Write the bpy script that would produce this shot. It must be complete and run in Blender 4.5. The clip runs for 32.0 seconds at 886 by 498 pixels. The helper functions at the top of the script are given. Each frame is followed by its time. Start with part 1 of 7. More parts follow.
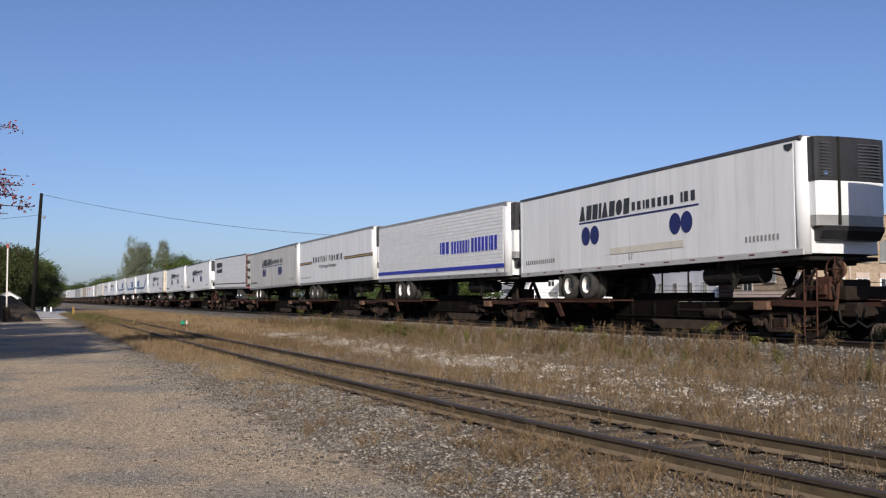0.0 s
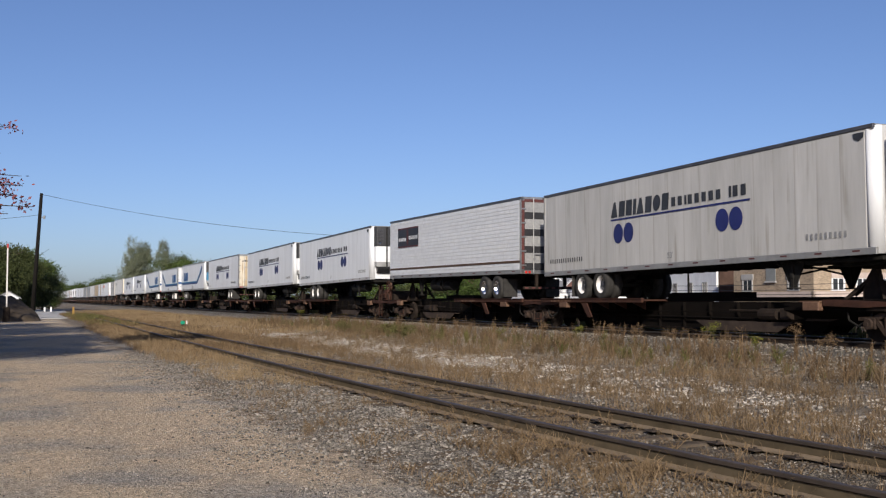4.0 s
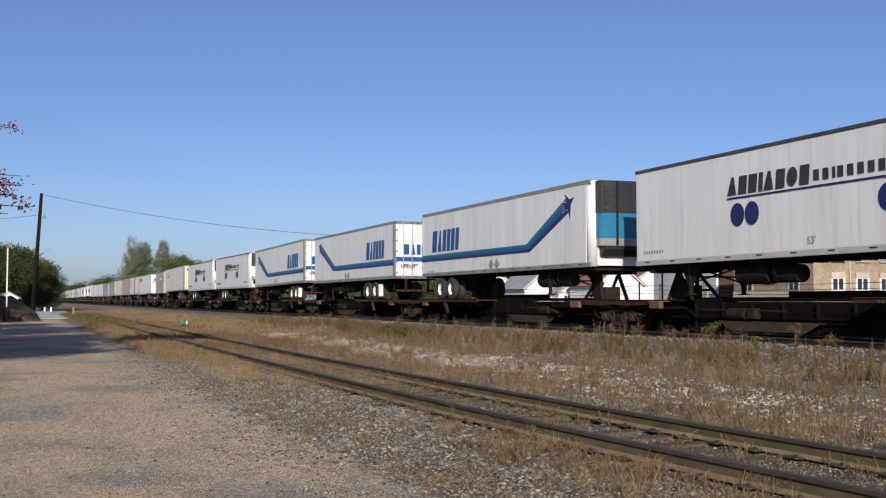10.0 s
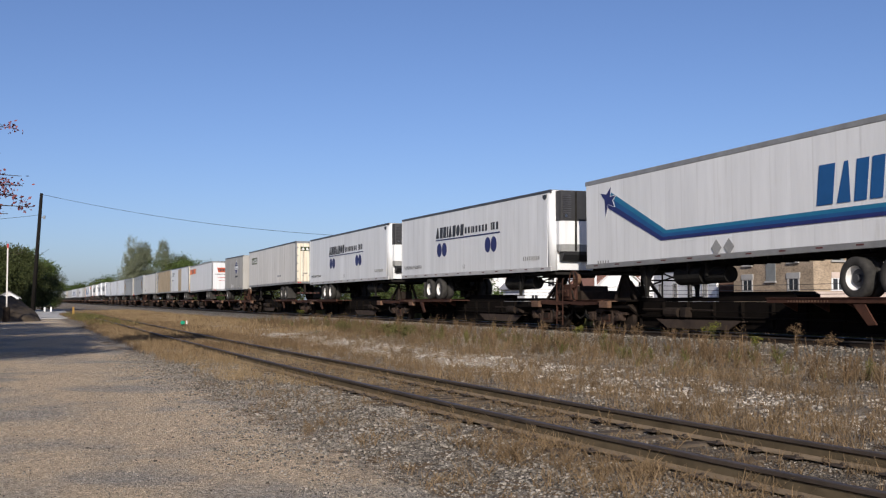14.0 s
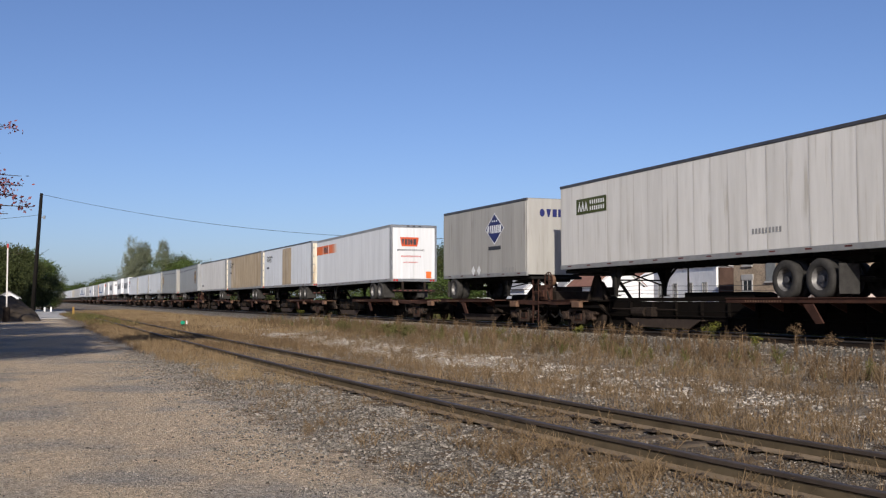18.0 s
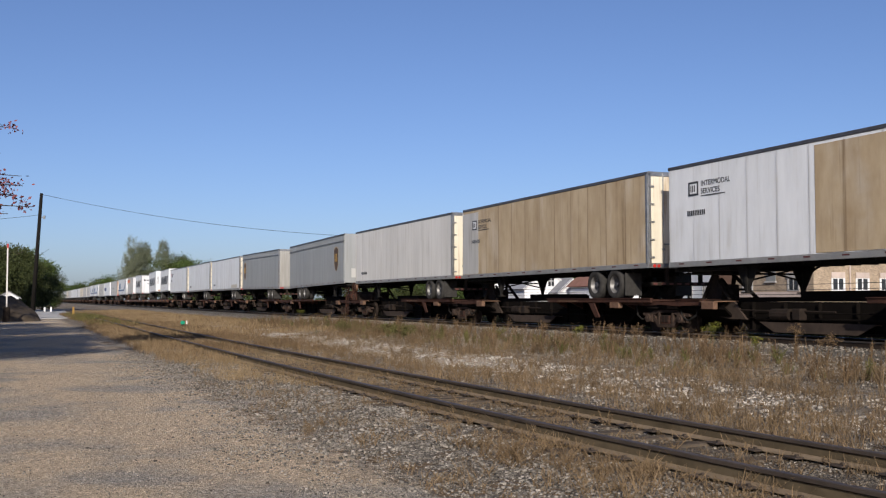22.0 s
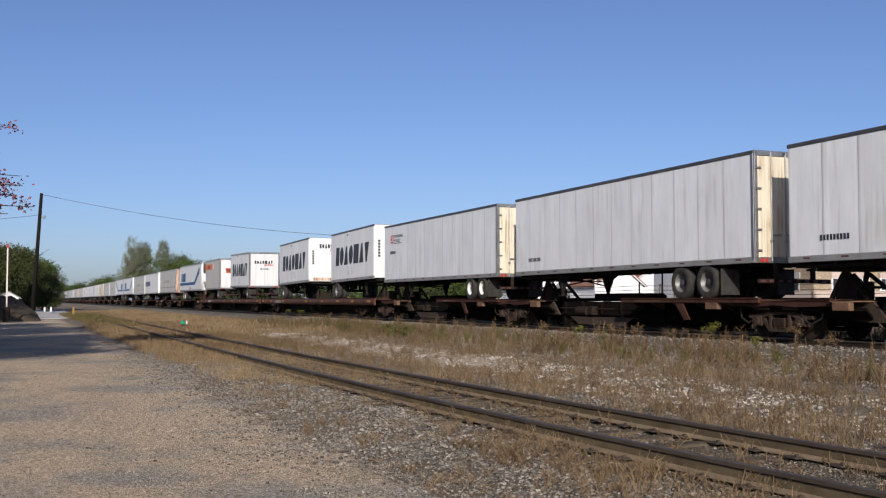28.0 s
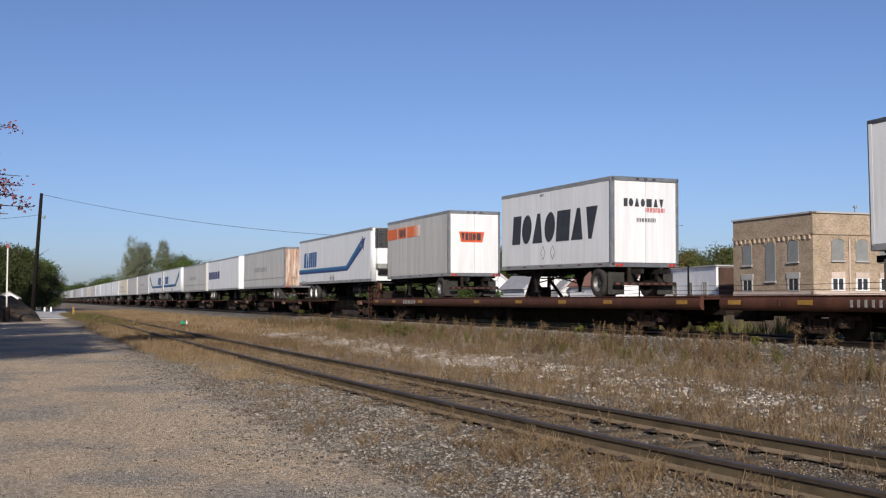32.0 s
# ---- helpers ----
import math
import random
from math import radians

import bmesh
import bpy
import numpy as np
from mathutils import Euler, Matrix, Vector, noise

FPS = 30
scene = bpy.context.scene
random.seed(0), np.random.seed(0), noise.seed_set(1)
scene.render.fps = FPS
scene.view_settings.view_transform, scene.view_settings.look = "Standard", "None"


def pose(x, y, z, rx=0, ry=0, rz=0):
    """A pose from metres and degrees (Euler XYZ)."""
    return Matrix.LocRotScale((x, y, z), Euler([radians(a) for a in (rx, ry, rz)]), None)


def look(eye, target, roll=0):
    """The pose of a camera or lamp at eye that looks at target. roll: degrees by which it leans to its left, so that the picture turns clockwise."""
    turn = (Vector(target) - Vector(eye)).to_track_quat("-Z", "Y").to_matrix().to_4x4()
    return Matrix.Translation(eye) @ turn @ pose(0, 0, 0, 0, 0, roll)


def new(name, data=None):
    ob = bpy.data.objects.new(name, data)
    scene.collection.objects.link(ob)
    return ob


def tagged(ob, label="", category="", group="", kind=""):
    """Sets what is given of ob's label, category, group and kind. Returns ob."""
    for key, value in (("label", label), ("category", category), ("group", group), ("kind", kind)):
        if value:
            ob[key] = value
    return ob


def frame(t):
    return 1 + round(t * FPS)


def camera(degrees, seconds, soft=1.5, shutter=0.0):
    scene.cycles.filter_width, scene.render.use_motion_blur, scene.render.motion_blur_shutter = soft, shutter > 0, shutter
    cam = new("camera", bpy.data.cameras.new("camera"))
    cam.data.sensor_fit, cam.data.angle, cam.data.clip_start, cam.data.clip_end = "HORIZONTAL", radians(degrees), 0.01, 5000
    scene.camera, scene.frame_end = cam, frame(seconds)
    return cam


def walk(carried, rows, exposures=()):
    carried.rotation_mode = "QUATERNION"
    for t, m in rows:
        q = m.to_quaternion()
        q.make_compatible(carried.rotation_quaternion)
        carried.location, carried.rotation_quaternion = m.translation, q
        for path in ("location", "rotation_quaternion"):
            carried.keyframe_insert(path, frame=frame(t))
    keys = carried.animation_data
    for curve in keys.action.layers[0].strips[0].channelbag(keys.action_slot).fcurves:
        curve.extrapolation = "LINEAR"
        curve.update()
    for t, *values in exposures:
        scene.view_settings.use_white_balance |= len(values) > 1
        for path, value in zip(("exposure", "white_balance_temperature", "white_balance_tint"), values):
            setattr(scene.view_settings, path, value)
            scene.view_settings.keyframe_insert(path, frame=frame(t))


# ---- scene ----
# The camera stands on a tripod beside the siding; x runs along the track (the train goes to +x), y away from the camera.
cam = camera(45.71, 32.0, soft=1.2)
EYE = (0.0, 0.0, 1.55)
AIM = (-92.683, 37.228, 6.437)
walk(cam, [(0.0, look(EYE, AIM)), (32.0, look(EYE, AIM))])

# ---- light ----
SUN_AZ, SUN_EL = 23.5, 24.5      # degrees from +x towards -y, and up
world = bpy.data.worlds.new("sky")
scene.world = world
world.use_nodes = True
wn = world.node_tree.nodes
sky = wn.new("ShaderNodeTexSky")
sky.sky_type = "NISHITA"
sky.sun_disc = False
sky.sun_elevation = radians(SUN_EL)
sky.sun_rotation = radians(90 + SUN_AZ)
sky.air_density, sky.dust_density, sky.ozone_density = 0.85, 1.6, 4.0
sky.altitude = 600
wn["Background"].inputs["Strength"].default_value = 0.104
tint = wn.new("ShaderNodeVectorMath")
tint.operation = "MULTIPLY"
tint.inputs[1].default_value = (0.965, 0.935, 1.068)      # a deep clear blue
world.node_tree.links.new(sky.outputs[0], tint.inputs[0])
world.node_tree.links.new(tint.outputs[0], wn["Background"].inputs["Color"])
sun_data = bpy.data.lights.new("sun", "SUN")
sun_data.energy, sun_data.angle, sun_data.color = 5.05, radians(0.5), (1.0, 0.92, 0.82)
sun = new("sun", sun_data)
a, e = radians(SUN_AZ), radians(SUN_EL)
SUN_DIR = Vector((math.cos(a) * math.cos(e), -math.sin(a) * math.cos(e), math.sin(e)))
sun.matrix_world = look(SUN_DIR * 100, (0, 0, 0))
scene.view_settings.exposure = 0.0

# ---- the plan ----
RAIL = 0.58                      # top of the main line's rails
SIDE = 19.27                     # the main line's middle
HALF = 1.295
SIDING_RAIL = 0.22


def siding_y(x):
    return 5.6 - 0.006 * x + 0.78 * math.exp(min((x + 5) / 8, 1.5))


def run(t):
    """How far the train has gone after t seconds."""
    u = t / 10
    return 133.946 * u + 0.5614 * u * u + 0.3692 * u ** 3


def ground_z(x, y):
    def ramp(v, a, b):
        k = min(max((v - a) / (b - a), 0), 1)
        return k * k * (3 - 2 * k)
    z = 0.06 * ramp(y, 3.2, 4.6) + 0.10 * ramp(y, 9, 13) + 0.20 * ramp(y, 15.6, 17.4) + 0.065 * ramp(y, 16.7, 17.7) - 0.036 * ramp(y, 4.4, 4.9) * (1 - ramp(y, 7.2, 7.7)) - 0.16 * ramp(y, 21.4, 23)
    return z + 0.02 * noise.noise((x * 0.35, y * 0.35, 3.0)) + 0.012 * noise.noise((x * 1.7, y * 1.7, 1.0))


# ---- materials ----
def material(name, a, b, rough=0.6, metal=0.0, size=1.0, stretch=(1, 1, 1), bump=0.2, fine=40.0, vary=0.08, island=False, contrast=0.5, spec=None):
    m = bpy.data.materials.new(name)
    m.use_nodes = True
    n, l = m.node_tree.nodes, m.node_tree.links
    p = n["Principled BSDF"]
    co = n.new("ShaderNodeTexCoord")
    mp = n.new("ShaderNodeMapping")
    mp.inputs["Scale"].default_value = stretch
    oi = n.new("ShaderNodeObjectInfo")
    shift = n.new("ShaderNodeVectorMath")
    shift.operation = "MULTIPLY_ADD"
    shift.inputs[1].default_value = (37.0, 53.0, 0.0)
    l.new(oi.outputs["Random"], shift.inputs[0])
    l.new(co.outputs["Object"], shift.inputs[2])
    l.new(shift.outputs[0], mp.inputs["Vector"])
    big = n.new("ShaderNodeTexNoise")
    big.inputs["Scale"].default_value = 1.0 / size
    big.inputs["Detail"].default_value = 6
    big.inputs["Roughness"].default_value = 0.65
    l.new(mp.outputs[0], big.inputs["Vector"])
    small = n.new("ShaderNodeTexNoise")
    small.inputs["Scale"].default_value = fine
    small.inputs["Detail"].default_value = 4
    l.new(mp.outputs[0], small.inputs["Vector"])
    ramp = n.new("ShaderNodeValToRGB")
    ramp.color_ramp.elements[0].position = 0.5 - contrast / 2
    ramp.color_ramp.elements[1].position = 0.5 + contrast / 2
    ramp.color_ramp.elements[0].color = (*a, 1)
    ramp.color_ramp.elements[1].color = (*b, 1)
    l.new(big.outputs["Fac"], ramp.inputs["Fac"])
    if island:
        geo = n.new("ShaderNodeNewGeometry")
        rnd = geo.outputs["Random Per Island"]
    else:
        rnd = n.new("ShaderNodeObjectInfo").outputs["Random"]
    mr = n.new("ShaderNodeMapRange")
    mr.inputs["To Min"].default_value, mr.inputs["To Max"].default_value = 1 - vary, 1 + vary
    l.new(rnd, mr.inputs["Value"])
    mul = n.new("ShaderNodeVectorMath")
    mul.operation = "SCALE"
    l.new(ramp.outputs["Color"], mul.inputs[0])
    l.new(mr.outputs[0], mul.inputs["Scale"])
    l.new(mul.outputs[0], p.inputs["Base Color"])
    p.inputs["Roughness"].default_value, p.inputs["Metallic"].default_value = rough, metal
    p.inputs["Specular IOR Level"].default_value = spec if spec is not None else 0.15 if rough > 0.75 or island else 0.5
    if bump:
        bp = n.new("ShaderNodeBump")
        bp.inputs["Strength"].default_value, bp.inputs["Distance"].default_value = bump, 0.02
        l.new(small.outputs["Fac"], bp.inputs["Height"])
        l.new(bp.outputs[0], p.inputs["Normal"])
    return m


def add_courses(m, scale, along="XZ"):
    """Courses of bricks with paler joints over a material's colour and relief."""
    n, l = m.node_tree.nodes, m.node_tree.links
    p = n["Principled BSDF"]
    src = p.inputs["Base Color"].links[0].from_socket
    br = n.new("ShaderNodeTexBrick")
    br.inputs["Scale"].default_value = scale
    br.inputs["Color1"].default_value, br.inputs["Color2"].default_value, br.inputs["Mortar"].default_value = (0.72, 0.7, 0.68, 1), (1.18, 1.15, 1.1, 1), (1.05, 1.05, 1.05, 1)
    br.inputs["Mortar Size"].default_value = 0.012
    co, sp, cb = n.new("ShaderNodeTexCoord"), n.new("ShaderNodeSeparateXYZ"), n.new("ShaderNodeCombineXYZ")
    l.new(co.outputs["Object"], sp.inputs[0])
    ad = n.new("ShaderNodeMath")
    l.new(sp.outputs["X"], ad.inputs[0])
    l.new(sp.outputs["Y"], ad.inputs[1])
    l.new(ad.outputs[0], cb.inputs["X"])
    l.new(sp.outputs["Z"], cb.inputs["Y"])
    l.new(cb.outputs[0], br.inputs["Vector"])
    mu = n.new("ShaderNodeVectorMath")
    mu.operation = "MULTIPLY"
    l.new(src, mu.inputs[0])
    l.new(br.outputs["Color"], mu.inputs[1])
    l.new(mu.outputs[0], p.inputs["Base Color"])


def weather(m, colour, amount=0.5, seam=0.0, wide=7.0, low=0.52, high=0.72):
    """Runs of dirt down a sheet, uneven in width, and a dirty line at each sheet's lap."""
    n, l = m.node_tree.nodes, m.node_tree.links
    p = n["Principled BSDF"]
    src = p.inputs["Base Color"].links[0].from_socket
    co, oi, sh, mp = n.new("ShaderNodeTexCoord"), n.new("ShaderNodeObjectInfo"), n.new("ShaderNodeVectorMath"), n.new("ShaderNodeMapping")
    sh.operation = "MULTIPLY_ADD"
    sh.inputs[1].default_value = (91.0, 17.0, 7.0)
    l.new(oi.outputs["Random"], sh.inputs[0])
    l.new(co.outputs["Object"], sh.inputs[2])
    mp.inputs["Scale"].default_value = (wide, wide, 0.35)
    l.new(sh.outputs[0], mp.inputs["Vector"])
    runs, field = n.new("ShaderNodeTexNoise"), n.new("ShaderNodeTexNoise")
    runs.inputs["Scale"].default_value, runs.inputs["Detail"].default_value = 1.0, 5
    field.inputs["Scale"].default_value, field.inputs["Detail"].default_value = 0.8, 4
    l.new(mp.outputs[0], runs.inputs["Vector"])
    l.new(sh.outputs[0], field.inputs["Vector"])

    def step(sock, a, b, top):
        x = n.new("ShaderNodeMapRange")
        x.interpolation_type = "SMOOTHSTEP"
        x.inputs["From Min"].default_value, x.inputs["From Max"].default_value, x.inputs["To Max"].default_value = a, b, top
        l.new(sock, x.inputs["Value"])
        return x.outputs[0]

    def combine(op, a, b):
        x = n.new("ShaderNodeMath")
        x.operation = op
        l.new(a, x.inputs[0])
        l.new(b, x.inputs[1])
        return x.outputs[0]
    fac = combine("MULTIPLY", step(runs.outputs["Fac"], low, high, amount), step(field.outputs["Fac"], 0.35, 0.65, 1.0))
    if seam:
        sep, ab = n.new("ShaderNodeSeparateXYZ"), n.new("ShaderNodeMath")
        l.new(co.outputs["Object"], sep.inputs[0])
        ab.operation = "ABSOLUTE"
        l.new(sep.outputs["X"], ab.inputs[0])
        fac = combine("MAXIMUM", fac, combine("MULTIPLY", step(ab.outputs[0], 0.10, 0.005, seam), step(runs.outputs["Fac"], 0.3, 0.6, 1.0)))
    x = n.new("ShaderNodeMix")
    x.data_type = "RGBA"
    l.new(fac, x.inputs[0])
    l.new(src, x.inputs[6])
    x.inputs[7].default_value = (*colour, 1)
    l.new(x.outputs[2], p.inputs["Base Color"])


STREAK = (1, 1, 0.12)
M = {}
M["white"] = material("white_painted_sheet", (0.56, 0.57, 0.575), (0.80, 0.81, 0.815), 0.42, size=0.6, stretch=STREAK, bump=0.05, vary=0.03, contrast=0.8)
M["panel_white"] = material("streaked_white_sheet", (0.56, 0.58, 0.6), (0.82, 0.84, 0.855), 0.42, size=0.7, stretch=(1, 1, 0.3), bump=0.06, vary=0.04, contrast=0.8)
M["dull_white"] = material("dull_white_sheet", (0.36, 0.352, 0.33), (0.58, 0.57, 0.545), 0.5, size=0.5, stretch=STREAK, bump=0.06, vary=0.05, contrast=0.7)
M["off_white"] = material("weathered_white_sheet", (0.52, 0.505, 0.47), (0.76, 0.74, 0.70), 0.48, size=0.5, stretch=STREAK, bump=0.06, vary=0.05, contrast=0.7)
M["rail_light"] = material("pale_aluminium_rail", (0.36, 0.36, 0.355), (0.54, 0.54, 0.53), 0.45, 0.1, size=0.5, bump=0.05)
M["grey"] = material("grey_sheet", (0.225, 0.238, 0.238), (0.335, 0.34, 0.335), 0.45, size=0.6, stretch=STREAK, bump=0.05, vary=0.03)
M["tan"] = material("dusty_tan_sheet", (0.27, 0.185, 0.095), (0.56, 0.455, 0.305), 0.6, size=0.9, stretch=(1, 1, 0.4), bump=0.08, vary=0.03, contrast=0.7)
M["cream"] = material("cream_sheet", (0.58, 0.52, 0.40), (0.76, 0.71, 0.58), 0.5, size=0.5, stretch=STREAK, bump=0.06, vary=0.05)
M["dirty"] = material("sooty_sheet", (0.25, 0.24, 0.215), (0.47, 0.455, 0.42), 0.55, size=0.8, stretch=STREAK, bump=0.06, vary=0.06, contrast=0.7)
M["rail_dark"] = material("dark_roof_rail", (0.045, 0.045, 0.05), (0.10, 0.10, 0.11), 0.4, 0.3, size=0.5, bump=0.05)
M["rail_grey"] = material("grey_aluminium_rail", (0.21, 0.21, 0.205), (0.34, 0.34, 0.33), 0.45, 0.3, size=0.5, bump=0.05)
M["steel"] = material("dull_steel", (0.25, 0.25, 0.25), (0.42, 0.42, 0.41), 0.4, 0.8, size=0.3, bump=0.1)
M["chrome"] = material("bright_steel", (0.72, 0.72, 0.72), (0.85, 0.85, 0.85), 0.18, 1.0, size=0.3, bump=0.02)
M["black"] = material("black_paint", (0.012, 0.012, 0.013), (0.03, 0.03, 0.032), 0.5, size=0.4, bump=0.1)
M["under"] = material("grimy_chassis", (0.01, 0.0095, 0.009), (0.024, 0.022, 0.019), 0.85, size=0.3, bump=0.3, spec=0.15)
M["rubber"] = material("tyre_rubber", (0.022, 0.021, 0.02), (0.055, 0.052, 0.048), 0.85, size=0.2, bump=0.3)
M["rim"] = material("white_wheel_rim", (0.55, 0.53, 0.50), (0.75, 0.74, 0.72), 0.5, size=0.15, bump=0.1)
M["rim_steel"] = material("grey_wheel_rim", (0.10, 0.098, 0.095), (0.24, 0.23, 0.22), 0.5, 0.4, size=0.15, bump=0.1)
M["car"] = material("rusty_brown_car_paint", (0.024, 0.0115, 0.0085), (0.075, 0.033, 0.021), 0.8, size=0.5, bump=0.3, contrast=0.5, spec=0.2)
M["car_dark"] = material("grimy_running_gear", (0.011, 0.0085, 0.007), (0.034, 0.024, 0.018), 0.85, size=0.25, bump=0.4, spec=0.15)
# Near-black on the sills, ribs, wing plates, upper beams and hitch decks.
M["sill"] = material("near_black_sill", (0.004, 0.0033, 0.0028), (0.009, 0.0068, 0.0055), 0.9, size=0.4, bump=0.3, spec=0.08)
# The next two browns put sunlight on car parts into their colour.
M["car_lit"] = material("lit_orange_brown_steel", (0.075, 0.038, 0.021), (0.185, 0.103, 0.06), 0.7, size=0.15, bump=0.2)
M["car_red"] = material("sunlit_oxide_paint", (0.035, 0.014, 0.009), (0.115, 0.046, 0.026), 0.6, size=0.35, stretch=(1, 1, 0.3), bump=0.25, contrast=0.6, spec=0.3)
# Brown for the sill strip and end panel, brightened where the sun falls.
M["foot"] = material("sunlit_brown_plate", (0.028, 0.021, 0.017), (0.07, 0.05, 0.038), 0.85, size=0.4, bump=0.2, spec=0.2)
M["truck"] = material("rusty_cast_steel", (0.022, 0.0155, 0.012), (0.066, 0.044, 0.033), 0.85, size=0.25, bump=0.4)
M["stone_dark"] = material("sooty_cinders", (0.06, 0.05, 0.038), (0.2, 0.17, 0.135), 0.95, size=0.2, bump=0.4, island=True, vary=0.6)
M["car_yellow"] = material("car_yellow_patch", (0.22, 0.12, 0.02), (0.38, 0.22, 0.04), 0.6, size=0.2, bump=0.1)
M["railhead"] = material("rusty_rail_steel", (0.038, 0.029, 0.022), (0.085, 0.064, 0.05), 0.55, 0.2, size=0.4, bump=0.2)
M["rail_web"] = material("dusty_rail_web", (0.06, 0.046, 0.028), (0.13, 0.1, 0.062), 0.85, size=0.4, bump=0.2)
M["rail_foot"] = material("dusty_tan_rail_foot", (0.13, 0.098, 0.064), (0.25, 0.19, 0.13), 0.9, size=0.4, bump=0.2)
M["dark_wall"] = material("dark_brown_wall", (0.05, 0.03, 0.022), (0.09, 0.055, 0.042), 0.8, size=0.8, bump=0.2)
M["rail_worn"] = material("worn_rail_head", (0.10, 0.085, 0.08), (0.2, 0.18, 0.17), 0.35, 0.8, size=0.4, bump=0.1)
M["tie"] = material("weathered_tie_wood", (0.05, 0.04, 0.03), (0.13, 0.1, 0.072), 0.9, size=0.3, stretch=(4, 1, 1), bump=0.5)
M["stone"] = material("ballast_stone", (0.09, 0.079, 0.064), (0.3, 0.27, 0.23), 0.9, size=0.25, bump=0.4, island=True, vary=0.75)
M["grit"] = material("lot_grit", (0.12, 0.1, 0.08), (0.6, 0.5, 0.38), 0.95, size=0.15, bump=0.2, island=True, vary=0.7)
M["stone_pale"] = material("pale_ballast_stone", (0.15, 0.132, 0.108), (0.5, 0.455, 0.395), 0.9, size=0.3, bump=0.4, island=True, vary=0.6)
M["navy"] = material("navy_decal", (0.012, 0.016, 0.09), (0.02, 0.026, 0.13), 0.45, size=0.5, bump=0)
M["blue"] = material("blue_decal", (0.01, 0.07, 0.2), (0.015, 0.09, 0.26), 0.45, size=0.5, bump=0)
M["teal"] = material("teal_decal", (0.012, 0.125, 0.235), (0.02, 0.17, 0.30), 0.45, size=0.5, bump=0)
M["royal"] = material("royal_blue_decal", (0.02, 0.03, 0.32), (0.03, 0.04, 0.4), 0.45, size=0.5, bump=0)
M["orange"] = material("orange_decal", (0.62, 0.12, 0.02), (0.75, 0.17, 0.03), 0.5, size=0.4, bump=0)
M["orange_worn"] = material("worn_orange_decal", (0.62, 0.2, 0.09), (0.72, 0.28, 0.14), 0.5, size=0.2, bump=0)
M["orange_pale"] = material("pale_orange_decal", (0.64, 0.34, 0.23), (0.74, 0.42, 0.3), 0.5, size=0.2, bump=0)
M["orange_faint"] = material("faint_orange_decal", (0.66, 0.5, 0.42), (0.76, 0.6, 0.52), 0.5, size=0.2, bump=0)
M["sign_orange"] = material("orange_red_sign", (0.5, 0.07, 0.02), (0.62, 0.1, 0.025), 0.5, size=0.4, bump=0)
M["red"] = material("red_decal", (0.35, 0.02, 0.015), (0.5, 0.03, 0.02), 0.45, size=0.3, bump=0)
M["red_dull"] = material("dirty_red_tape", (0.045, 0.015, 0.013), (0.13, 0.035, 0.03), 0.6, size=0.3, bump=0)
M["gold"] = material("gold_decal", (0.42, 0.25, 0.05), (0.5, 0.32, 0.08), 0.5, size=0.3, bump=0)
M["brown"] = material("brown_decal", (0.06, 0.03, 0.012), (0.09, 0.045, 0.02), 0.5, size=0.3, bump=0)
M["ink"] = material("charcoal_decal", (0.02, 0.022, 0.026), (0.045, 0.047, 0.052), 0.5, size=0.3, bump=0)
M["faint"] = material("faded_grey_decal", (0.20, 0.20, 0.20), (0.32, 0.32, 0.31), 0.5, size=0.1, bump=0)
M["patch"] = material("bare_repair_patch", (0.50, 0.47, 0.40), (0.62, 0.59, 0.52), 0.5, size=0.3, bump=0.05)
M["rust"] = material("rust_streaks", (0.28, 0.10, 0.03), (0.66, 0.56, 0.46), 0.7, size=0.18, stretch=STREAK, bump=0.1, contrast=0.3)
M["brick"] = material("buff_brick", (0.27, 0.215, 0.155), (0.46, 0.37, 0.275), 0.85, size=1.2, bump=0.3, vary=0.16)
M["siding_white"] = material("white_clapboard", (0.66, 0.66, 0.66), (0.8, 0.8, 0.79), 0.6, size=1.0, bump=0.1, vary=0.03)
M["roof_red"] = material("red_brown_shingle", (0.17, 0.085, 0.06), (0.28, 0.15, 0.11), 0.85, size=0.8, bump=0.3, vary=0.12)
M["roof_grey"] = material("grey_shingle", (0.2, 0.2, 0.21), (0.34, 0.34, 0.35), 0.85, size=0.8, bump=0.3, vary=0.12)
M["slate"] = material("dark_green_slate", (0.035, 0.042, 0.042), (0.075, 0.085, 0.082), 0.7, size=0.8, bump=0.3)
M["stone_wall"] = material("pale_church_stone", (0.36, 0.31, 0.26), (0.52, 0.46, 0.39), 0.85, size=1.0, bump=0.3)
M["concrete"] = material("grey_concrete", (0.3, 0.29, 0.28), (0.42, 0.41, 0.39), 0.8, size=0.8, bump=0.2)
M["pink_board"] = material("pinkish_board", (0.42, 0.34, 0.285), (0.56, 0.46, 0.4), 0.7, size=0.5, bump=0.1)
M["board"] = material("grey_window_board", (0.15, 0.16, 0.155), (0.22, 0.23, 0.225), 0.7, size=0.6, bump=0.1)
M["glass"] = material("dark_window_glass", (0.02, 0.022, 0.025), (0.04, 0.045, 0.05), 0.08, size=1.0, bump=0)
M["wood_pole"] = material("creosoted_pole", (0.005, 0.0045, 0.004), (0.014, 0.012, 0.01), 0.9, size=0.3, stretch=(1, 1, 0.2), bump=0.4)
M["bark"] = material("tree_bark", (0.05, 0.04, 0.032), (0.12, 0.095, 0.075), 0.9, size=0.3, stretch=(1, 1, 0.3), bump=0.5)
M["leaf"] = material("green_leaves", (0.028, 0.05, 0.012), (0.085, 0.12, 0.03), 0.6, size=2.5, bump=0, island=True, vary=0.35)
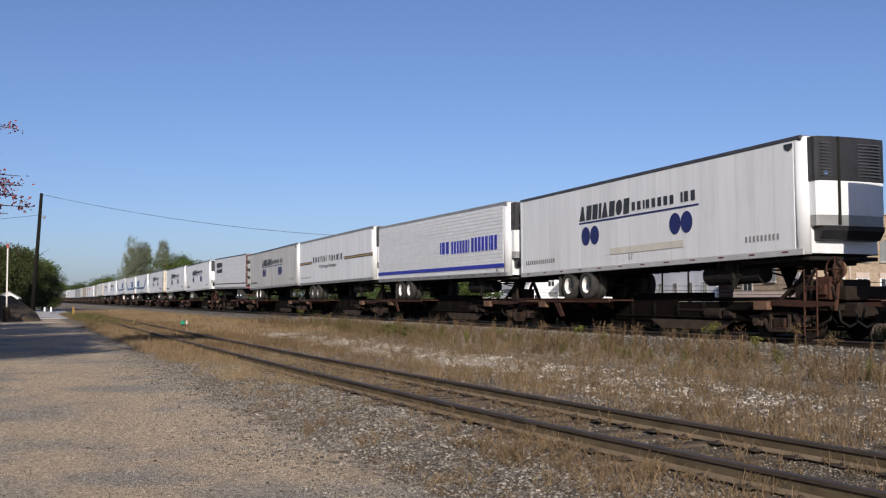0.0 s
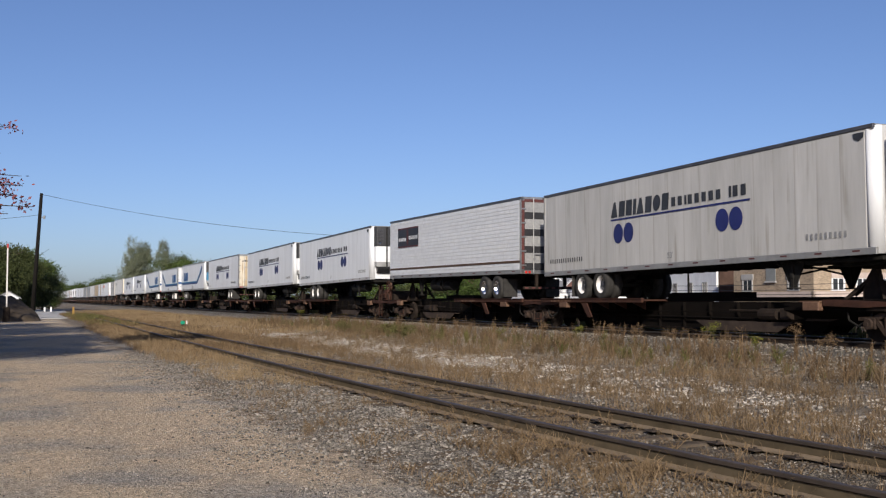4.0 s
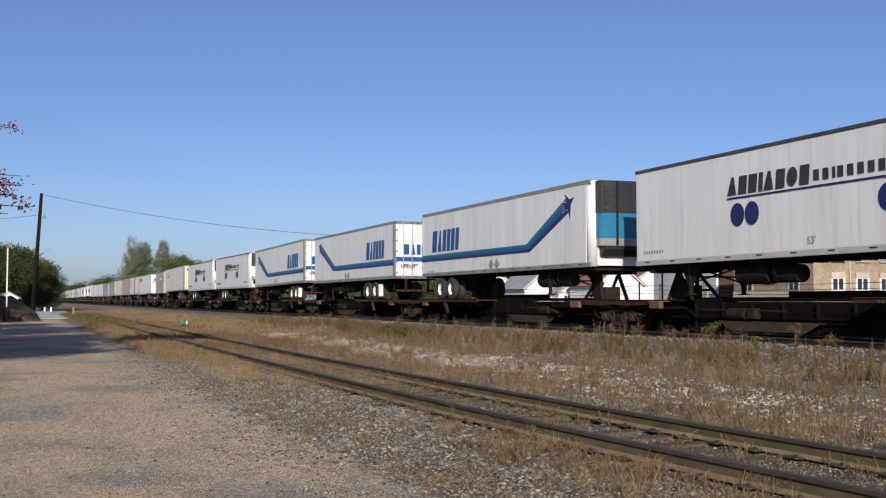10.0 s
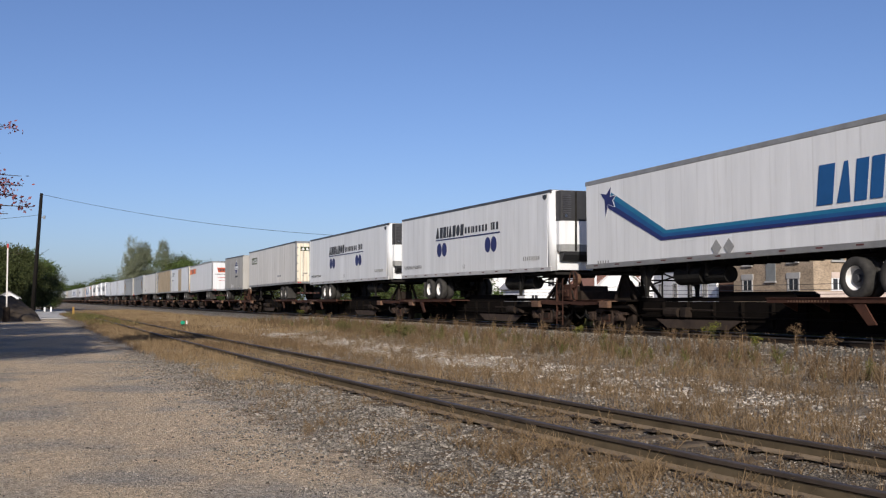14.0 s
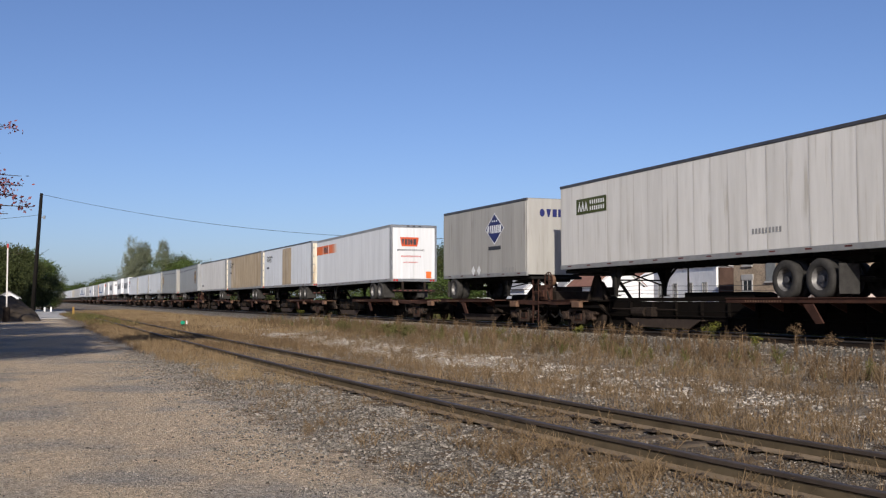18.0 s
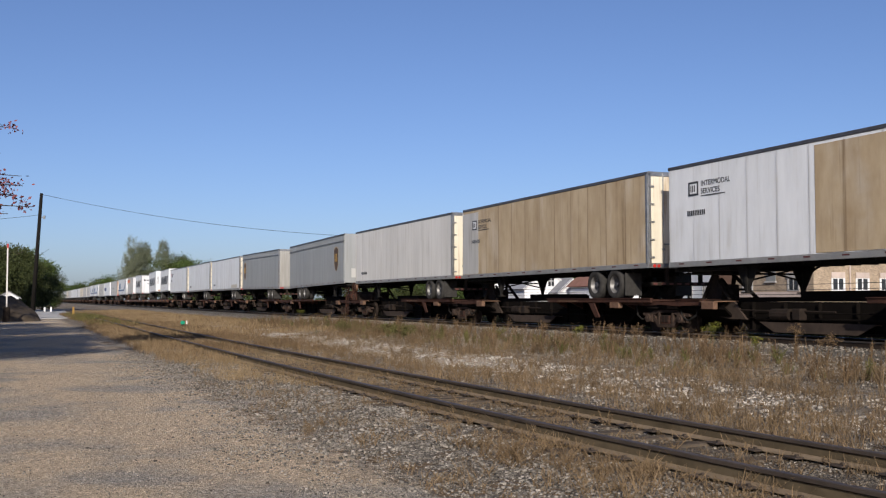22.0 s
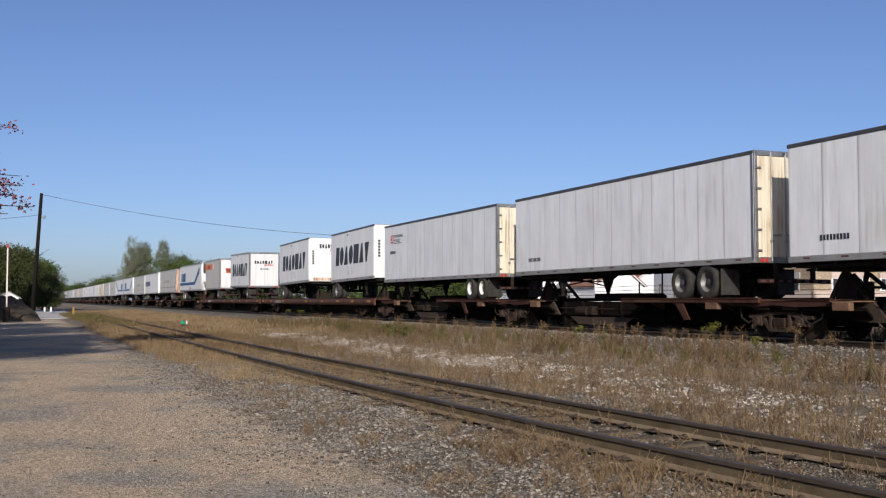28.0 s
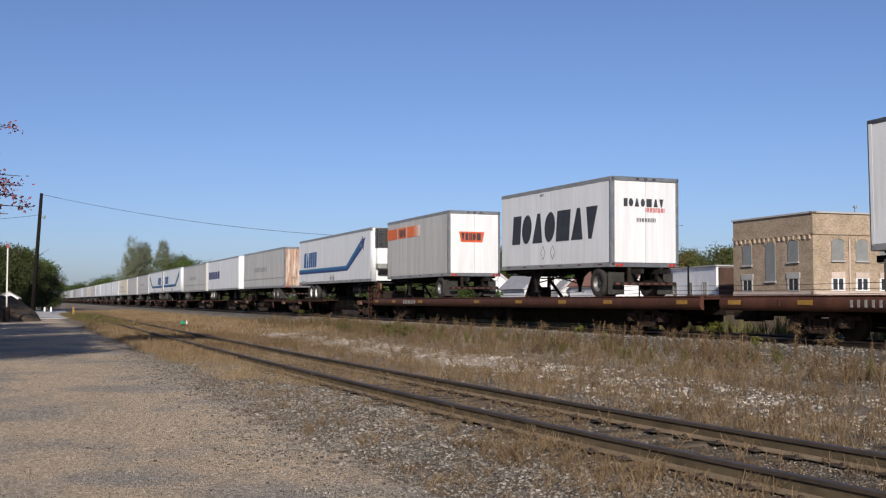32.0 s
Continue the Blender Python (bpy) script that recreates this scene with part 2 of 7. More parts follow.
M["leaf_dark"] = material("deep_green_leaves", (0.027, 0.037, 0.014), (0.078, 0.09, 0.03), 0.6, size=2.5, bump=0, island=True, vary=0.35)
M["leaf_grey"] = material("grey_green_poplar_leaves", (0.075, 0.09, 0.055), (0.15, 0.165, 0.105), 0.6, size=2.5, bump=0, island=True, vary=0.3)
M["leaf_autumn"] = material("turning_leaves", (0.10, 0.06, 0.02), (0.14, 0.13, 0.04), 0.6, size=2.5, bump=0, island=True, vary=0.35)
M["leaf_red"] = material("dark_red_leaves", (0.10, 0.03, 0.04), (0.26, 0.10, 0.11), 0.55, size=0.6, bump=0, island=True, vary=0.35)
M["dry"] = material("dry_grass", (0.1, 0.065, 0.034), (0.245, 0.172, 0.098), 0.85, size=1.6, bump=0, island=True, vary=0.35)
M["straw"] = material("bleached_grass", (0.13, 0.088, 0.046), (0.32, 0.235, 0.135), 0.85, size=1.6, bump=0, island=True, vary=0.4)
M["weed"] = material("weed_stalks", (0.075, 0.05, 0.028), (0.19, 0.135, 0.078), 0.8, size=1.6, bump=0, island=True, vary=0.4)
M["russet"] = material("russet_weeds", (0.07, 0.046, 0.025), (0.19, 0.125, 0.068), 0.8, size=1.6, bump=0, island=True, vary=0.4)
M["bloom"] = material("yellow_green_weed", (0.07, 0.08, 0.012), (0.17, 0.165, 0.03), 0.7, size=0.5, bump=0, island=True, vary=0.3)
M["weed_green"] = material("green_weeds", (0.055, 0.055, 0.018), (0.13, 0.12, 0.04), 0.7, size=1.2, bump=0, island=True, vary=0.35)
M["flag_green"] = material("green_plastic", (0.0, 0.2, 0.11), (0.0, 0.28, 0.15), 0.4, size=0.1, bump=0)

weather(M["white"], (0.34, 0.32, 0.28), 0.22, 0.18)
weather(M["panel_white"], (0.34, 0.29, 0.21), 0.24, 0.0, 4.0, 0.5, 0.7)
weather(M["panel_white"], (0.24, 0.21, 0.17), 0.22, 0.45, 10.0)
weather(M["off_white"], (0.33, 0.29, 0.22), 0.5, 0.45)
weather(M["dull_white"], (0.24, 0.21, 0.16), 0.5, 0.4)
weather(M["tan"], (0.62, 0.58, 0.51), 0.45, 0.0, 1.2, 0.45, 0.75)
weather(M["tan"], (0.13, 0.075, 0.03), 0.5, 0.75, 8.0)
weather(M["cream"], (0.3, 0.16, 0.05), 0.8, 0.0, 9.0, 0.46, 0.64)
weather(M["dirty"], (0.17, 0.155, 0.125), 0.6, 0.3, 6.0)
weather(M["grey"], (0.2, 0.2, 0.19), 0.4, 0.3)
add_courses(M["brick"], 3.5)
M["mound"] = material("dark_earth", (0.045, 0.034, 0.023), (0.11, 0.085, 0.06), 0.95, size=0.6, bump=0.6)
M["gate_white"] = material("faded_white_paint", (0.6, 0.56, 0.52), (0.74, 0.7, 0.66), 0.6, size=0.4, bump=0.1)


# ---- building tools ----
class Geo:
    """Gathers plain pieces of one mesh."""

    def __init__(self):
        self.v, self.f = [], []

    def add(self, verts, faces):
        k = len(self.v)
        self.v += [tuple(p) for p in verts]
        self.f += [tuple(i + k for i in q) for q in faces]
        return self

    def box(self, x0, x1, y0, y1, z0, z1):
        x0, x1 = min(x0, x1), max(x0, x1)
        y0, y1 = min(y0, y1), max(y0, y1)
        return self.add([(x0, y0, z0), (x1, y0, z0), (x1, y1, z0), (x0, y1, z0), (x0, y0, z1), (x1, y0, z1), (x1, y1, z1), (x0, y1, z1)],
                        [(3, 2, 1, 0), (4, 5, 6, 7), (0, 1, 5, 4), (1, 2, 6, 5), (2, 3, 7, 6), (3, 0, 4, 7)])

    def soft(self, x0, x1, y0, y1, z0, z1, b=0.01):
        """A box with its edges taken off by b."""
        x0, x1 = min(x0, x1), max(x0, x1)
        y0, y1 = min(y0, y1), max(y0, y1)
        c = [(x0, x1), (y0, y1), (z0, z1)]
        verts, ind = [], {}
        for i in range(8):
            bits = (i & 1, i >> 1 & 1, i >> 2 & 1)
            for ax in range(3):
                p = [c[d][bits[d]] + (0 if d == ax else b * (1 - 2 * bits[d])) for d in range(3)]
                ind[bits, ax] = len(verts)
                verts.append(p)
        faces = []
        for ax in range(3):
            o = [d for d in range(3) if d != ax]
            for s in (0, 1):
                q = []
                for u, w in ((0, 0), (1, 0), (1, 1), (0, 1)):
                    bits = [0, 0, 0]
                    bits[ax], bits[o[0]], bits[o[1]] = s, u, w
                    q.append(ind[tuple(bits), ax])
                faces.append(q if (s == 1) != (ax == 1) else q[::-1])
            for u in (0, 1):
                for w in (0, 1):
                    lo, hi = [0, 0, 0], [0, 0, 0]
                    lo[o[0]] = hi[o[0]] = u
                    lo[o[1]] = hi[o[1]] = w
                    hi[ax] = 1
                    lo, hi = tuple(lo), tuple(hi)
                    q = [ind[lo, o[0]], ind[hi, o[0]], ind[hi, o[1]], ind[lo, o[1]]]
                    faces.append(q if (u == w) != (ax == 1) else q[::-1])
        for i in range(8):
            bits = (i & 1, i >> 1 & 1, i >> 2 & 1)
            q = [ind[bits, 0], ind[bits, 1], ind[bits, 2]]
            faces.append(q if sum(bits) % 2 else q[::-1])
        return self.add(verts, faces)

    def rod(self, p, q, r, n=8, r2=None):
        p, q = Vector(p), Vector(q)
        r2 = r if r2 is None else r2
        d = (q - p).normalized()
        u = d.orthogonal().normalized()
        w = d.cross(u)
        ring = [(math.cos(2 * math.pi * i / n), math.sin(2 * math.pi * i / n)) for i in range(n)]
        verts = [p + (u * c + w * s) * r for c, s in ring] + [q + (u * c + w * s) * r2 for c, s in ring]
        faces = [(i, (i + 1) % n, n + (i + 1) % n, n + i) for i in range(n)] + [tuple(range(n))[::-1], tuple(range(n, 2 * n))]
        return self.add(verts, faces)

    def bar(self, p, q, w, h=None):
        """A square bar between two points."""
        h = w if h is None else h
        p, q = Vector(p), Vector(q)
        d = (q - p).normalized()
        side = d.cross(Vector((0, 0, 1)))
        side = side.normalized() if side.length > 1e-4 else Vector((1, 0, 0))
        up = side.cross(d)
        k = [side * (sx * w / 2) + up * (sz * h / 2) for sx, sz in ((-1, -1), (1, -1), (1, 1), (-1, 1))]
        return self.add([p + o for o in k] + [q + o for o in k], [(0, 1, 2, 3), (7, 6, 5, 4), (0, 4, 5, 1), (1, 5, 6, 2), (2, 6, 7, 3), (3, 7, 4, 0)])

    def prism(self, outline, axis, a, b):
        """An outline of pairs pulled from a to b along an axis; the pairs are the other two, in order."""
        n = len(outline)

        def put(p, d):
            return (d, *p) if axis == 0 else (p[0], d, p[1]) if axis == 1 else (*p, d)
        return self.add([put(p, a) for p in outline] + [put(p, b) for p in outline],
                        [(i, (i + 1) % n, n + (i + 1) % n, n + i) for i in range(n)] + [tuple(range(n))[::-1], tuple(range(n, 2 * n))])

    def mesh(self, name, mat, smooth=False):
        me = bpy.data.meshes.new(name)
        me.from_pydata(self.v, [], self.f)
        bm = bmesh.new()
        bm.from_mesh(me)
        bmesh.ops.recalc_face_normals(bm, faces=bm.faces)
        bm.to_mesh(me)
        bm.free()
        me.materials.append(M[mat])
        if smooth:
            me.polygons.foreach_set("use_smooth", [True] * len(me.polygons))
        return me


def raw_mesh(name, verts, counts, loops, mat):
    """A large mesh from arrays: vertices, corners a face, corner indices."""
    me = bpy.data.meshes.new(name)
    me.vertices.add(len(verts))
    me.vertices.foreach_set("co", np.asarray(verts, dtype=np.float32).ravel())
    me.loops.add(len(loops))
    me.loops.foreach_set("vertex_index", np.asarray(loops, dtype=np.int32))
    me.polygons.add(len(counts))
    counts = np.asarray(counts, dtype=np.int32)
    me.polygons.foreach_set("loop_start", np.concatenate(([0], np.cumsum(counts)[:-1])).astype(np.int32))
    me.update(calc_edges=True)
    me.validate()
    me.materials.append(M[mat])
    return me


CACHE = {}


def shared(key, make, name, mat, smooth=False):
    """The one mesh for alike pieces."""
    key = (key, mat)
    if key not in CACHE:
        CACHE[key] = make(Geo()).mesh(name, mat, smooth)
    return CACHE[key]


def part(name, mesh, parent, at=(0, 0, 0), label="", turn=None):
    ob = new(name, mesh)
    ob.parent = parent
    ob.location = at
    if turn:
        ob.rotation_euler = turn
    if label:
        ob["label"] = label
    return ob


def thing(name, at, label, category, group="", kind=""):
    ob = new(name)
    ob.empty_display_size = 0.2
    ob.location = at
    return tagged(ob, label, category, group, kind)


MOVING = []                      # things of the train, with their place and turn at the start
WHEELS = []                      # turning wheelsets

# ---- ground and tracks ----
def ground_material():
    m = bpy.data.materials.new("yard_ground")
    m.use_nodes = True
    n, l = m.node_tree.nodes, m.node_tree.links
    p = n["Principled BSDF"]
    p.inputs["Roughness"].default_value = 0.95
    p.inputs["Specular IOR Level"].default_value = 0.2
    co = n.new("ShaderNodeTexCoord")

    def tex(scale, detail=6, rough=0.6, kind="ShaderNodeTexNoise"):
        t = n.new(kind)
        t.inputs["Scale"].default_value = scale
        if kind == "ShaderNodeTexNoise":
            t.inputs["Detail"].default_value, t.inputs["Roughness"].default_value = detail, rough
        l.new(co.outputs["Object"], t.inputs["Vector"])
        return t

    def ramp(src, stops):
        r = n.new("ShaderNodeValToRGB")
        while len(r.color_ramp.elements) < len(stops):
            r.color_ramp.elements.new(0.5)
        for el, (pos, c) in zip(r.color_ramp.elements, stops):
            el.position, el.color = pos, (*c, 1)
        l.new(src, r.inputs["Fac"])
        return r.outputs["Color"]

    def mix(fac, a, b):
        x = n.new("ShaderNodeMix")
        x.data_type = "RGBA"
        l.new(fac, x.inputs[0])
        l.new(a, x.inputs[6])
        l.new(b, x.inputs[7])
        return x.outputs[2]

    def math_node(op, a, b=None, c=None):
        x = n.new("ShaderNodeMath")
        x.operation = op
        for i, s in enumerate((a, b, c)):
            if s is None:
                continue
            if isinstance(s, (int, float)):
                x.inputs[i].default_value = s
            else:
                l.new(s, x.inputs[i])
        return x.outputs[0]
    sep = n.new("ShaderNodeSeparateXYZ")
    l.new(co.outputs["Object"], sep.inputs[0])
    big, mid, fine = tex(0.35, 5), tex(2.2, 6), tex(38, 5, 0.75)
    grit = tex(70, kind="ShaderNodeTexVoronoi")
    lot = mix(ramp(big.outputs["Fac"], [(0.41, (0, 0, 0)), (0.53, (1, 1, 1))]), ramp(fine.outputs["Fac"], [(0.38, (0.17, 0.152, 0.13)), (0.62, (0.44, 0.395, 0.335))]),
              ramp(fine.outputs["Fac"], [(0.38, (0.33, 0.25, 0.17)), (0.62, (0.64, 0.505, 0.355))]))
    gravel = ramp(grit.outputs["Color"], [(0.15, (0.09, 0.075, 0.058)), (0.55, (0.19, 0.162, 0.128)), (0.9, (0.32, 0.285, 0.235))])
    earth = ramp(mid.outputs["Fac"], [(0.3, (0.065, 0.043, 0.026)), (0.52, (0.125, 0.083, 0.047)), (0.72, (0.18, 0.126, 0.076))])
    ballast = ramp(grit.outputs["Color"], [(0.1, (0.05, 0.044, 0.037)), (0.5, (0.125, 0.11, 0.092)), (0.95, (0.23, 0.208, 0.178))])
    wob = math_node("MULTIPLY_ADD", mid.outputs["Fac"], 2.4, math_node("MULTIPLY", big.outputs["Fac"], 2.0))
    yy = math_node("ADD", sep.outputs["Y"], math_node("SUBTRACT", wob, 2.2))

    def band(a, b):
        x = n.new("ShaderNodeMapRange")
        x.interpolation_type = "SMOOTHSTEP"
        x.inputs["From Min"].default_value, x.inputs["From Max"].default_value = a, b
        l.new(yy, x.inputs["Value"])
        return x.outputs[0]
    patch = ramp(mid.outputs["Fac"], [(0.5, (0, 0, 0)), (0.6, (1, 1, 1))])
    rough_mix = mix(patch, gravel, earth)
    col = mix(band(2.6, 3.4), lot, rough_mix)
    col = mix(band(16.0, 16.9), col, ballast)
    col = mix(band(22.5, 24), col, earth)
    # Shade under the train, put into the ballast colour as a dark band.
    train_shade = ramp(mid.outputs["Fac"], [(0.3, (0.02, 0.017, 0.014)), (0.7, (0.06, 0.05, 0.042))])
    darkened = n.new("ShaderNodeMapRange")
    darkened.interpolation_type = "SMOOTHSTEP"
    darkened.inputs["From Min"].default_value, darkened.inputs["From Max"].default_value = 1.6, 1.15
    l.new(math_node("ABSOLUTE", math_node("SUBTRACT", sep.outputs["Y"], 19.3)), darkened.inputs["Value"])
    col = mix(darkened.outputs[0], col, train_shade)
    worn = n.new("ShaderNodeMapRange")
    worn.interpolation_type = "SMOOTHSTEP"
    worn.inputs["From Min"].default_value, worn.inputs["From Max"].default_value = 1.3, 0.7
    l.new(math_node("ABSOLUTE", math_node("SUBTRACT", sep.outputs["Y"], 5.95)), worn.inputs["Value"])
    col = mix(math_node("MULTIPLY", worn.outputs[0], 0.4), col, ramp(mid.outputs["Fac"], [(0.35, (0.035, 0.028, 0.021)), (0.65, (0.11, 0.082, 0.055))]))
    speck = tex(20, 9, 0.9)
    sv = n.new("ShaderNodeVectorMath")
    sv.operation = "SCALE"
    l.new(col, sv.inputs[0])
    sr = n.new("ShaderNodeMapRange")
    sr.inputs["From Min"].default_value, sr.inputs["From Max"].default_value = 0.35, 0.65
    sr.inputs["To Min"].default_value, sr.inputs["To Max"].default_value = 0.33, 1.72
    l.new(speck.outputs["Fac"], sr.inputs["Value"])
    coarse = tex(7.5, 8, 0.85)
    cr = n.new("ShaderNodeMapRange")
    cr.inputs["From Min"].default_value, cr.inputs["From Max"].default_value = 0.36, 0.62
    cr.inputs["To Min"].default_value, cr.inputs["To Max"].default_value = 0.7, 1.22
    l.new(coarse.outputs["Fac"], cr.inputs["Value"])
    l.new(math_node("MULTIPLY", sr.outputs[0], cr.outputs[0]), sv.inputs["Scale"])
    l.new(sv.outputs[0], p.inputs["Base Color"])
    bp = n.new("ShaderNodeBump")
    bp.inputs["Strength"].default_value, bp.inputs["Distance"].default_value = 0.8, 0.03
    l.new(math_node("ADD", math_node("ADD", fine.outputs["Fac"], math_node("MULTIPLY", speck.outputs["Fac"], 1.6)), math_node("MULTIPLY", grit.outputs["Distance"], 0.6)), bp.inputs["Height"])
    l.new(bp.outputs[0], p.inputs["Normal"])
    return m


M["ground"] = ground_material()


def ground_sheet():
    xs = [-4000, -2000, -1000, -600, -400, -300, -220, -160] + [-130 + i * 1.5 for i in range(60)] + [-40 + i * 0.4 for i in range(108)] + [4, 8, 16, 40, 120, 400, 1200]
    ys = [-2500, -800, -250, -80, -30, -15, -8] + [-5 + i * 0.35 for i in range(88)] + [28, 34, 45, 70, 120, 250, 600, 1500, 3000]
    verts = [(x, y, ground_z(x, y)) for x in xs for y in ys]
    k = len(ys)
    faces = [(i * k + j, (i + 1) * k + j, (i + 1) * k + j + 1, i * k + j + 1) for i in range(len(xs) - 1) for j in range(k - 1)]
    g = Geo().add(verts, faces)
    ob = new("ground", g.mesh("ground", "ground", True))
    return tagged(ob, "gravel lot, weedy cinders and ballast beside the tracks", "ground", kind="structure")


ground_sheet()


HEAD = [(0.012, -0.045), (0.037, -0.035), (0.037, -0.006), (0.028, 0.0), (-0.028, 0.0), (-0.037, -0.006), (-0.037, -0.035), (-0.012, -0.045)]
WEB = [(-0.07, -0.16), (0.07, -0.16), (0.07, -0.145), (0.012, -0.125), (0.012, -0.046), (-0.012, -0.046), (-0.012, -0.125), (-0.07, -0.145)]


FOOT = [(-0.07, -0.16), (0.07, -0.16), (0.07, -0.148), (0.013, -0.124), (-0.013, -0.124), (-0.07, -0.148)]
STEM = [(-0.012, -0.125), (0.012, -0.125), (0.012, -0.046), (-0.012, -0.046)]


def rail_mesh(path, top, prof, name, mat):
    """A rail's head or web swept along a path of (x, y)."""
    n = len(prof)
    g = Geo()
    verts = [(x, y + a, top + b) for x, y in path for a, b in prof]
    faces = [(i * n + j, i * n + (j + 1) % n, (i + 1) * n + (j + 1) % n, (i + 1) * n + j) for i in range(len(path) - 1) for j in range(n)]
    return g.add(verts, faces).mesh(name, mat)


def tracks():
    main = thing("main_track", (0, 0, 0), "main line with worn rails on wooden ties in grey ballast", "railway track", kind="structure")
    for y in (SIDE - 0.7525, SIDE + 0.7525):
        path = [(-1500 + i * 50, y) for i in range(33)]
        # The web's dark colour carries the shade under the train.
        r = part("rail", rail_mesh(path, RAIL, WEB, "rail", "car_dark"), main, label="steel rail with a web darkened for the train's shade")
        part("rail_head", rail_mesh(path, RAIL, HEAD, "rail_head", "rail_worn"), r, label="worn rail head")
    tie = shared("tie", lambda g: g.soft(-0.115, 0.115, -1.28, 1.28, -0.17, 0, 0.015), "tie", "tie")
    for i in range(130):
        part("tie", tie, main, (-72 + i * 0.6, SIDE + random.uniform(-0.04, 0.04), RAIL - 0.165))
    side = thing("siding_track", (0, 0, 0), "rusty little-used siding half sunk in weeds and cinders", "railway track", kind="structure")
    xs = [-150, -120, -100, -80, -60, -50, -40] + [-36 + i * 1.5 for i in range(32)]
    for d in (-0.7525, 0.7525):
        path = [(x, siding_y(x) + d) for x in xs]
        r = part("rail", rail_mesh(path, SIDING_RAIL, STEM, "rail", "rail_web"), side, label="steel rail with a dusty olive web")
        part("rail_foot", rail_mesh(path, SIDING_RAIL, FOOT, "rail_foot", "rail_foot"), r, label="rail foot covered in tan dust")
        part("rail_head", rail_mesh(path, SIDING_RAIL, HEAD, "rail_head", "railhead"), r, label="rusty dark rail head")
    for i in range(170):
        x = 4 - i * 0.56 + random.uniform(-0.05, 0.05)
        t = part("tie", tie, side, (x, siding_y(x) + random.uniform(-0.08, 0.08), SIDING_RAIL - 0.165 - random.uniform(0, 0.035)), turn=(0, 0, random.uniform(-0.03, 0.03)))
    plate = shared("plate", lambda g: g.soft(-0.09, 0.09, -0.16, 0.16, 0, 0.018, 0.005).box(-0.05, -0.02, 0.085, 0.115, 0.018, 0.04).box(0.02, 0.05, -0.115, -0.085, 0.018, 0.04), "tie_plate", "railhead")
    for i in range(40):
        x = 2 - i * 0.56
        for d in (-0.7525, 0.7525):
            part("tie_plate", plate, side, (x, siding_y(x) + d, SIDING_RAIL - 0.163))


tracks()


# ---- trailers ----
def wheel(parent, x, y, mat, r=0.5, out=-1):
    def tyre(g):
        prof = [(0.29, 0.02), (0.31, 0.0), (0.44, 0.0), (0.485, 0.03), (0.5, 0.06), (0.5, 0.22), (0.485, 0.25), (0.44, 0.28), (0.3, 0.28), (0.3, 0.34), (0.44, 0.34), (0.485, 0.37), (0.5, 0.4), (0.5, 0.56), (0.485, 0.59), (0.44, 0.62), (0.29, 0.62)]
        n = 28
        v = [(a * math.cos(2 * math.pi * i / n), b, a * math.sin(2 * math.pi * i / n)) for i in range(n) for a, b in prof]
        k = len(prof)
        return g.add(v, [(i * k + j, i * k + j + 1, (i + 1) % n * k + j + 1, (i + 1) % n * k + j) for i in range(n) for j in range(k - 1)])

    def rim(g):
        prof = [(0.29, 0.03), (0.275, 0.05), (0.265, 0.17), (0.2, 0.215), (0.0, 0.215)]
        n = 24
        v = [(a * math.cos(2 * math.pi * i / n), b, a * math.sin(2 * math.pi * i / n)) for i in range(n) for a, b in prof]
        k = len(prof)
        g.add(v, [(i * k + j, i * k + j + 1, (i + 1) % n * k + j + 1, (i + 1) % n * k + j) for i in range(n) for j in range(k - 1)])
        for i in range(10):
            t = 2 * math.pi * i / 10
            g.rod((0.155 * math.cos(t), 0.2, 0.155 * math.sin(t)), (0.155 * math.cos(t), 0.165, 0.155 * math.sin(t)), 0.017, 6)
        return g
    turn = None if out < 0 else (0, 0, math.pi)
    w = part("wheel", shared("tyre", tyre, "wheel", "rubber", True), parent, (x, y, r), "pair of black tyres", turn)
    part("rim", shared("rim", rim, "rim", mat, True), w, label="painted steel rim")
    if out < 0:
        # Dark disc around the hub: shade inside the dished rim made a part.
        part("hub", shared("hub", lambda g: g.rod((0, 0.15, 0), (0, 0.213, 0), 0.21, 20).rod((0, 0.07, 0), (0, 0.15, 0), 0.08, 12, 0.1), "hub", "rail_dark", False), w, label="wheel hub and a dark disc for the shaded dish")
    return w


def plates(parent, name, outlines, mat, y, label="", thick=0.004):
    """Thin painted shapes on a trailer's near side; outlines in x and z."""
    if len(outlines) <= 6:
        for o in outlines:
            ob = part(name, Geo().prism(o, 1, y - thick, y + 0.001).mesh(name, mat), parent, label=label)
        return ob
    g = Geo()
    for o in outlines:
        g.prism(o, 1, y - thick, y + 0.001)
    ob = part(name, g.mesh(name, mat), parent, label=label)
    ob["kind"] = "stuff"
    return ob


def wordmark(parent, groups, mat, y, label):
    """A wordmark: each of its shapes is a part."""
    for o in groups:
        g = Geo()
        for q in o:
            g.prism(q, 1, y - 0.004, y + 0.001)
        part("wordmark_shape", g.mesh("wordmark_shape", mat), parent, label=label)


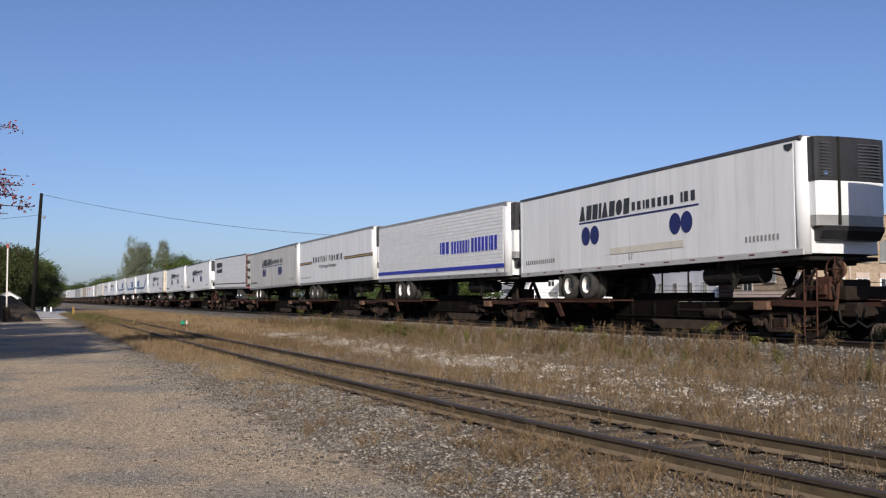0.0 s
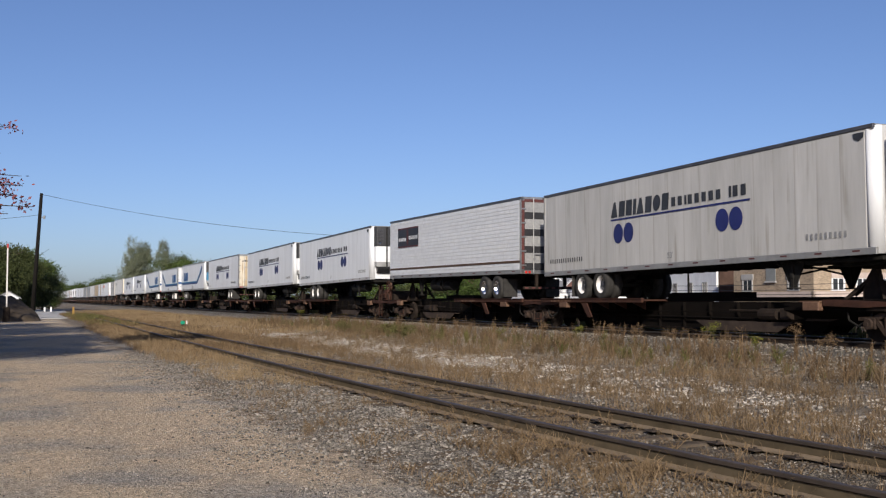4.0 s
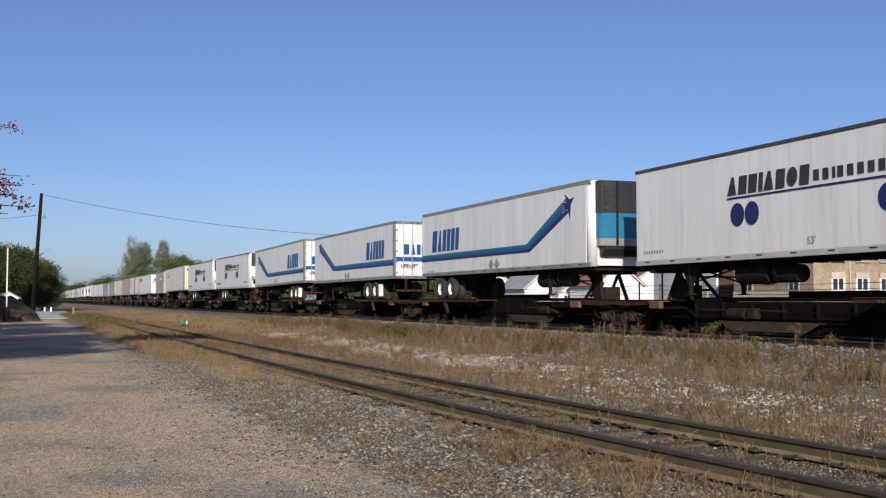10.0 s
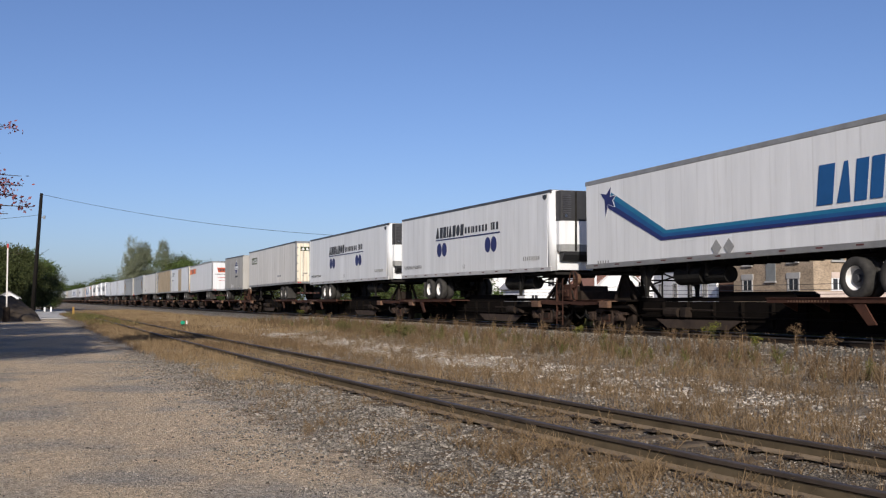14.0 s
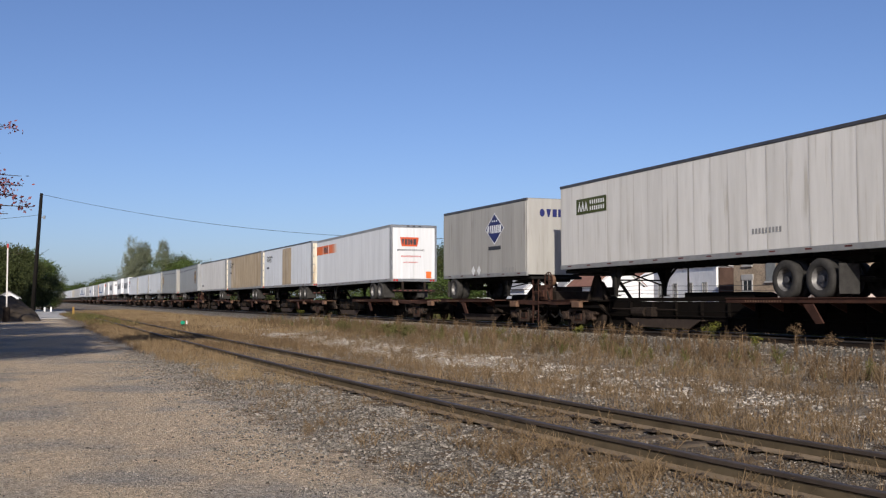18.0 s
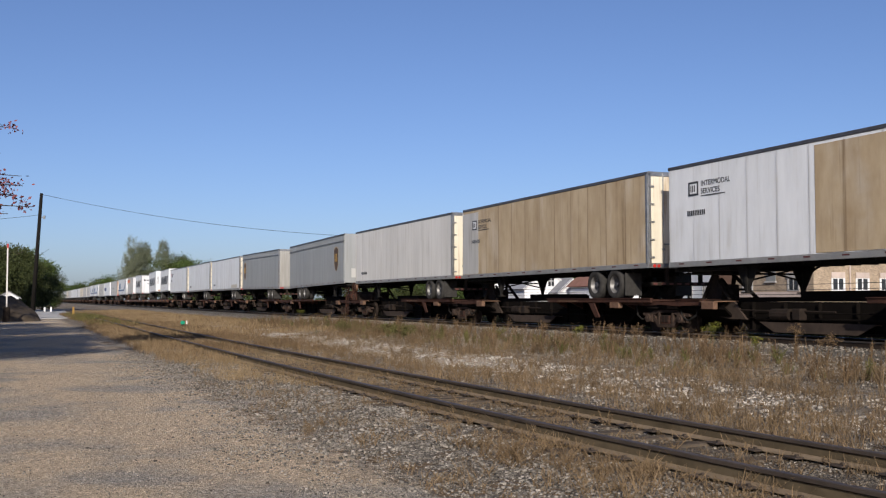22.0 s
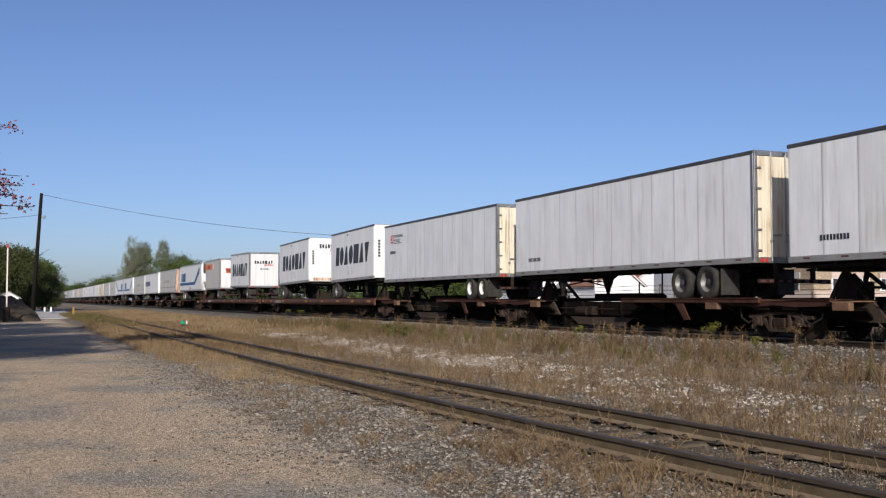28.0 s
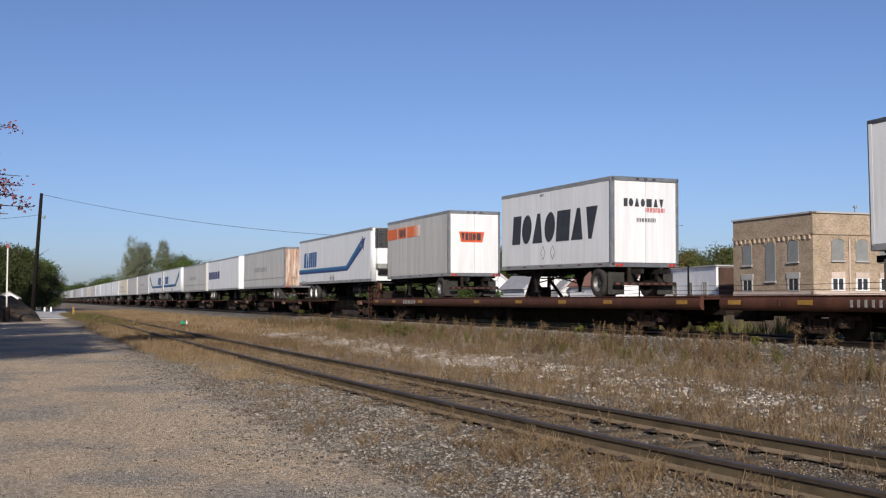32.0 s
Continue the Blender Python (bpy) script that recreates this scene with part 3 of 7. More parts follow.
def glyphs(x0, x1, z0, z1, forms, slant=0.0, weight=0.8):
    """Plain slanted blocks in place of a wordmark: n narrow, m middling and w wide block, o disc, a and v wedge."""
    size = {"n": 0.5, "m": 1.0, "w": 1.4, "o": 1.15, "a": 1.15, "v": 1.1}
    total = sum(size[c] for c in forms)
    h = z1 - z0
    out, x = [], x0
    for c in forms:
        step = (x1 - x0) * size[c] / total
        w = step * weight
        o = [(0, 0), (w, 0), (w, h), (0, h)]
        if c == "o":
            o = [(w / 2 + w / 2 * math.cos(k * math.pi / 9), h / 2 + h / 2 * math.sin(k * math.pi / 9)) for k in range(18)]
        elif c in "av":
            o = [(0, 0), (w, 0), (w * 0.64, h), (w * 0.36, h)] if c == "a" else [(w * 0.36, 0), (w * 0.64, 0), (w, h), (0, h)]
        out.append([[(x + p + slant * q, z0 + q) for p, q in o]])
        x += step
    return out


def lettering(x0, x1, z0, z1, n, slant=0.0, strokes=2, fill=0.62):
    """Small upright bars in place of small print."""
    step = (x1 - x0) / n
    h = z1 - z0
    out = []
    for i in range(n):
        a = x0 + i * step
        w = step * 0.84
        s = w * fill / strokes
        gap = (w - s * strokes) / max(strokes - 1, 1)
        for k in range(strokes):
            b = a + k * (s + gap)
            out.append([(b, z0), (b + s, z0), (b + s + slant * h, z1), (b + slant * h, z1)])
    return out


def disc(x, z, rx, rz, n=20):
    return [(x + rx * math.cos(2 * math.pi * i / n), z + rz * math.sin(2 * math.pi * i / n)) for i in range(n)]


def words(parent, name, body, x, z, size, mat, y, shear=0.0):
    cu = bpy.data.curves.new("words", "FONT")
    cu.body, cu.size, cu.extrude, cu.shear = body, size, 0.002, shear
    ob = bpy.data.objects.new("words", cu)
    me = bpy.data.meshes.new_from_object(ob)
    bpy.data.objects.remove(ob)
    me.materials.append(M[mat])
    return part(name, me, parent, (x, y - 0.002, z), turn=(math.pi / 2, 0, 0))


def decals(root, kind, L, zb, H, d):
    y = -HALF - 0.016

    def X(u):
        return -L / 2 + u * L

    def Z(v):
        return zb + v * H

    def rect(u0, u1, v0, v1):
        return [(X(u0), Z(v0)), (X(u1), Z(v0)), (X(u1), Z(v1)), (X(u0), Z(v1))]

    def mark(u0, u1, v0, v1, forms, mat, label, slant=0.0, dy=0.0, weight=0.8):
        wordmark(root, glyphs(X(u0), X(u1), Z(v0), Z(v1), forms, slant, weight), mat, y - dy, label)

    def lit(u0, u1, v0, v1, n, **k):
        return lettering(X(u0), X(u1), Z(v0), Z(v1), n, **k)
    if kind in ("discs", "discs_rear"):
        mark(0.293, 0.50, 0.59, 0.755, "ammnamom", "ink", "dark slanted block of a painted wordmark", 0.1, 0, 0.82)
        mark(0.506, 0.66, 0.61, 0.70, "mmnmmmmm", "ink", "small dark block of a painted wordmark", 0, 0, 0.6)
        mark(0.675, 0.728, 0.61, 0.71, "nmm", "ink", "small dark block of a painted wordmark", 0, 0, 0.6)
        plates(root, "underline", [rect(0.292, 0.73, 0.555, 0.572)], "navy", y)
        r = 0.29
        for u in (0.32, 0.358, 0.655, 0.692):
            plates(root, "emblem", [disc(X(u), Z(0.41), r, r * 1.1)], "navy", y, "navy blue painted disc")
        a = 0.03 if kind == "discs" else 0.78
        if d > 0:
            plates(root, "maker_badge", [[(X(0.972) - 0.17, Z(0.945)), (X(0.972) - 0.15, Z(0.905)), (X(0.972), Z(0.88)), (X(0.972) + 0.15, Z(0.905)), (X(0.972) + 0.17, Z(0.945))]], "ink", y, "small dark badge")
        plates(root, "web_address", lit(a, a + 0.15, 0.15, 0.2, 15, strokes=1, fill=0.45), "ink", y)
        words(root, "length_mark", "53'", X(0.49), Z(0.10), 0.26, "faint", y)
        plates(root, "number_mark", lit(0.86, 0.95, 0.15, 0.20, 9, strokes=1, fill=0.55) if kind == "discs" else lit(0.03, 0.1, 0.12, 0.15, 8, strokes=1, fill=0.6), "faint", y)
    elif kind in ("bent_stripe", "bent_stripe_rear"):
        s = 1 if kind == "bent_stripe" else -1

        def U(u):
            return X(u) if s > 0 else X(1 - u)
        lo, hi = Z(0.235), Z(0.335)
        t = (hi - lo) / 3

        def stripe(k):
            a, b = lo + k * t, lo + (k + 1) * t
            return [(U(0.0), a), (U(0.715 - 0.006 * k), a), (U(0.905), a + 0.42 * H + k * 0.10), (U(0.905), b + 0.42 * H + (k + 1) * 0.10), (U(0.715 - 0.006 * (k + 1)), b), (U(0.0), b)]
        for k, c in enumerate(("navy", "blue", "teal")):
            plates(root, "stripe", [stripe(k)], c, y, "bent blue stripe")
        bird = [(0.46, 0.30), (0.10, 0.24), (-0.2, 0.46), (-0.13, 0.14), (-0.5, 0.16), (-0.27, 0.0), (-0.4, -0.2), (0.0, -0.1), (0.15, -0.5), (0.22, 0.06)]
        for grow, c, lift in ((1.14, "white", 0.004), (1.0, "navy", 0.008)):
            plates(root, "emblem", [[(U(0.905) + s * a * grow, Z(0.73) + b * grow) for a, b in bird]], c, y - lift, "dark blue swallow shape" if c == "navy" else "white edge of the swallow shape")
        w = (0.08, 0.285) if s > 0 else (0.705, 0.905)
        mark(*w, 0.375, 0.70, "wammmm", "blue", "blue slanted block of a painted wordmark", 0.12, 0, 0.8)
        for u in ((0.455, 0.49) if s < 0 else (0.495, 0.53)):
            plates(root, "diamond_mark", [[(X(u) - 0.24, Z(0.11)), (X(u), Z(0.03)), (X(u) + 0.24, Z(0.11)), (X(u), Z(0.19))]], "faint", y - 0.004)
        plates(root, "number_mark", lit(0.05, 0.1, 0.055, 0.085, 5, strokes=1, fill=0.5), "faint", y)
    elif kind == "royal_stripe":
        mark(0.56, 0.635, 0.38, 0.56, "nmm", "royal", "royal blue block of a painted wordmark", 0, 0.02, 0.72)
        mark(0.645, 0.775, 0.37, 0.55, "mmmmmmn", "royal", "royal blue block of a painted wordmark", 0, 0.02, 0.72)
        mark(0.785, 0.955, 0.37, 0.57, "mmmmmnmm", "royal", "royal blue block of a painted wordmark", 0, 0.02, 0.72)
        plates(root, "stripe", [rect(0.0, 0.99, 0.12, 0.175)], "royal", y - 0.02)
        words(root, "length_mark", "53", X(0.94), Z(0.07), 0.26, "ink", y - 0.02)
    elif kind == "gold_stripe":
        for v, c in ((0.455, "ink"), (0.475, "gold"), (0.495, "ink")):
            plates(root, "stripe", [rect(0.0, 0.20, v, v + 0.018), rect(0.66, 1.0, v, v + 0.018)], c, y)
        mark(0.215, 0.43, 0.47, 0.60, "wnomnvmon", "ink", "dark slanted block of a painted wordmark", 0.2, 0, 0.5)
        mark(0.45, 0.645, 0.47, 0.59, "vnmonwnm", "ink", "dark slanted block of a painted wordmark", 0.2, 0, 0.5)
        words(root, "tagline", "Pride through Performance", X(0.312), Z(0.34), 0.36, "ink", y, 0.35)
        plates(root, "web_address", lit(0.03, 0.19, 0.15, 0.18, 18, strokes=1, fill=0.6), "faint", y)
    elif kind == "sign_panel":
        plates(root, "panel", [rect(0.086, 0.276, 0.517, 0.843)], "black", y - 0.02, "black painted sign panel with red edges")
        plates(root, "panel_edge", [rect(0.086, 0.276, 0.82, 0.843), rect(0.086, 0.276, 0.517, 0.54), rect(0.17, 0.184, 0.55, 0.81)], "red_dull", y - 0.025)
        plates(root, "wordmark", lit(0.094, 0.166, 0.62, 0.68, 7, slant=0.2, strokes=1, fill=0.5) + lit(0.19, 0.272, 0.64, 0.70, 9, slant=0.2, strokes=1, fill=0.5), "white", y - 0.025)
        plates(root, "stripe", [rect(0.0, 1.0, 0.145, 0.175)], "brown", y - 0.02)
    elif kind == "green":
        plates(root, "emblem", [rect(0.075, 0.2, 0.625, 0.80)], "leaf_dark", y, "dark green painted panel")
        plates(root, "emblem_mark", [[(X(0.082 + 0.014 * k), Z(0.655)), (X(0.089 + 0.014 * k), Z(0.77)), (X(0.096 + 0.014 * k), Z(0.655)), (X(0.0925 + 0.014 * k), Z(0.655)), (X(0.089 + 0.014 * k), Z(0.72)), (X(0.0855 + 0.014 * k), Z(0.655))] for k in range(3)] + lit(0.133, 0.195, 0.725, 0.77, 7, strokes=1) + lit(0.133, 0.195, 0.655, 0.70, 7, strokes=1), "white", y - 0.004)
        plates(root, "number_mark", lit(0.66, 0.735, 0.20, 0.245, 9, strokes=1, fill=0.7), "faint", y)
    elif kind == "navy_diamond":
        c, r = (X(0.655), Z(0.655)), 0.92
        for k, (q, m) in enumerate(((r, "white"), (r * 0.93, "navy"))):
            plates(root, "emblem", [[(c[0] - q, c[1]), (c[0], c[1] - q * 0.7), (c[0] + q, c[1]), (c[0], c[1] + q * 0.7)]], m, y - 0.004 * k, "navy diamond with a white edge")
        wordmark(root, glyphs(c[0] - 0.72, c[0] + 0.68, c[1] - 0.17, c[1] + 0.15, "ovmmmnnm", 0.15, 0.7), "white", y - 0.008, "white block of a painted wordmark")
        plates(root, "stars", [disc(c[0] + i * 0.2, c[1] + 0.32, 0.05, 0.05, 5) for i in (-1, 0, 1)], "white", y - 0.008)
        plates(root, "tagline", [rect(0.585, 0.725, 0.37, 0.42)], "ink", y)
        plates(root, "hazard_frame", [[(X(u) - 0.2, Z(0.10)), (X(u), Z(0.03)), (X(u) + 0.2, Z(0.10)), (X(u), Z(0.17))] for u in (0.40, 0.47)], "white", y)
        plates(root, "number_mark", lit(0.74, 0.88, 0.05, 0.12, 9, strokes=1, fill=0.6), "faint", y)
    elif kind in ("orange_band", "orange_band_short"):
        e = 0.30 if kind == "orange_band" else 0.56
        plates(root, "stripe", [rect(0.0, e * 0.33, 0.68, 0.86), rect(e * 0.36, e * 0.62, 0.68, 0.86), rect(e * 0.65, e * 0.84, 0.68, 0.86)], "orange", y, "faded orange painted stripe")
        for k, c in enumerate(("orange_worn", "orange_pale", "orange_faint")):
            plates(root, "stripe", [rect(e * (0.84 + 0.065 * k), e * (0.905 + 0.065 * k), 0.68, 0.86)], c, y, "orange stripe worn away towards its end")
        mark(e * 0.38, e * 0.6, 0.70, 0.83, "vmnnow", "ink", "dark block of a painted wordmark", 0, 0.004, 0.7)
    elif kind in ("square_emblem", "square_emblem_dark"):
        plates(root, "emblem", [rect(0.072, 0.105, 0.68, 0.815)], "red" if kind == "square_emblem" else "ink", y, "outlined square emblem")
        plates(root, "emblem", [rect(0.077, 0.1, 0.70, 0.795)], "white", y - 0.004)
        plates(root, "emblem_mark", lit(0.08, 0.097, 0.715, 0.78, 3, strokes=1), "red" if kind == "square_emblem" else "ink", y - 0.008)
        words(root, "wording", "INTERMODAL", X(0.113), Z(0.765), 0.215, "ink", y)
        words(root, "wording", "SERVICES", X(0.113), Z(0.69), 0.215, "ink", y)
        plates(root, "underline", [rect(0.113, 0.19, 0.665, 0.674)], "ink", y)
        plates(root, "number_mark", lit(0.068, 0.128, 0.49, 0.54, 10, strokes=1, fill=0.75), "ink", y)
    elif kind == "shield":
        u = X(0.877 if d > 0 else 0.09)
        q = 0.42
        sh = [(u - q, Z(0.58)), (u - q * 0.9, Z(0.41)), (u - q * 0.5, Z(0.315)), (u, Z(0.27)), (u + q * 0.5, Z(0.315)), (u + q * 0.9, Z(0.41)), (u + q, Z(0.58)), (u + q, Z(0.71)), (u, Z(0.755)), (u - q, Z(0.71))]
        plates(root, "emblem", [[(u + (a - u) * 1.06 - 0.02, Z(0.51) + (b - Z(0.51)) * 1.04) for a, b in sh]], "gold", y, "brown and gold shield shape")
        plates(root, "trim_line", [rect(0.0, 1.0, 0.835, 0.843), rect(0.0, 1.0, 0.855, 0.862)], "ink", y)
        plates(root, "emblem", [sh], "brown", y - 0.004, "brown shield shape")
        plates(root, "emblem_mark", lettering(u - 0.27, u + 0.27, Z(0.46), Z(0.62), 3, strokes=1, fill=0.6), "gold", y - 0.008)
    elif kind in ("big_wordmark", "big_wordmark_rear"):
        w = (0.12, 0.90)
        mark(*w, 0.33, 0.695, "moaowav", "ink", "heavy charcoal block of a painted wordmark", 0.12, 0, 0.86)
        for u in (0.43, 0.52):
            for k, c in ((1.0, "faint"), (0.78, "white")):
                plates(root, "hazard_frame", [[(X(u) - 0.2 * k, Z(0.20)), (X(u), Z(0.20) - 0.27 * k), (X(u) + 0.2 * k, Z(0.20)), (X(u), Z(0.20) + 0.27 * k)]], c, y - 0.004 * (c == "white"), "outlined placard frame")
        plates(root, "mark", lit(0.4, 0.44, 0.90, 0.93, 3, strokes=1), "ink", y)
    elif kind == "fleet_f":
        mark(0.03, 0.42, 0.38, 0.62, "mmmmm", "navy", "dark blue block of a painted wordmark")
    elif kind == "plain_mark":
        plates(root, "number_mark", lit(0.08, 0.15, 0.17, 0.215, 9, strokes=1, fill=0.75), "ink", y)
    elif kind == "plain_stripe":
        plates(root, "wordmark", lit(0.3, 0.62, 0.44, 0.56, 10, strokes=1), "faint", y)
        plates(root, "stripe", [rect(0.0, 1.0, 0.24, 0.26)], "faint", y)


def trailer(kind, q, L, d, zl, zr, label, paint="white", rail="rail_grey", panels=20, corrugated=False, unit="", H=3.0, deck=1.58, rims="rim_steel", door="white", axles=2, round_nose=False, rods=True, tandem=0, leg_at=3.2, tank_at=0, flap_paint="rubber"):
    """A van trailer whose nose points along d; q: how far its middle is from the camera's foot at the start."""
    k = (zr - zl) / L
    xt = -d * (L / 2 - (tandem or (2.7 if axles == 2 else 1.1)))
    zb = 1.55 + (zl + zr) / 2 + k * xt - H - deck
    root = thing("semi_trailer", (-q, SIDE, deck - k * xt), label, "trailer", "trailers on the train")
    y0, y1 = -HALF, HALF
    nose = d * L / 2
    rear = -nose

    def body(g):
        e = 0.22 if round_nose else 0.05
        a, b = rear + d * 0.04, nose
        out = [(a, y0 + 0.014), (b - d * e, y0 + 0.014)]
        n = 6 if round_nose else 2
        for i in range(1, n):
            t = math.pi / 2 * i / n
            out.append((b - d * e + d * e * math.sin(t), y0 + 0.014 + e - e * math.cos(t)))
        out += [(b, y0 + 0.014 + e), (b, y1 - e), (b - d * e, y1), (a, y1)]
        return g.prism(out, 2, zb + 0.05, zb + H - 0.03)
    part("body", shared(("body", L, d, round(zb, 3), round_nose), body, "body", paint), root, label="sheet-clad box body")
    span = L - 0.10 - (0.24 if round_nose else 0.06)
    left = -L / 2 + (0.05 if d > 0 else 0.06 + (0.24 if round_nose else 0))
    if corrugated:
        rows = 18
        hh = (H - 0.30) / rows
        rib = shared(("rib", L, rows), lambda g: g.soft(0, span, -0.018, 0.01, 0.003, hh - 0.003, 0.008), "side_panel", paint)
        for i in range(rows):
            part("side_panel", rib, root, (left, y0 - 0.005, zb + 0.16 + i * hh))
    else:
        w = span / panels
        smooth = kind.startswith(("discs", "bent_stripe", "shield"))
        lap, gap = (0.005, 0.001) if smooth else (0.0125, 0.009)
        sheet = shared(("sheet", round(L, 2), panels, round(w, 3), smooth), lambda g: g.prism([(0, -lap), (w - gap, -0.0015), (w - gap, 0.012), (0, 0.012)], 2, 0.0, H - 0.28), "side_panel", paint)
        for i in range(panels):
            part("side_panel", sheet, root, (left + i * w, y0 + 0.0, zb + 0.16))
    part("roof", shared(("roof", L), lambda g: g.soft(-L / 2 + 0.02, L / 2 - 0.02, y0 + 0.02, y1 - 0.02, 0, 0.03, 0.01), "roof", "rail_grey"), root, (0, 0, zb + H - 0.032))
    part("top_rail", shared(("top", L, rail), lambda g: g.soft(-L / 2, L / 2, -0.016, 0.05, -0.15 if rail == "rail_grey" else -0.10, 0.0, 0.012), "top_rail", rail), root, (0, y0, zb + H - 0.002), "dark roof rail" if rail == "rail_dark" else "grey roof rail")
    part("bottom_rail", shared(("bot", L, kind.startswith("discs")), lambda g: g.soft(-L / 2, L / 2, -0.014, 0.06, 0, 0.165, 0.01), "bottom_rail", "rail_light" if kind.startswith("discs") and paint == "white" else "rail_grey"), root, (0, y0, zb), "grey bottom rail")

    def strips(g):
        n = int(L / 1.25)
        for i in range(n):
            x = -L / 2 + (i + 0.5) * L / n
            g.box(x - 0.12, x + 0.12, -0.019, -0.012, 0.08, 0.12)
        return g
    part("reflector_tape", shared(("strips", L), strips, "reflector_tape", "red_dull"), root, (0, y0, zb), "red reflective tape")["kind"] = "stuff"
    part("corner_post", shared(("post", d), lambda g: g.soft(-0.06, 0.06, -0.014, 0.06, 0.1, H - 0.05, 0.012), "corner_post", "steel" if d < 0 else paint), root, (rear + d * 0.06, y0, zb), "grey rear corner post")
    # underframe
    def floor_beams(g):
        g.box(-L / 2 + 0.1, L / 2 - 0.1, -1.2, 1.2, 0.03, 0.06)
        for i in range(int(L / 0.6)):
            x = -L / 2 + 0.3 + i * 0.6
            g.box(x - 0.025, x + 0.025, -1.2, 1.2, -0.06, 0.03)
        return g
    part("underframe", shared(("under", L), floor_beams, "underframe", "under"), root, (0, 0, zb), "grimy cross beams")["kind"] = "stuff"
    xs = (xt - 0.63, xt + 0.63) if axles == 2 else (xt,)

    def bogie(g):
        for s in (-0.52, 0.52):
            g.box(xt - 1.6, xt + 1.6, s - 0.06, s + 0.06, zb - 0.22, zb - 0.06)
            g.box(xt - 1.0, xt + 1.0, s - 0.05, s + 0.05, 0.50, 0.60)
            for x in (-0.9, 0, 0.9):
                g.box(xt + x - 0.07, xt + x + 0.07, s - 0.05, s + 0.05, 0.55, zb - 0.2)
        for x in xs:
            g.rod((x, -0.7, 0.5), (x, 0.7, 0.5), 0.075)
        g.rod((xt, -0.3, 0.72), (xt + 0.8, -0.3, 0.72), 0.14, 10)
        return g
    part("bogie", shared(("bogie", L, d, axles, round(zb, 2), tandem), bogie, "bogie", "under"), root, label="black tandem bogie frame")
    for x in xs:
        wheel(root, x, y0 + 0.02, rims)
        wheel(root, x, y1 - 0.02, rims, out=1)
    flap = shared("flap", lambda g: g.soft(-0.012, 0.012, 0.0, 0.62, 0.12, 0.85, 0.004), "mud_flap", "rubber")
    for y in (y0 + 0.03, y1 - 0.65):
        f = part("mud_flap", flap, root, (xt - d * (1.3 if axles == 2 else 0.68), y, 0), "black rubber mud flap")
        # The flap's sunlit part is put in as a narrow white strip.
        if flap_paint != "rubber" and y < 0:
            part("flap_panel", shared(("flapp", d), lambda g: g.soft(-d * 0.018 - 0.004, -d * 0.018 + 0.004, 0.01, 0.27, 0.2, 0.84, 0.002), "flap_panel", flap_paint), f, (0, 0, 0), "white strip standing for the sunlit part of the flap")
    xg = d * (L / 2 - (leg_at if L > 10 else 2.4))

    def leg(g):
        g.soft(-0.06, 0.06, -0.07, 0.07, 0.42, zb, 0.01)
        g.box(-0.045, 0.045, -0.05, 0.05, 0.2, 0.45)
        g.soft(-0.13, 0.13, -0.13, 0.13, 0.16, 0.2, 0.01)
        g.bar((0, 0, 0.62), (-d * 0.75, 0, zb), 0.05)
        g.prism([(-0.07, zb - 0.7), (-0.48, zb - 0.02), (0.48, zb - 0.02), (0.07, zb - 0.7)], 1, -0.02, 0.02)
        return g
    lm = shared(("leg", d, round(zb, 2)), leg, "landing_leg", "under")
    for y in (y0 + 0.35, y1 - 0.35):
        part("landing_leg", lm, root, (xg, y, 0), "folding landing leg")
    part("leg_brace", shared(("brace", round(zb, 2)), lambda g: g.bar((0, -0.95, 0.5), (0, 0.95, zb - 0.05), 0.045).bar((0, 0.95, 0.5), (0, -0.95, zb - 0.05), 0.045).bar((0, -0.95, 0.7), (0, 0.95, 0.7), 0.05), "leg_brace", "under"), root, (xg, 0, 0))
    # rear end
    f = shared(("rear", d), lambda g: g.soft(-0.05, 0.05, y0, y0 + 0.1, 0.05, H - 0.02, 0.01).soft(-0.05, 0.05, y1 - 0.1, y1, 0.05, H - 0.02, 0.01).soft(-0.05, 0.05, y0, y1, H - 0.14, H, 0.01).soft(-0.05, 0.05, y0, y1, 0.0, 0.14, 0.01), "rear_frame", "steel")
    part("rear_frame", f, root, (rear, 0, zb), "steel rear door frame")
    dm = shared(("door", d), lambda g: g.soft(-0.025, 0.025, 0.006, 1.185, 0.15, H - 0.15, 0.008), "rear_door", door)
    for i, y in enumerate((y0 + 0.105, y0 + 1.295)):
        dr = part("rear_door", dm, root, (rear - d * 0.015, y, zb))
        if d < 0 and rods:
            for yy in ((0.42, 0.9) if i == 0 else (0.3, 0.8)):
                part("lock_rod", shared("lock", lambda g: g.rod((0.045, 0, 0.05), (0.045, 0, H - 0.05), 0.022, 8).soft(0.025, 0.07, -0.05, 0.05, 0.55, 0.62, 0.005).soft(0.05, 0.075, 0, 0.3, 0.72, 0.77, 0.005), "lock_rod", "steel"), dr, (0, yy, 0), "steel locking rod")
            hy = 0.0 if i == 0 else 1.18
            for z in (0.3, 0.85, 1.4, 1.95, 2.5):
                part("hinge", shared("hinge", lambda g: g.soft(0.02, 0.06, -0.1, 0.1, 0, 0.06, 0.006), "hinge", "steel"), dr, (0, hy, z))
    if d < 0:
        def guard(g):
            g.soft(-0.05, 0.05, y0 + 0.1, y1 - 0.1, 0.42, 0.53, 0.012)
            for y in (-0.62, 0.62):
                g.soft(-0.05, 0.05, y - 0.06, y + 0.06, 0.45, zb + 0.02, 0.01)
            return g
        part("bumper_guard", shared(("guard", round(zb, 2)), guard, "bumper_guard", "car_dark"), root, (rear, 0, 0), "rear underride guard")
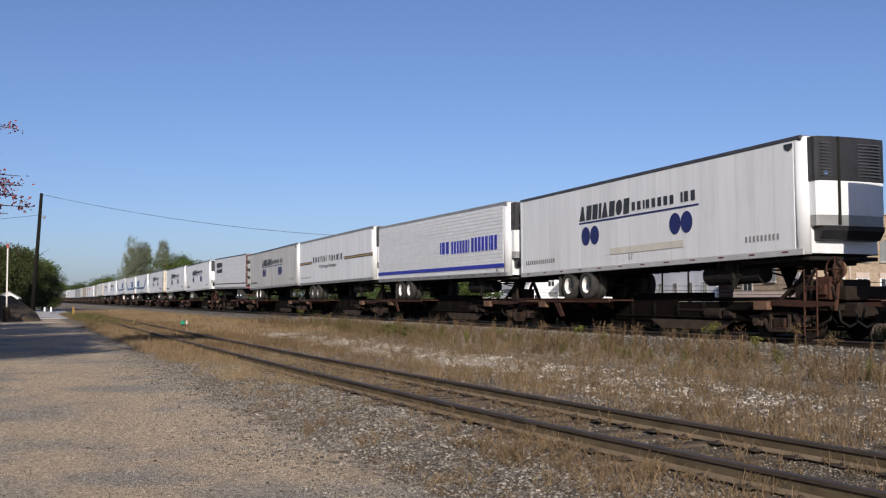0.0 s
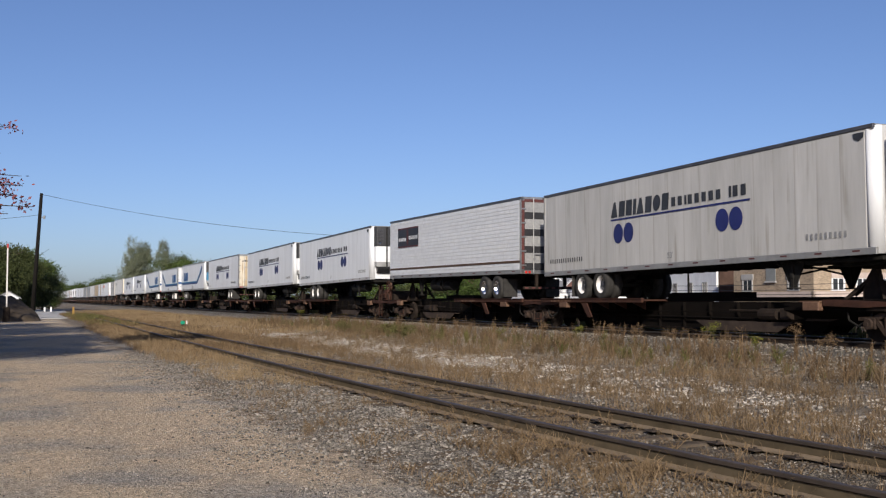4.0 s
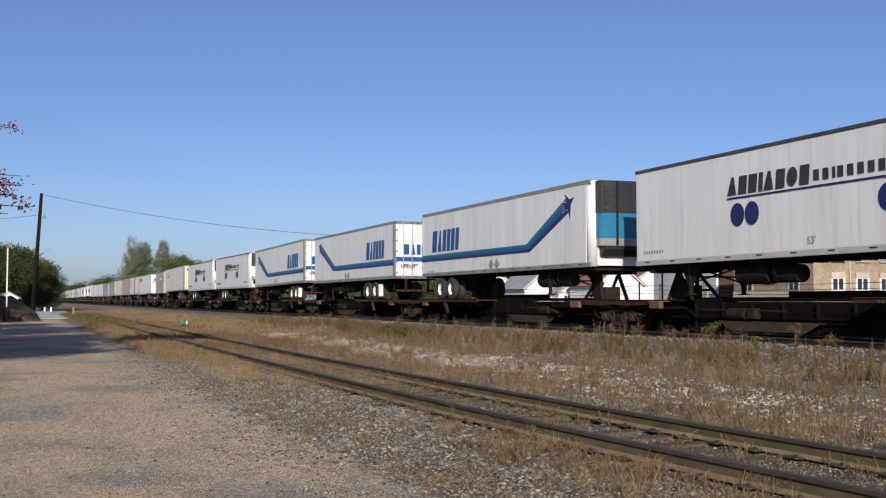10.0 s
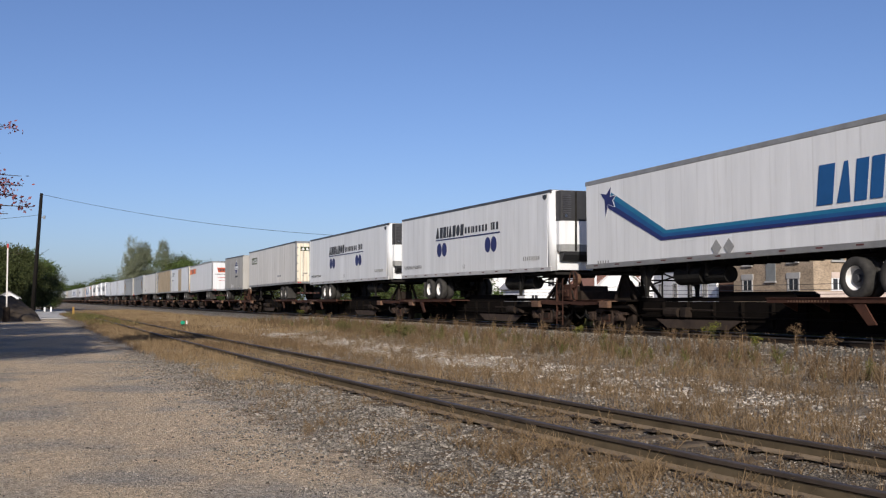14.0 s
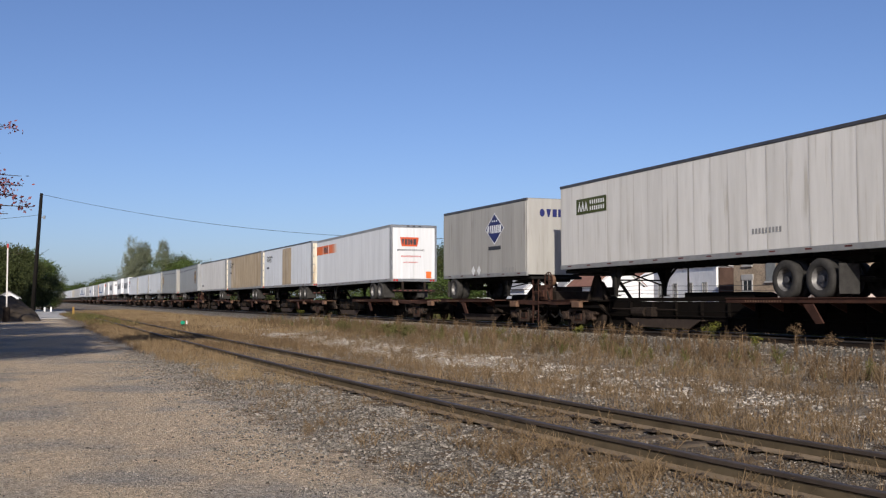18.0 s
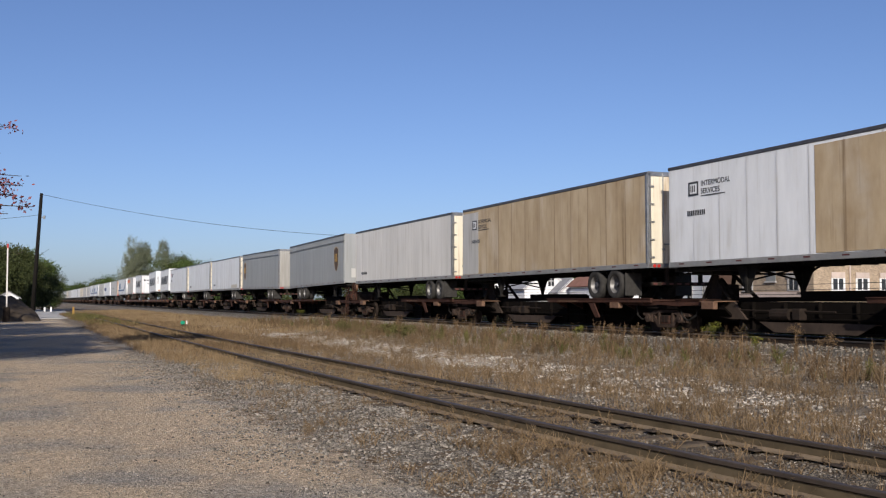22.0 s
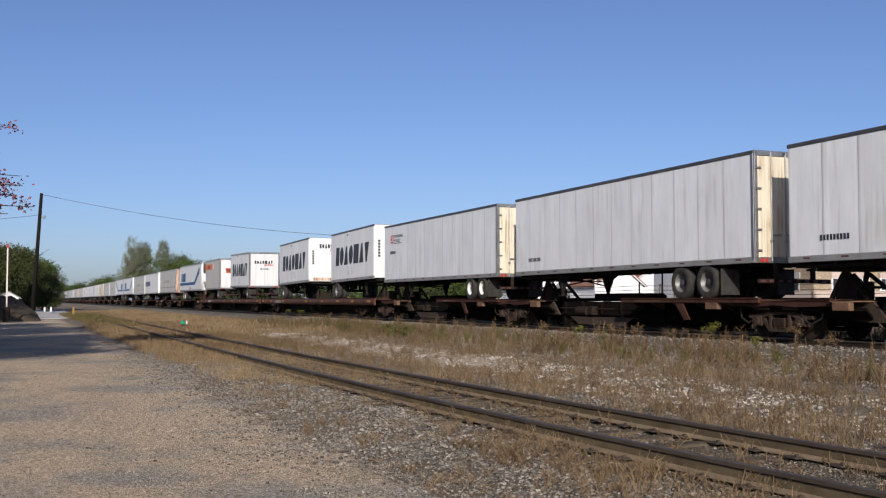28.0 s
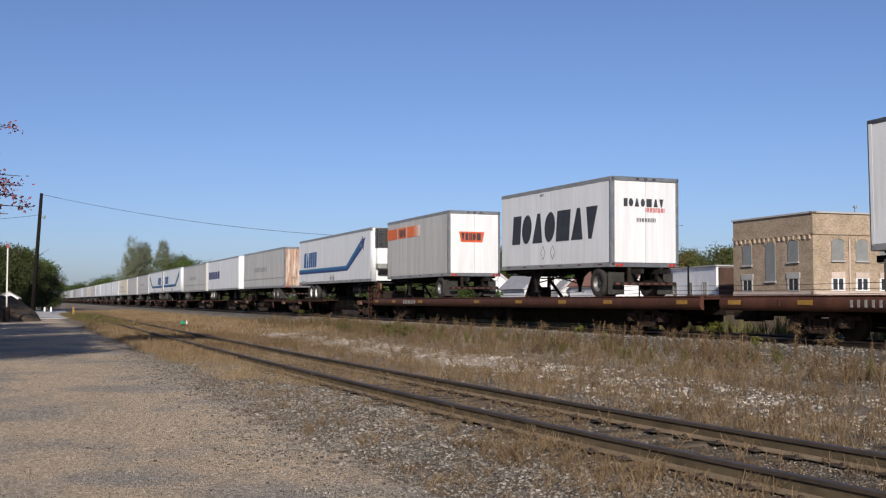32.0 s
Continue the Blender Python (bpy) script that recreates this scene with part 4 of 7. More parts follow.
        part("guard_tape", shared("gtape", lambda g: [g.box(0.052, 0.056, y0 + 0.15 + i * 0.29, y0 + 0.30 + i * 0.29, 0.445, 0.505) for i in range(8)] and g, "guard_tape", "red_dull"), root, (rear, 0, 0), "red reflective tape")["kind"] = "stuff"
        lamp = shared("lamp", lambda g: g.rod((0.05, 0, 0), (0.07, 0, 0), 0.055, 10), "tail_light", "red")
        for y in (-1.1, -0.95, 0.95, 1.1):
            part("tail_light", lamp, root, (rear, y, zb + 0.07))
        if q < 560:
            for y in (-0.32, 0.0, 0.32):
                part("marker_light", shared("marker", lambda g: g.soft(0.045, 0.075, -0.06, 0.06, -0.035, 0.035, 0.008), "marker_light", "rail_dark"), root, (rear, y, zb + H - 0.07))
    # nose with its cooling unit
    if d > 0 and round_nose:
        def edge(g):
            out = []
            for i in range(9):
                t = math.pi / 2 * i / 8
                out.append((nose - 0.24 + 0.25 * math.sin(t), y0 + 0.25 - 0.25 * math.cos(t)))
            out += [(p[0] - 0.03, p[1] + 0.03) for p in out[::-1]]
            return g.prism(out, 2, zb + 0.02, zb + H - 0.03)
        part("nose_corner", shared(("edge", L, round(zb, 2)), edge, "nose_corner", "white", True), root, label="white rounded nose corner")
    if unit:
        x = nose

        def bowed(g, z0, z1, half, deep, bow):
            n = 10
            out = [(x, -half), (x + d * deep * 0.8, -half)]
            for i in range(n + 1):
                y = -half * 0.95 + 1.9 * half * i / n
                out.append((x + d * (deep + bow * (1 - (y / half) ** 2)), y))
            return g.prism(out + [(x + d * deep * 0.8, half), (x, half)], 2, z0, z1)
        key = (L, d, round(zb, 2))
        up = part("cooling_unit", shared(("cu", *key), lambda g: bowed(g, zb + 1.84, zb + 2.94, 1.1, 0.3, 0.1), "cooling_unit", "black"), root, label="black refrigeration unit with a grille")
        for i in range(11):
            part("grille_slat", shared("slat", lambda g: g.soft(0, d * 0.03, -0.36, 0.36, 0, 0.035, 0.005), "grille_slat", "rail_dark"), up, (x + d * 0.385, 0.5, zb + 1.95 + i * 0.08))
            part("grille_slat", shared("slat_s", lambda g: g.soft(0, d * 0.03, -0.18, 0.18, 0, 0.03, 0.005), "grille_slat", "rail_dark"), up, (x + d * 0.335, -0.8, zb + 1.95 + i * 0.08))
        part("door_seam", shared(("seam", *key), lambda g: g.box(0, d * 0.05, -0.5, -0.43, zb + 0.74, zb + 2.94), "door_seam", "under"), up, (x + d * 0.35, 0, 0), "black post between the unit's doors")
        part("badge", shared("badge", lambda g: g.rod((0, 0, 0), (d * 0.02, 0, 0), 0.06, 10), "badge", "chrome"), up, (x + d * 0.345, -0.85, zb + 2.02), "small bright badge")
        part("access_door", shared(("cl", *key, unit), lambda g: bowed(g, zb + 0.98, zb + 1.835, 1.08, 0.29, 0.1), "access_door", unit), root, label="lower cover of the cooling unit")
        part("cover_band", shared(("cb", *key), lambda g: bowed(g, zb + 0.72, zb + 0.975, 1.07, 0.28, 0.1), "cover_band", "rail_grey"), root, label="grey band below the cover")
        part("lower_pan", shared(("lp", *key), lambda g: g.prism([(x, zb + 0.36), (x + d * 0.18, zb + 0.38), (x + d * 0.34, zb + 0.6), (x + d * 0.36, zb + 0.715), (x, zb + 0.715)], 1, -0.95, 1.0), "lower_pan", "black"), root)
    if unit or tank_at:
        part("fuel_tank", shared(("tank", round(zb, 2)), lambda g: g.rod((-1.2, 0, 0), (0.1, 0, 0), 0.29, 16).rod((0.25, 0, -0.03), (1.2, 0, -0.03), 0.24, 14).box(-0.5, -0.42, -0.31, 0.31, -0.05, 0.34).box(0.42, 0.5, -0.31, 0.31, -0.05, 0.34), "fuel_tank", "under", False), root, (d * (L / 2 - (tank_at or 3.4)), y0 + 0.6, zb - 0.36), "round fuel tank under the floor")
    # coupling plate and gear under the nose
    part("coupler_plate", shared(("kp", d), lambda g: g.soft(0, -d * 2.6, -1.1, 1.1, -0.13, -0.03, 0.02).box(-d * 0.5, -d * 1.5, -0.85, 0.85, -0.22, -0.1).rod((-d * 0.2, -0.9, -0.18), (-d * 2.2, -0.7, -0.2), 0.03, 6), "coupler_plate", "under"), root, (nose, 0, zb), "grimy coupling plate")
    decals(root, kind, L, zb, H, d)
    MOVING.append((root, pose(-q, SIDE, deck - k * xt, 0, -math.degrees(math.atan(k)), 0)))
    return root, zb


# ---- rail cars ----
def truck(parent, x):
    t = part("truck", shared("bolster", lambda g: g.soft(-0.22, 0.22, -1.1, 1.1, 0.3, 0.52, 0.02).box(-0.1, 0.1, -0.3, 0.3, 0.5, 0.62).box(-0.9, 0.9, -0.62, -0.55, 0.3, 0.36).box(-0.9, 0.9, 0.55, 0.62, 0.3, 0.36), "truck", "car_dark"), parent, (x, 0, 0), "grimy two-axle railway truck")

    def frame_side(g):
        top = [(-1.22, 0.58), (-0.78, 0.6), (-0.42, 0.74), (0.42, 0.74), (0.78, 0.6), (1.22, 0.58), (1.22, 0.5), (0.72, 0.48), (0.36, 0.6), (-0.36, 0.6), (-0.72, 0.48), (-1.22, 0.5)]
        low = [(-0.72, 0.48), (-0.62, 0.52), (-0.36, 0.27), (0.36, 0.27), (0.62, 0.52), (0.72, 0.48), (0.42, 0.16), (-0.42, 0.16)]
        g.prism(top, 1, -0.07, 0.07)
        g.prism(low, 1, -0.07, 0.07)
        for sx in (-0.36, 0.36):
            g.soft(sx - 0.05, sx + 0.05, -0.08, 0.08, 0.2, 0.66, 0.01)
        for sx in (-1.0, 1.0):
            g.soft(sx * 0.85 - 0.17, sx * 0.85 + 0.17, -0.1, 0.08, 0.3, 0.56, 0.02)
        return g
    fm = shared("sideframe", frame_side, "side_frame", "truck")
    cap = shared("cap", lambda g: g.rod((0, -0.17, 0.42), (0, -0.09, 0.42), 0.12, 14, 0.13).rod((0, -0.19, 0.42), (0, -0.17, 0.42), 0.05, 8), "journal_cap", "truck")

    def coil(g):
        for k in range(6):
            g.rod((0, 0, 0.27 + k * 0.042), (0, 0, 0.295 + k * 0.042), 0.075, 10)
        return g
    cm = shared("coil", coil, "spring", "car")
    shoe = shared("shoe", lambda g: g.prism([(-0.05, 0.25), (0.03, 0.2), (0.09, 0.6), (0.02, 0.64)], 1, -0.08, 0.08).bar((0.04, 0, 0.6), (0.3, 0.1, 0.68), 0.04), "brake_shoe", "car_dark")
    for y in (-1.0, 1.0):
        s = part("side_frame", fm, t, (0, y, 0), "cast steel side frame", None if y < 0 else (0, 0, math.pi))
        if y < 0:
            for sx in (-0.85, 0.85):
                part("journal_cap", cap, s, (sx, 0, 0))
            for sx in (-0.17, 0.0, 0.17):
                part("spring", cm, s, (sx, -0.03, 0), "rusty coil spring")
            for sx in (-0.33, 0.33):
                part("brake_shoe", shoe, s, (sx, 0.2, 0), turn=None if sx > 0 else (0, 0, math.pi))

    def wheelset(g):
        g.rod((0, -0.95, 0), (0, 0.95, 0), 0.08, 10)
        for y in (-0.7525, 0.7525):
            s = 1 if y > 0 else -1
            g.rod((0, y - s * 0.07, 0), (0, y - s * 0.045, 0), 0.455, 24)
            g.rod((0, y - s * 0.045, 0), (0, y + s * 0.07, 0), 0.43, 24, 0.42)
            g.rod((0, y + s * 0.07, 0), (0, y + s * 0.085, 0), 0.16, 12)
            for i in range(4):
                c, w = math.cos(i * math.pi / 2), math.sin(i * math.pi / 2)
                g.rod((0.26 * c, y + s * 0.07, 0.26 * w), (0.26 * c, y + s * 0.078, 0.26 * w), 0.05, 8)
        return g
    wm = shared("wheelset", wheelset, "wheelset", "car_dark")
    for sx in (-0.85, 0.85):
        w = part("wheelset", wm, t, (sx, 0, 0.42), "steel wheels on an axle")
        WHEELS.append((w, sx))
    return t


def hitch(root, x, d, top, base):
    def make(g):
        for y in (-0.5, 0.5):
            g.bar((d * 0.35, y, base), (0, y * 0.7, top), 0.11, 0.09)
            g.bar((-d * 0.9, y, base), (-d * 0.05, y * 0.7, top - 0.12), 0.09, 0.08)
        g.bar((-d * 0.5, -0.5, base + 0.3), (-d * 0.5, 0.5, base + 0.3), 0.07)
        g.prism([(d * 0.32, base), (-d * 0.02, top), (-d * 0.12, top), (-d * 0.42, base + 0.35), (-d * 0.42, base)], 1, -0.42, -0.36)
        g.soft(-d * 0.3, d * 0.25, -0.3, 0.3, base, base + 0.45, 0.03)
        g.rod((-d * 0.8, -0.3, base + 0.12), (-d * 0.1, -0.2, base + 0.6), 0.06, 8)
        g.soft(-0.4, 0.4, -0.45, 0.45, top, top + 0.07, 0.015)
        return g
    return part("hitch", shared(("hitch", d, round(top, 2), base), make, "hitch", "car_dark"), root, (x, 0, 0), "steel trailer hitch stanchion")


def spine_car(qa, qb, d, L, qmid, end=False, tail=False):
    """One platform between the trucks at qa (right) and qb (left); d: which way its trailer's nose points."""
    q = (qa + qb) / 2
    n = qb - qa
    root = thing("spine_car", (-q, SIDE, RAIL), "rust-brown skeleton flat car platform carrying a trailer", "rail car", "skeleton flat cars")
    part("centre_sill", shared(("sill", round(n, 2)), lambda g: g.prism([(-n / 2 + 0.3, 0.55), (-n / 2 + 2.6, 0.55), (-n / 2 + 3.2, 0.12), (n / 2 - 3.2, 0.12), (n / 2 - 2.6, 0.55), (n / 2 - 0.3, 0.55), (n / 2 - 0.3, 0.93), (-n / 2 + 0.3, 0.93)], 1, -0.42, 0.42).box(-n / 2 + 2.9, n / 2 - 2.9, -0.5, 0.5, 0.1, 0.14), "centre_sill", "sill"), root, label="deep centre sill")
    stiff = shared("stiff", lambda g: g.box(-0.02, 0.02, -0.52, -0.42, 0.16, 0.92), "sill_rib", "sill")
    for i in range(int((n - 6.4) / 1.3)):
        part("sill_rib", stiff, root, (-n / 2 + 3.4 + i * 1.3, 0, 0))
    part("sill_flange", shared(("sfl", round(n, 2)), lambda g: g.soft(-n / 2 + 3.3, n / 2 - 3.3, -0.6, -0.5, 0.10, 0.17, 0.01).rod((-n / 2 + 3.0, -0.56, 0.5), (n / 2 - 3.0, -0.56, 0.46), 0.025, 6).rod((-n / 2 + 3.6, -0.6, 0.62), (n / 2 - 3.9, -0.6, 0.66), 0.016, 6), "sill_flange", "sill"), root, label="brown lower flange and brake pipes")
    c = q - qmid                                 # trailer's middle in this car's space
    x_end = c - d * L / 2
    a, b = sorted((x_end - d * 0.2, x_end + d * min(6.6, L * 0.62)))
    a, b = max(a, -n / 2 + 0.1), min(b, n / 2 - 0.1)
    w = b - a
    deck = part("wheel_deck", shared(("deck", round(w, 2)), lambda g: g.soft(0, w, -1.32, -0.45, 0.95, 1.0, 0.008).soft(0, w, 0.45, 1.32, 0.95, 1.0, 0.008).box(0, w, -0.45, 0.45, 0.94, 0.985), "wheel_deck", "car"), root, (a, 0, 0), "brown steel wheel pan")
    for y in (-1.36, 1.28):
        part("side_flange", shared(("flange", round(w, 2)), lambda g: g.soft(0, w, 0, 0.08, 0.90, 1.03, 0.01).box(0, w, -0.03, 0.1, 1.02, 1.045), "side_flange", "car"), deck, (0, y, 0))

    def gusset(g):
        for s in (-1,):
            g.add([(-0.03, s * 1.3, 0.88), (0.03, s * 1.3, 0.88), (0.03, s * 0.85, 0.68), (-0.03, s * 0.85, 0.68), (-0.03, s * 1.3, 0.97), (0.03, s * 1.3, 0.97), (0.03, s * 0.85, 0.97), (-0.03, s * 0.85, 0.97)],
                  [(0, 1, 2, 3), (4, 5, 6, 7), (0, 1, 5, 4), (1, 2, 6, 5), (2, 3, 7, 6), (3, 0, 4, 7)])
        return g
    gm = shared("gusset", gusset, "bracket", "car")
    k = max(2, int(w / 1.1))
    for i in range(k):
        part("bracket", gm, deck, (w * (i + 0.5) / k, 0, 0))
    stop = shared("stop", lambda g: g.prism([(-0.25, 0.88), (0.1, 0.88), (0.45, 0.42), (0.2, 0.4)], 1, -1.42, -1.37), "side_plate", "car")
    for i in (0.45,):
        part("side_plate", stop, deck, (w * i + 0.3, 0, 0), "welded side plate")
    if q < 445:
        g = Geo()
        for o in lettering(w * 0.12, w * 0.12 + 1.5, 0.925, 0.975, 14, strokes=1, fill=0.4):
            g.prism(o, 1, -1.366, -1.355)
        part("lettering", g.mesh("lettering", "car_lit"), deck, label="small pale lettering as plain bars")["kind"] = "stuff"
    # the nose end: low deck with sloping wings
    xn = c + d * (L / 2 - 0.95)
    xn = max(min(xn, n / 2 - 1.0), -n / 2 + 1.0)

    def wing(g):
        for s in (-1,):
            g.add([(-1.9, s * 0.4, 0.34), (1.1, s * 0.4, 0.34), (1.5, s * 1.15, 0.72), (-2.4, s * 1.15, 0.72), (-1.9, s * 0.4, 0.42), (1.1, s * 0.4, 0.42), (1.5, s * 1.15, 0.80), (-2.4, s * 1.15, 0.80)],
                  [(0, 1, 2, 3), (4, 5, 6, 7), (0, 1, 5, 4), (1, 2, 6, 5), (2, 3, 7, 6), (3, 0, 4, 7)])
        return g
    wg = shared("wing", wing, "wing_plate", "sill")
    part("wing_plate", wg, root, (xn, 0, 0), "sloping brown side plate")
    xd = x_end + d * min(6.6, L * 0.62)           # deck's inner end
    m1, m2 = min(3.3, abs(xn - xd) * 0.6), max(abs(xn - xd) - 1.0, 2.2)
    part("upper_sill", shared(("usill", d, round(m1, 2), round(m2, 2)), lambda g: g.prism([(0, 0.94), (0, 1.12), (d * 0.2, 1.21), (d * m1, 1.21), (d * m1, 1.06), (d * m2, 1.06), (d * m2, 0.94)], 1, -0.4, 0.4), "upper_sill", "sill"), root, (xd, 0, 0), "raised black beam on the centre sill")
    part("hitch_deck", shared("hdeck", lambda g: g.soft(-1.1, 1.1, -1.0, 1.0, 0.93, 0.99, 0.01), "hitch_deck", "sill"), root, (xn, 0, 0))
    for qq, s in ((qa, 1), (qb, -1)):
        part("end_block", shared(("endb", s), lambda g: g.soft(-0.95, 0.75, -0.62, 0.62, 0.55, 0.92, 0.04).soft(-0.3, 0.3, -1.2, 1.2, 0.72, 0.86, 0.02), "end_block", "car_dark"), root, (s * (n / 2 - 0.55), 0, 0))
    # arms that reach over the trucks, side bearers, hoses
    arm = shared("arm", lambda g: g.prism([(0.0, 0.93), (1.9, 0.99), (2.3, 0.99), (2.3, 0.84), (0.9, 0.8), (0.0, 0.85)], 1, -1.26, -1.18).box(0.1, 2.2, -1.3, -0.6, 0.975, 0.998), "end_arm", "car")
    block = shared("bearer", lambda g: g.soft(-0.28, 0.28, -1.36, -1.2, 0.72, 0.93, 0.015).box(-0.4, 0.3, -1.34, -0.5, 0.93, 0.96), "side_bearer", "car_lit")
    hose = shared("hose", lambda g: g.rod((0, 0, 0.75), (0.12, -0.05, 0.45), 0.028, 6).rod((0.12, -0.05, 0.45), (0.42, -0.06, 0.32), 0.028, 6).rod((0.42, -0.06, 0.32), (0.75, 0, 0.48), 0.028, 6).rod((0.75, 0, 0.48), (0.85, 0, 0.78), 0.028, 6), "air_hose", "under")
    for s in (-1, 1):
        k = n / 2 + 0.1
        part("end_arm", arm, root, (-s * k, 0, 0), "rusty arm over the truck", None if s > 0 else (0, 0, math.pi))
        part("side_bearer", block, root, (s * (n / 2 - 2.5), 0, 0), "orange-brown side bearer in a sunlit tone")
        part("air_hose", hose, root, (s * (n / 2 - 1.2) - 0.4, -1.05, 0.05), "black air hose")
    arm_near = shared("arm_near", lambda g: g.prism([(0.0, 0.93), (-1.9, 0.99), (-2.3, 0.99), (-2.3, 0.84), (-0.9, 0.8), (0.0, 0.85)], 1, -1.26, -1.18), "end_arm", "car")
    part("end_arm", arm_near, root, (n / 2 + 0.1, 0, 0), "rusty arm over the truck")
    # Plate added for the lower strip of the sill that catches the sun.
    foot = shared("foot", lambda g: g.prism([(-2.1, 0.40), (2.1, 0.40), (1.5, 0.13), (-1.5, 0.13)], 1, -0.78, -0.74).box(-1.9, 1.9, -0.74, -0.42, 0.36, 0.39), "sill_foot", "foot")
    part("sill_foot", foot, root, (xn - d * 4.6, 0, 0), "flared brown plate, the sunlit foot of the sill")
    panel = shared(("panel", d), lambda g: g.prism([(-d * 1.0, 0.70), (-d * 2.6, 0.45), (-d * 3.4, 0.45), (-d * 2.9, 0.92), (-d * 1.0, 0.92)], 1, -0.74, -0.66), "end_panel", "foot")
    part("end_panel", panel, root, (d * n / 2, 0, 0), "brown panel of the car end in a sunlit tone")
    valve = shared("valve", lambda g: g.rod((-0.35, 0, 0), (0.35, 0, 0), 0.16, 12).soft(0.5, 0.8, -0.12, 0.12, -0.14, 0.16, 0.02).rod((-1.8, 0.05, 0.1), (1.9, 0.05, 0.08), 0.025, 6), "brake_cylinder", "car_dark")
    part("brake_cylinder", valve, root, (xn - d * 3.4, -0.75, 0.6), "grimy brake cylinder and pipes")
    truck(root, -n / 2 + (2.2 if tail else 0))
    if end:
        truck(root, n / 2 - 2.1)
        part("coupler", shared("coupler", lambda g: g.soft(0, 0.9, -0.12, 0.12, 0.42, 0.66, 0.03).soft(0.8, 1.1, -0.2, 0.14, 0.38, 0.72, 0.04), "coupler", "car_dark"), root, (n / 2, 0, 0))

        def ladder(g):
            for x in (0, 0.45):
                g.rod((x, 0, 0.1), (x, 0, 1.75), 0.02, 6)
            for i in range(5):
                g.rod((0, 0, 0.25 + i * 0.33), (0.45, 0, 0.25 + i * 0.33), 0.016, 6)
            return g
        part("ladder", shared("ladder", ladder, "ladder", "car"), root, (n / 2 - 0.95, -1.25, 0), "end ladder and grab irons")

        def brake_wheel(g):
            pts = [(0.3 * math.cos(2 * math.pi * i / 16), 0.3 * math.sin(2 * math.pi * i / 16)) for i in range(16)]
            for i in range(16):
                p, r = pts[i], pts[(i + 1) % 16]
                g.rod((p[0], 0, p[1]), (r[0], 0, r[1]), 0.022, 6)
            for i in range(0, 16, 4):
                g.rod((0, 0, 0), (pts[i][0], 0, pts[i][1]), 0.02, 6)
            g.rod((0, 0, -1.0), (0, 0.15, 0.0), 0.05, 8)
            return g
        part("brake_wheel", shared("bw", brake_wheel, "brake_wheel", "car"), root, (n / 2 - 0.15, -1.0, 1.72), "rusty hand brake wheel")
        part("brake_housing", shared("bhouse", lambda g: g.soft(-0.28, 0.24, -1.05, -0.75, 0.98, 1.55, 0.03).soft(-0.2, 0.14, -1.12, -1.04, 1.1, 1.36, 0.02).rod((-0.5, -1.2, 0.5), (-0.45, -1.2, 1.3), 0.025, 6).rod((-0.45, -1.2, 1.3), (0.1, -1.2, 1.3), 0.025, 6), "brake_housing", "car"), root, (n / 2 - 0.5, 0, 0), "rust-brown hand brake housing")
        part("gear_case", shared("gearc", lambda g: g.rod((0, -0.92, 1.72), (0, -0.8, 1.72), 0.2, 16), "gear_case", "car_lit"), root, (n / 2 - 0.15, 0, 0), "round tan gear case of the hand brake")
        part("end_stand", shared("stand", lambda g: g.soft(-0.9, -0.55, -1.0, 0.9, 0.97, 1.5, 0.03).soft(-0.6, 0.3, -0.7, 0.9, 0.97, 1.32, 0.03).bar((-0.9, -1.1, 1.0), (-0.3, -1.1, 1.75), 0.06).bar((0.3, -1.0, 1.0), (-0.1, -1.0, 1.7), 0.05), "end_stand", "car_dark"), root, (n / 2 - 0.4, 0, 0), "grimy brake stand on the car end")
        for k in (-0.9, 0.15, 0.7):
            part("air_hose", hose, root, (n / 2 + k - 0.3, -0.9, 0.02), "black air hose")
    MOVING.append((root, pose(-q, SIDE, RAIL)))
    return root


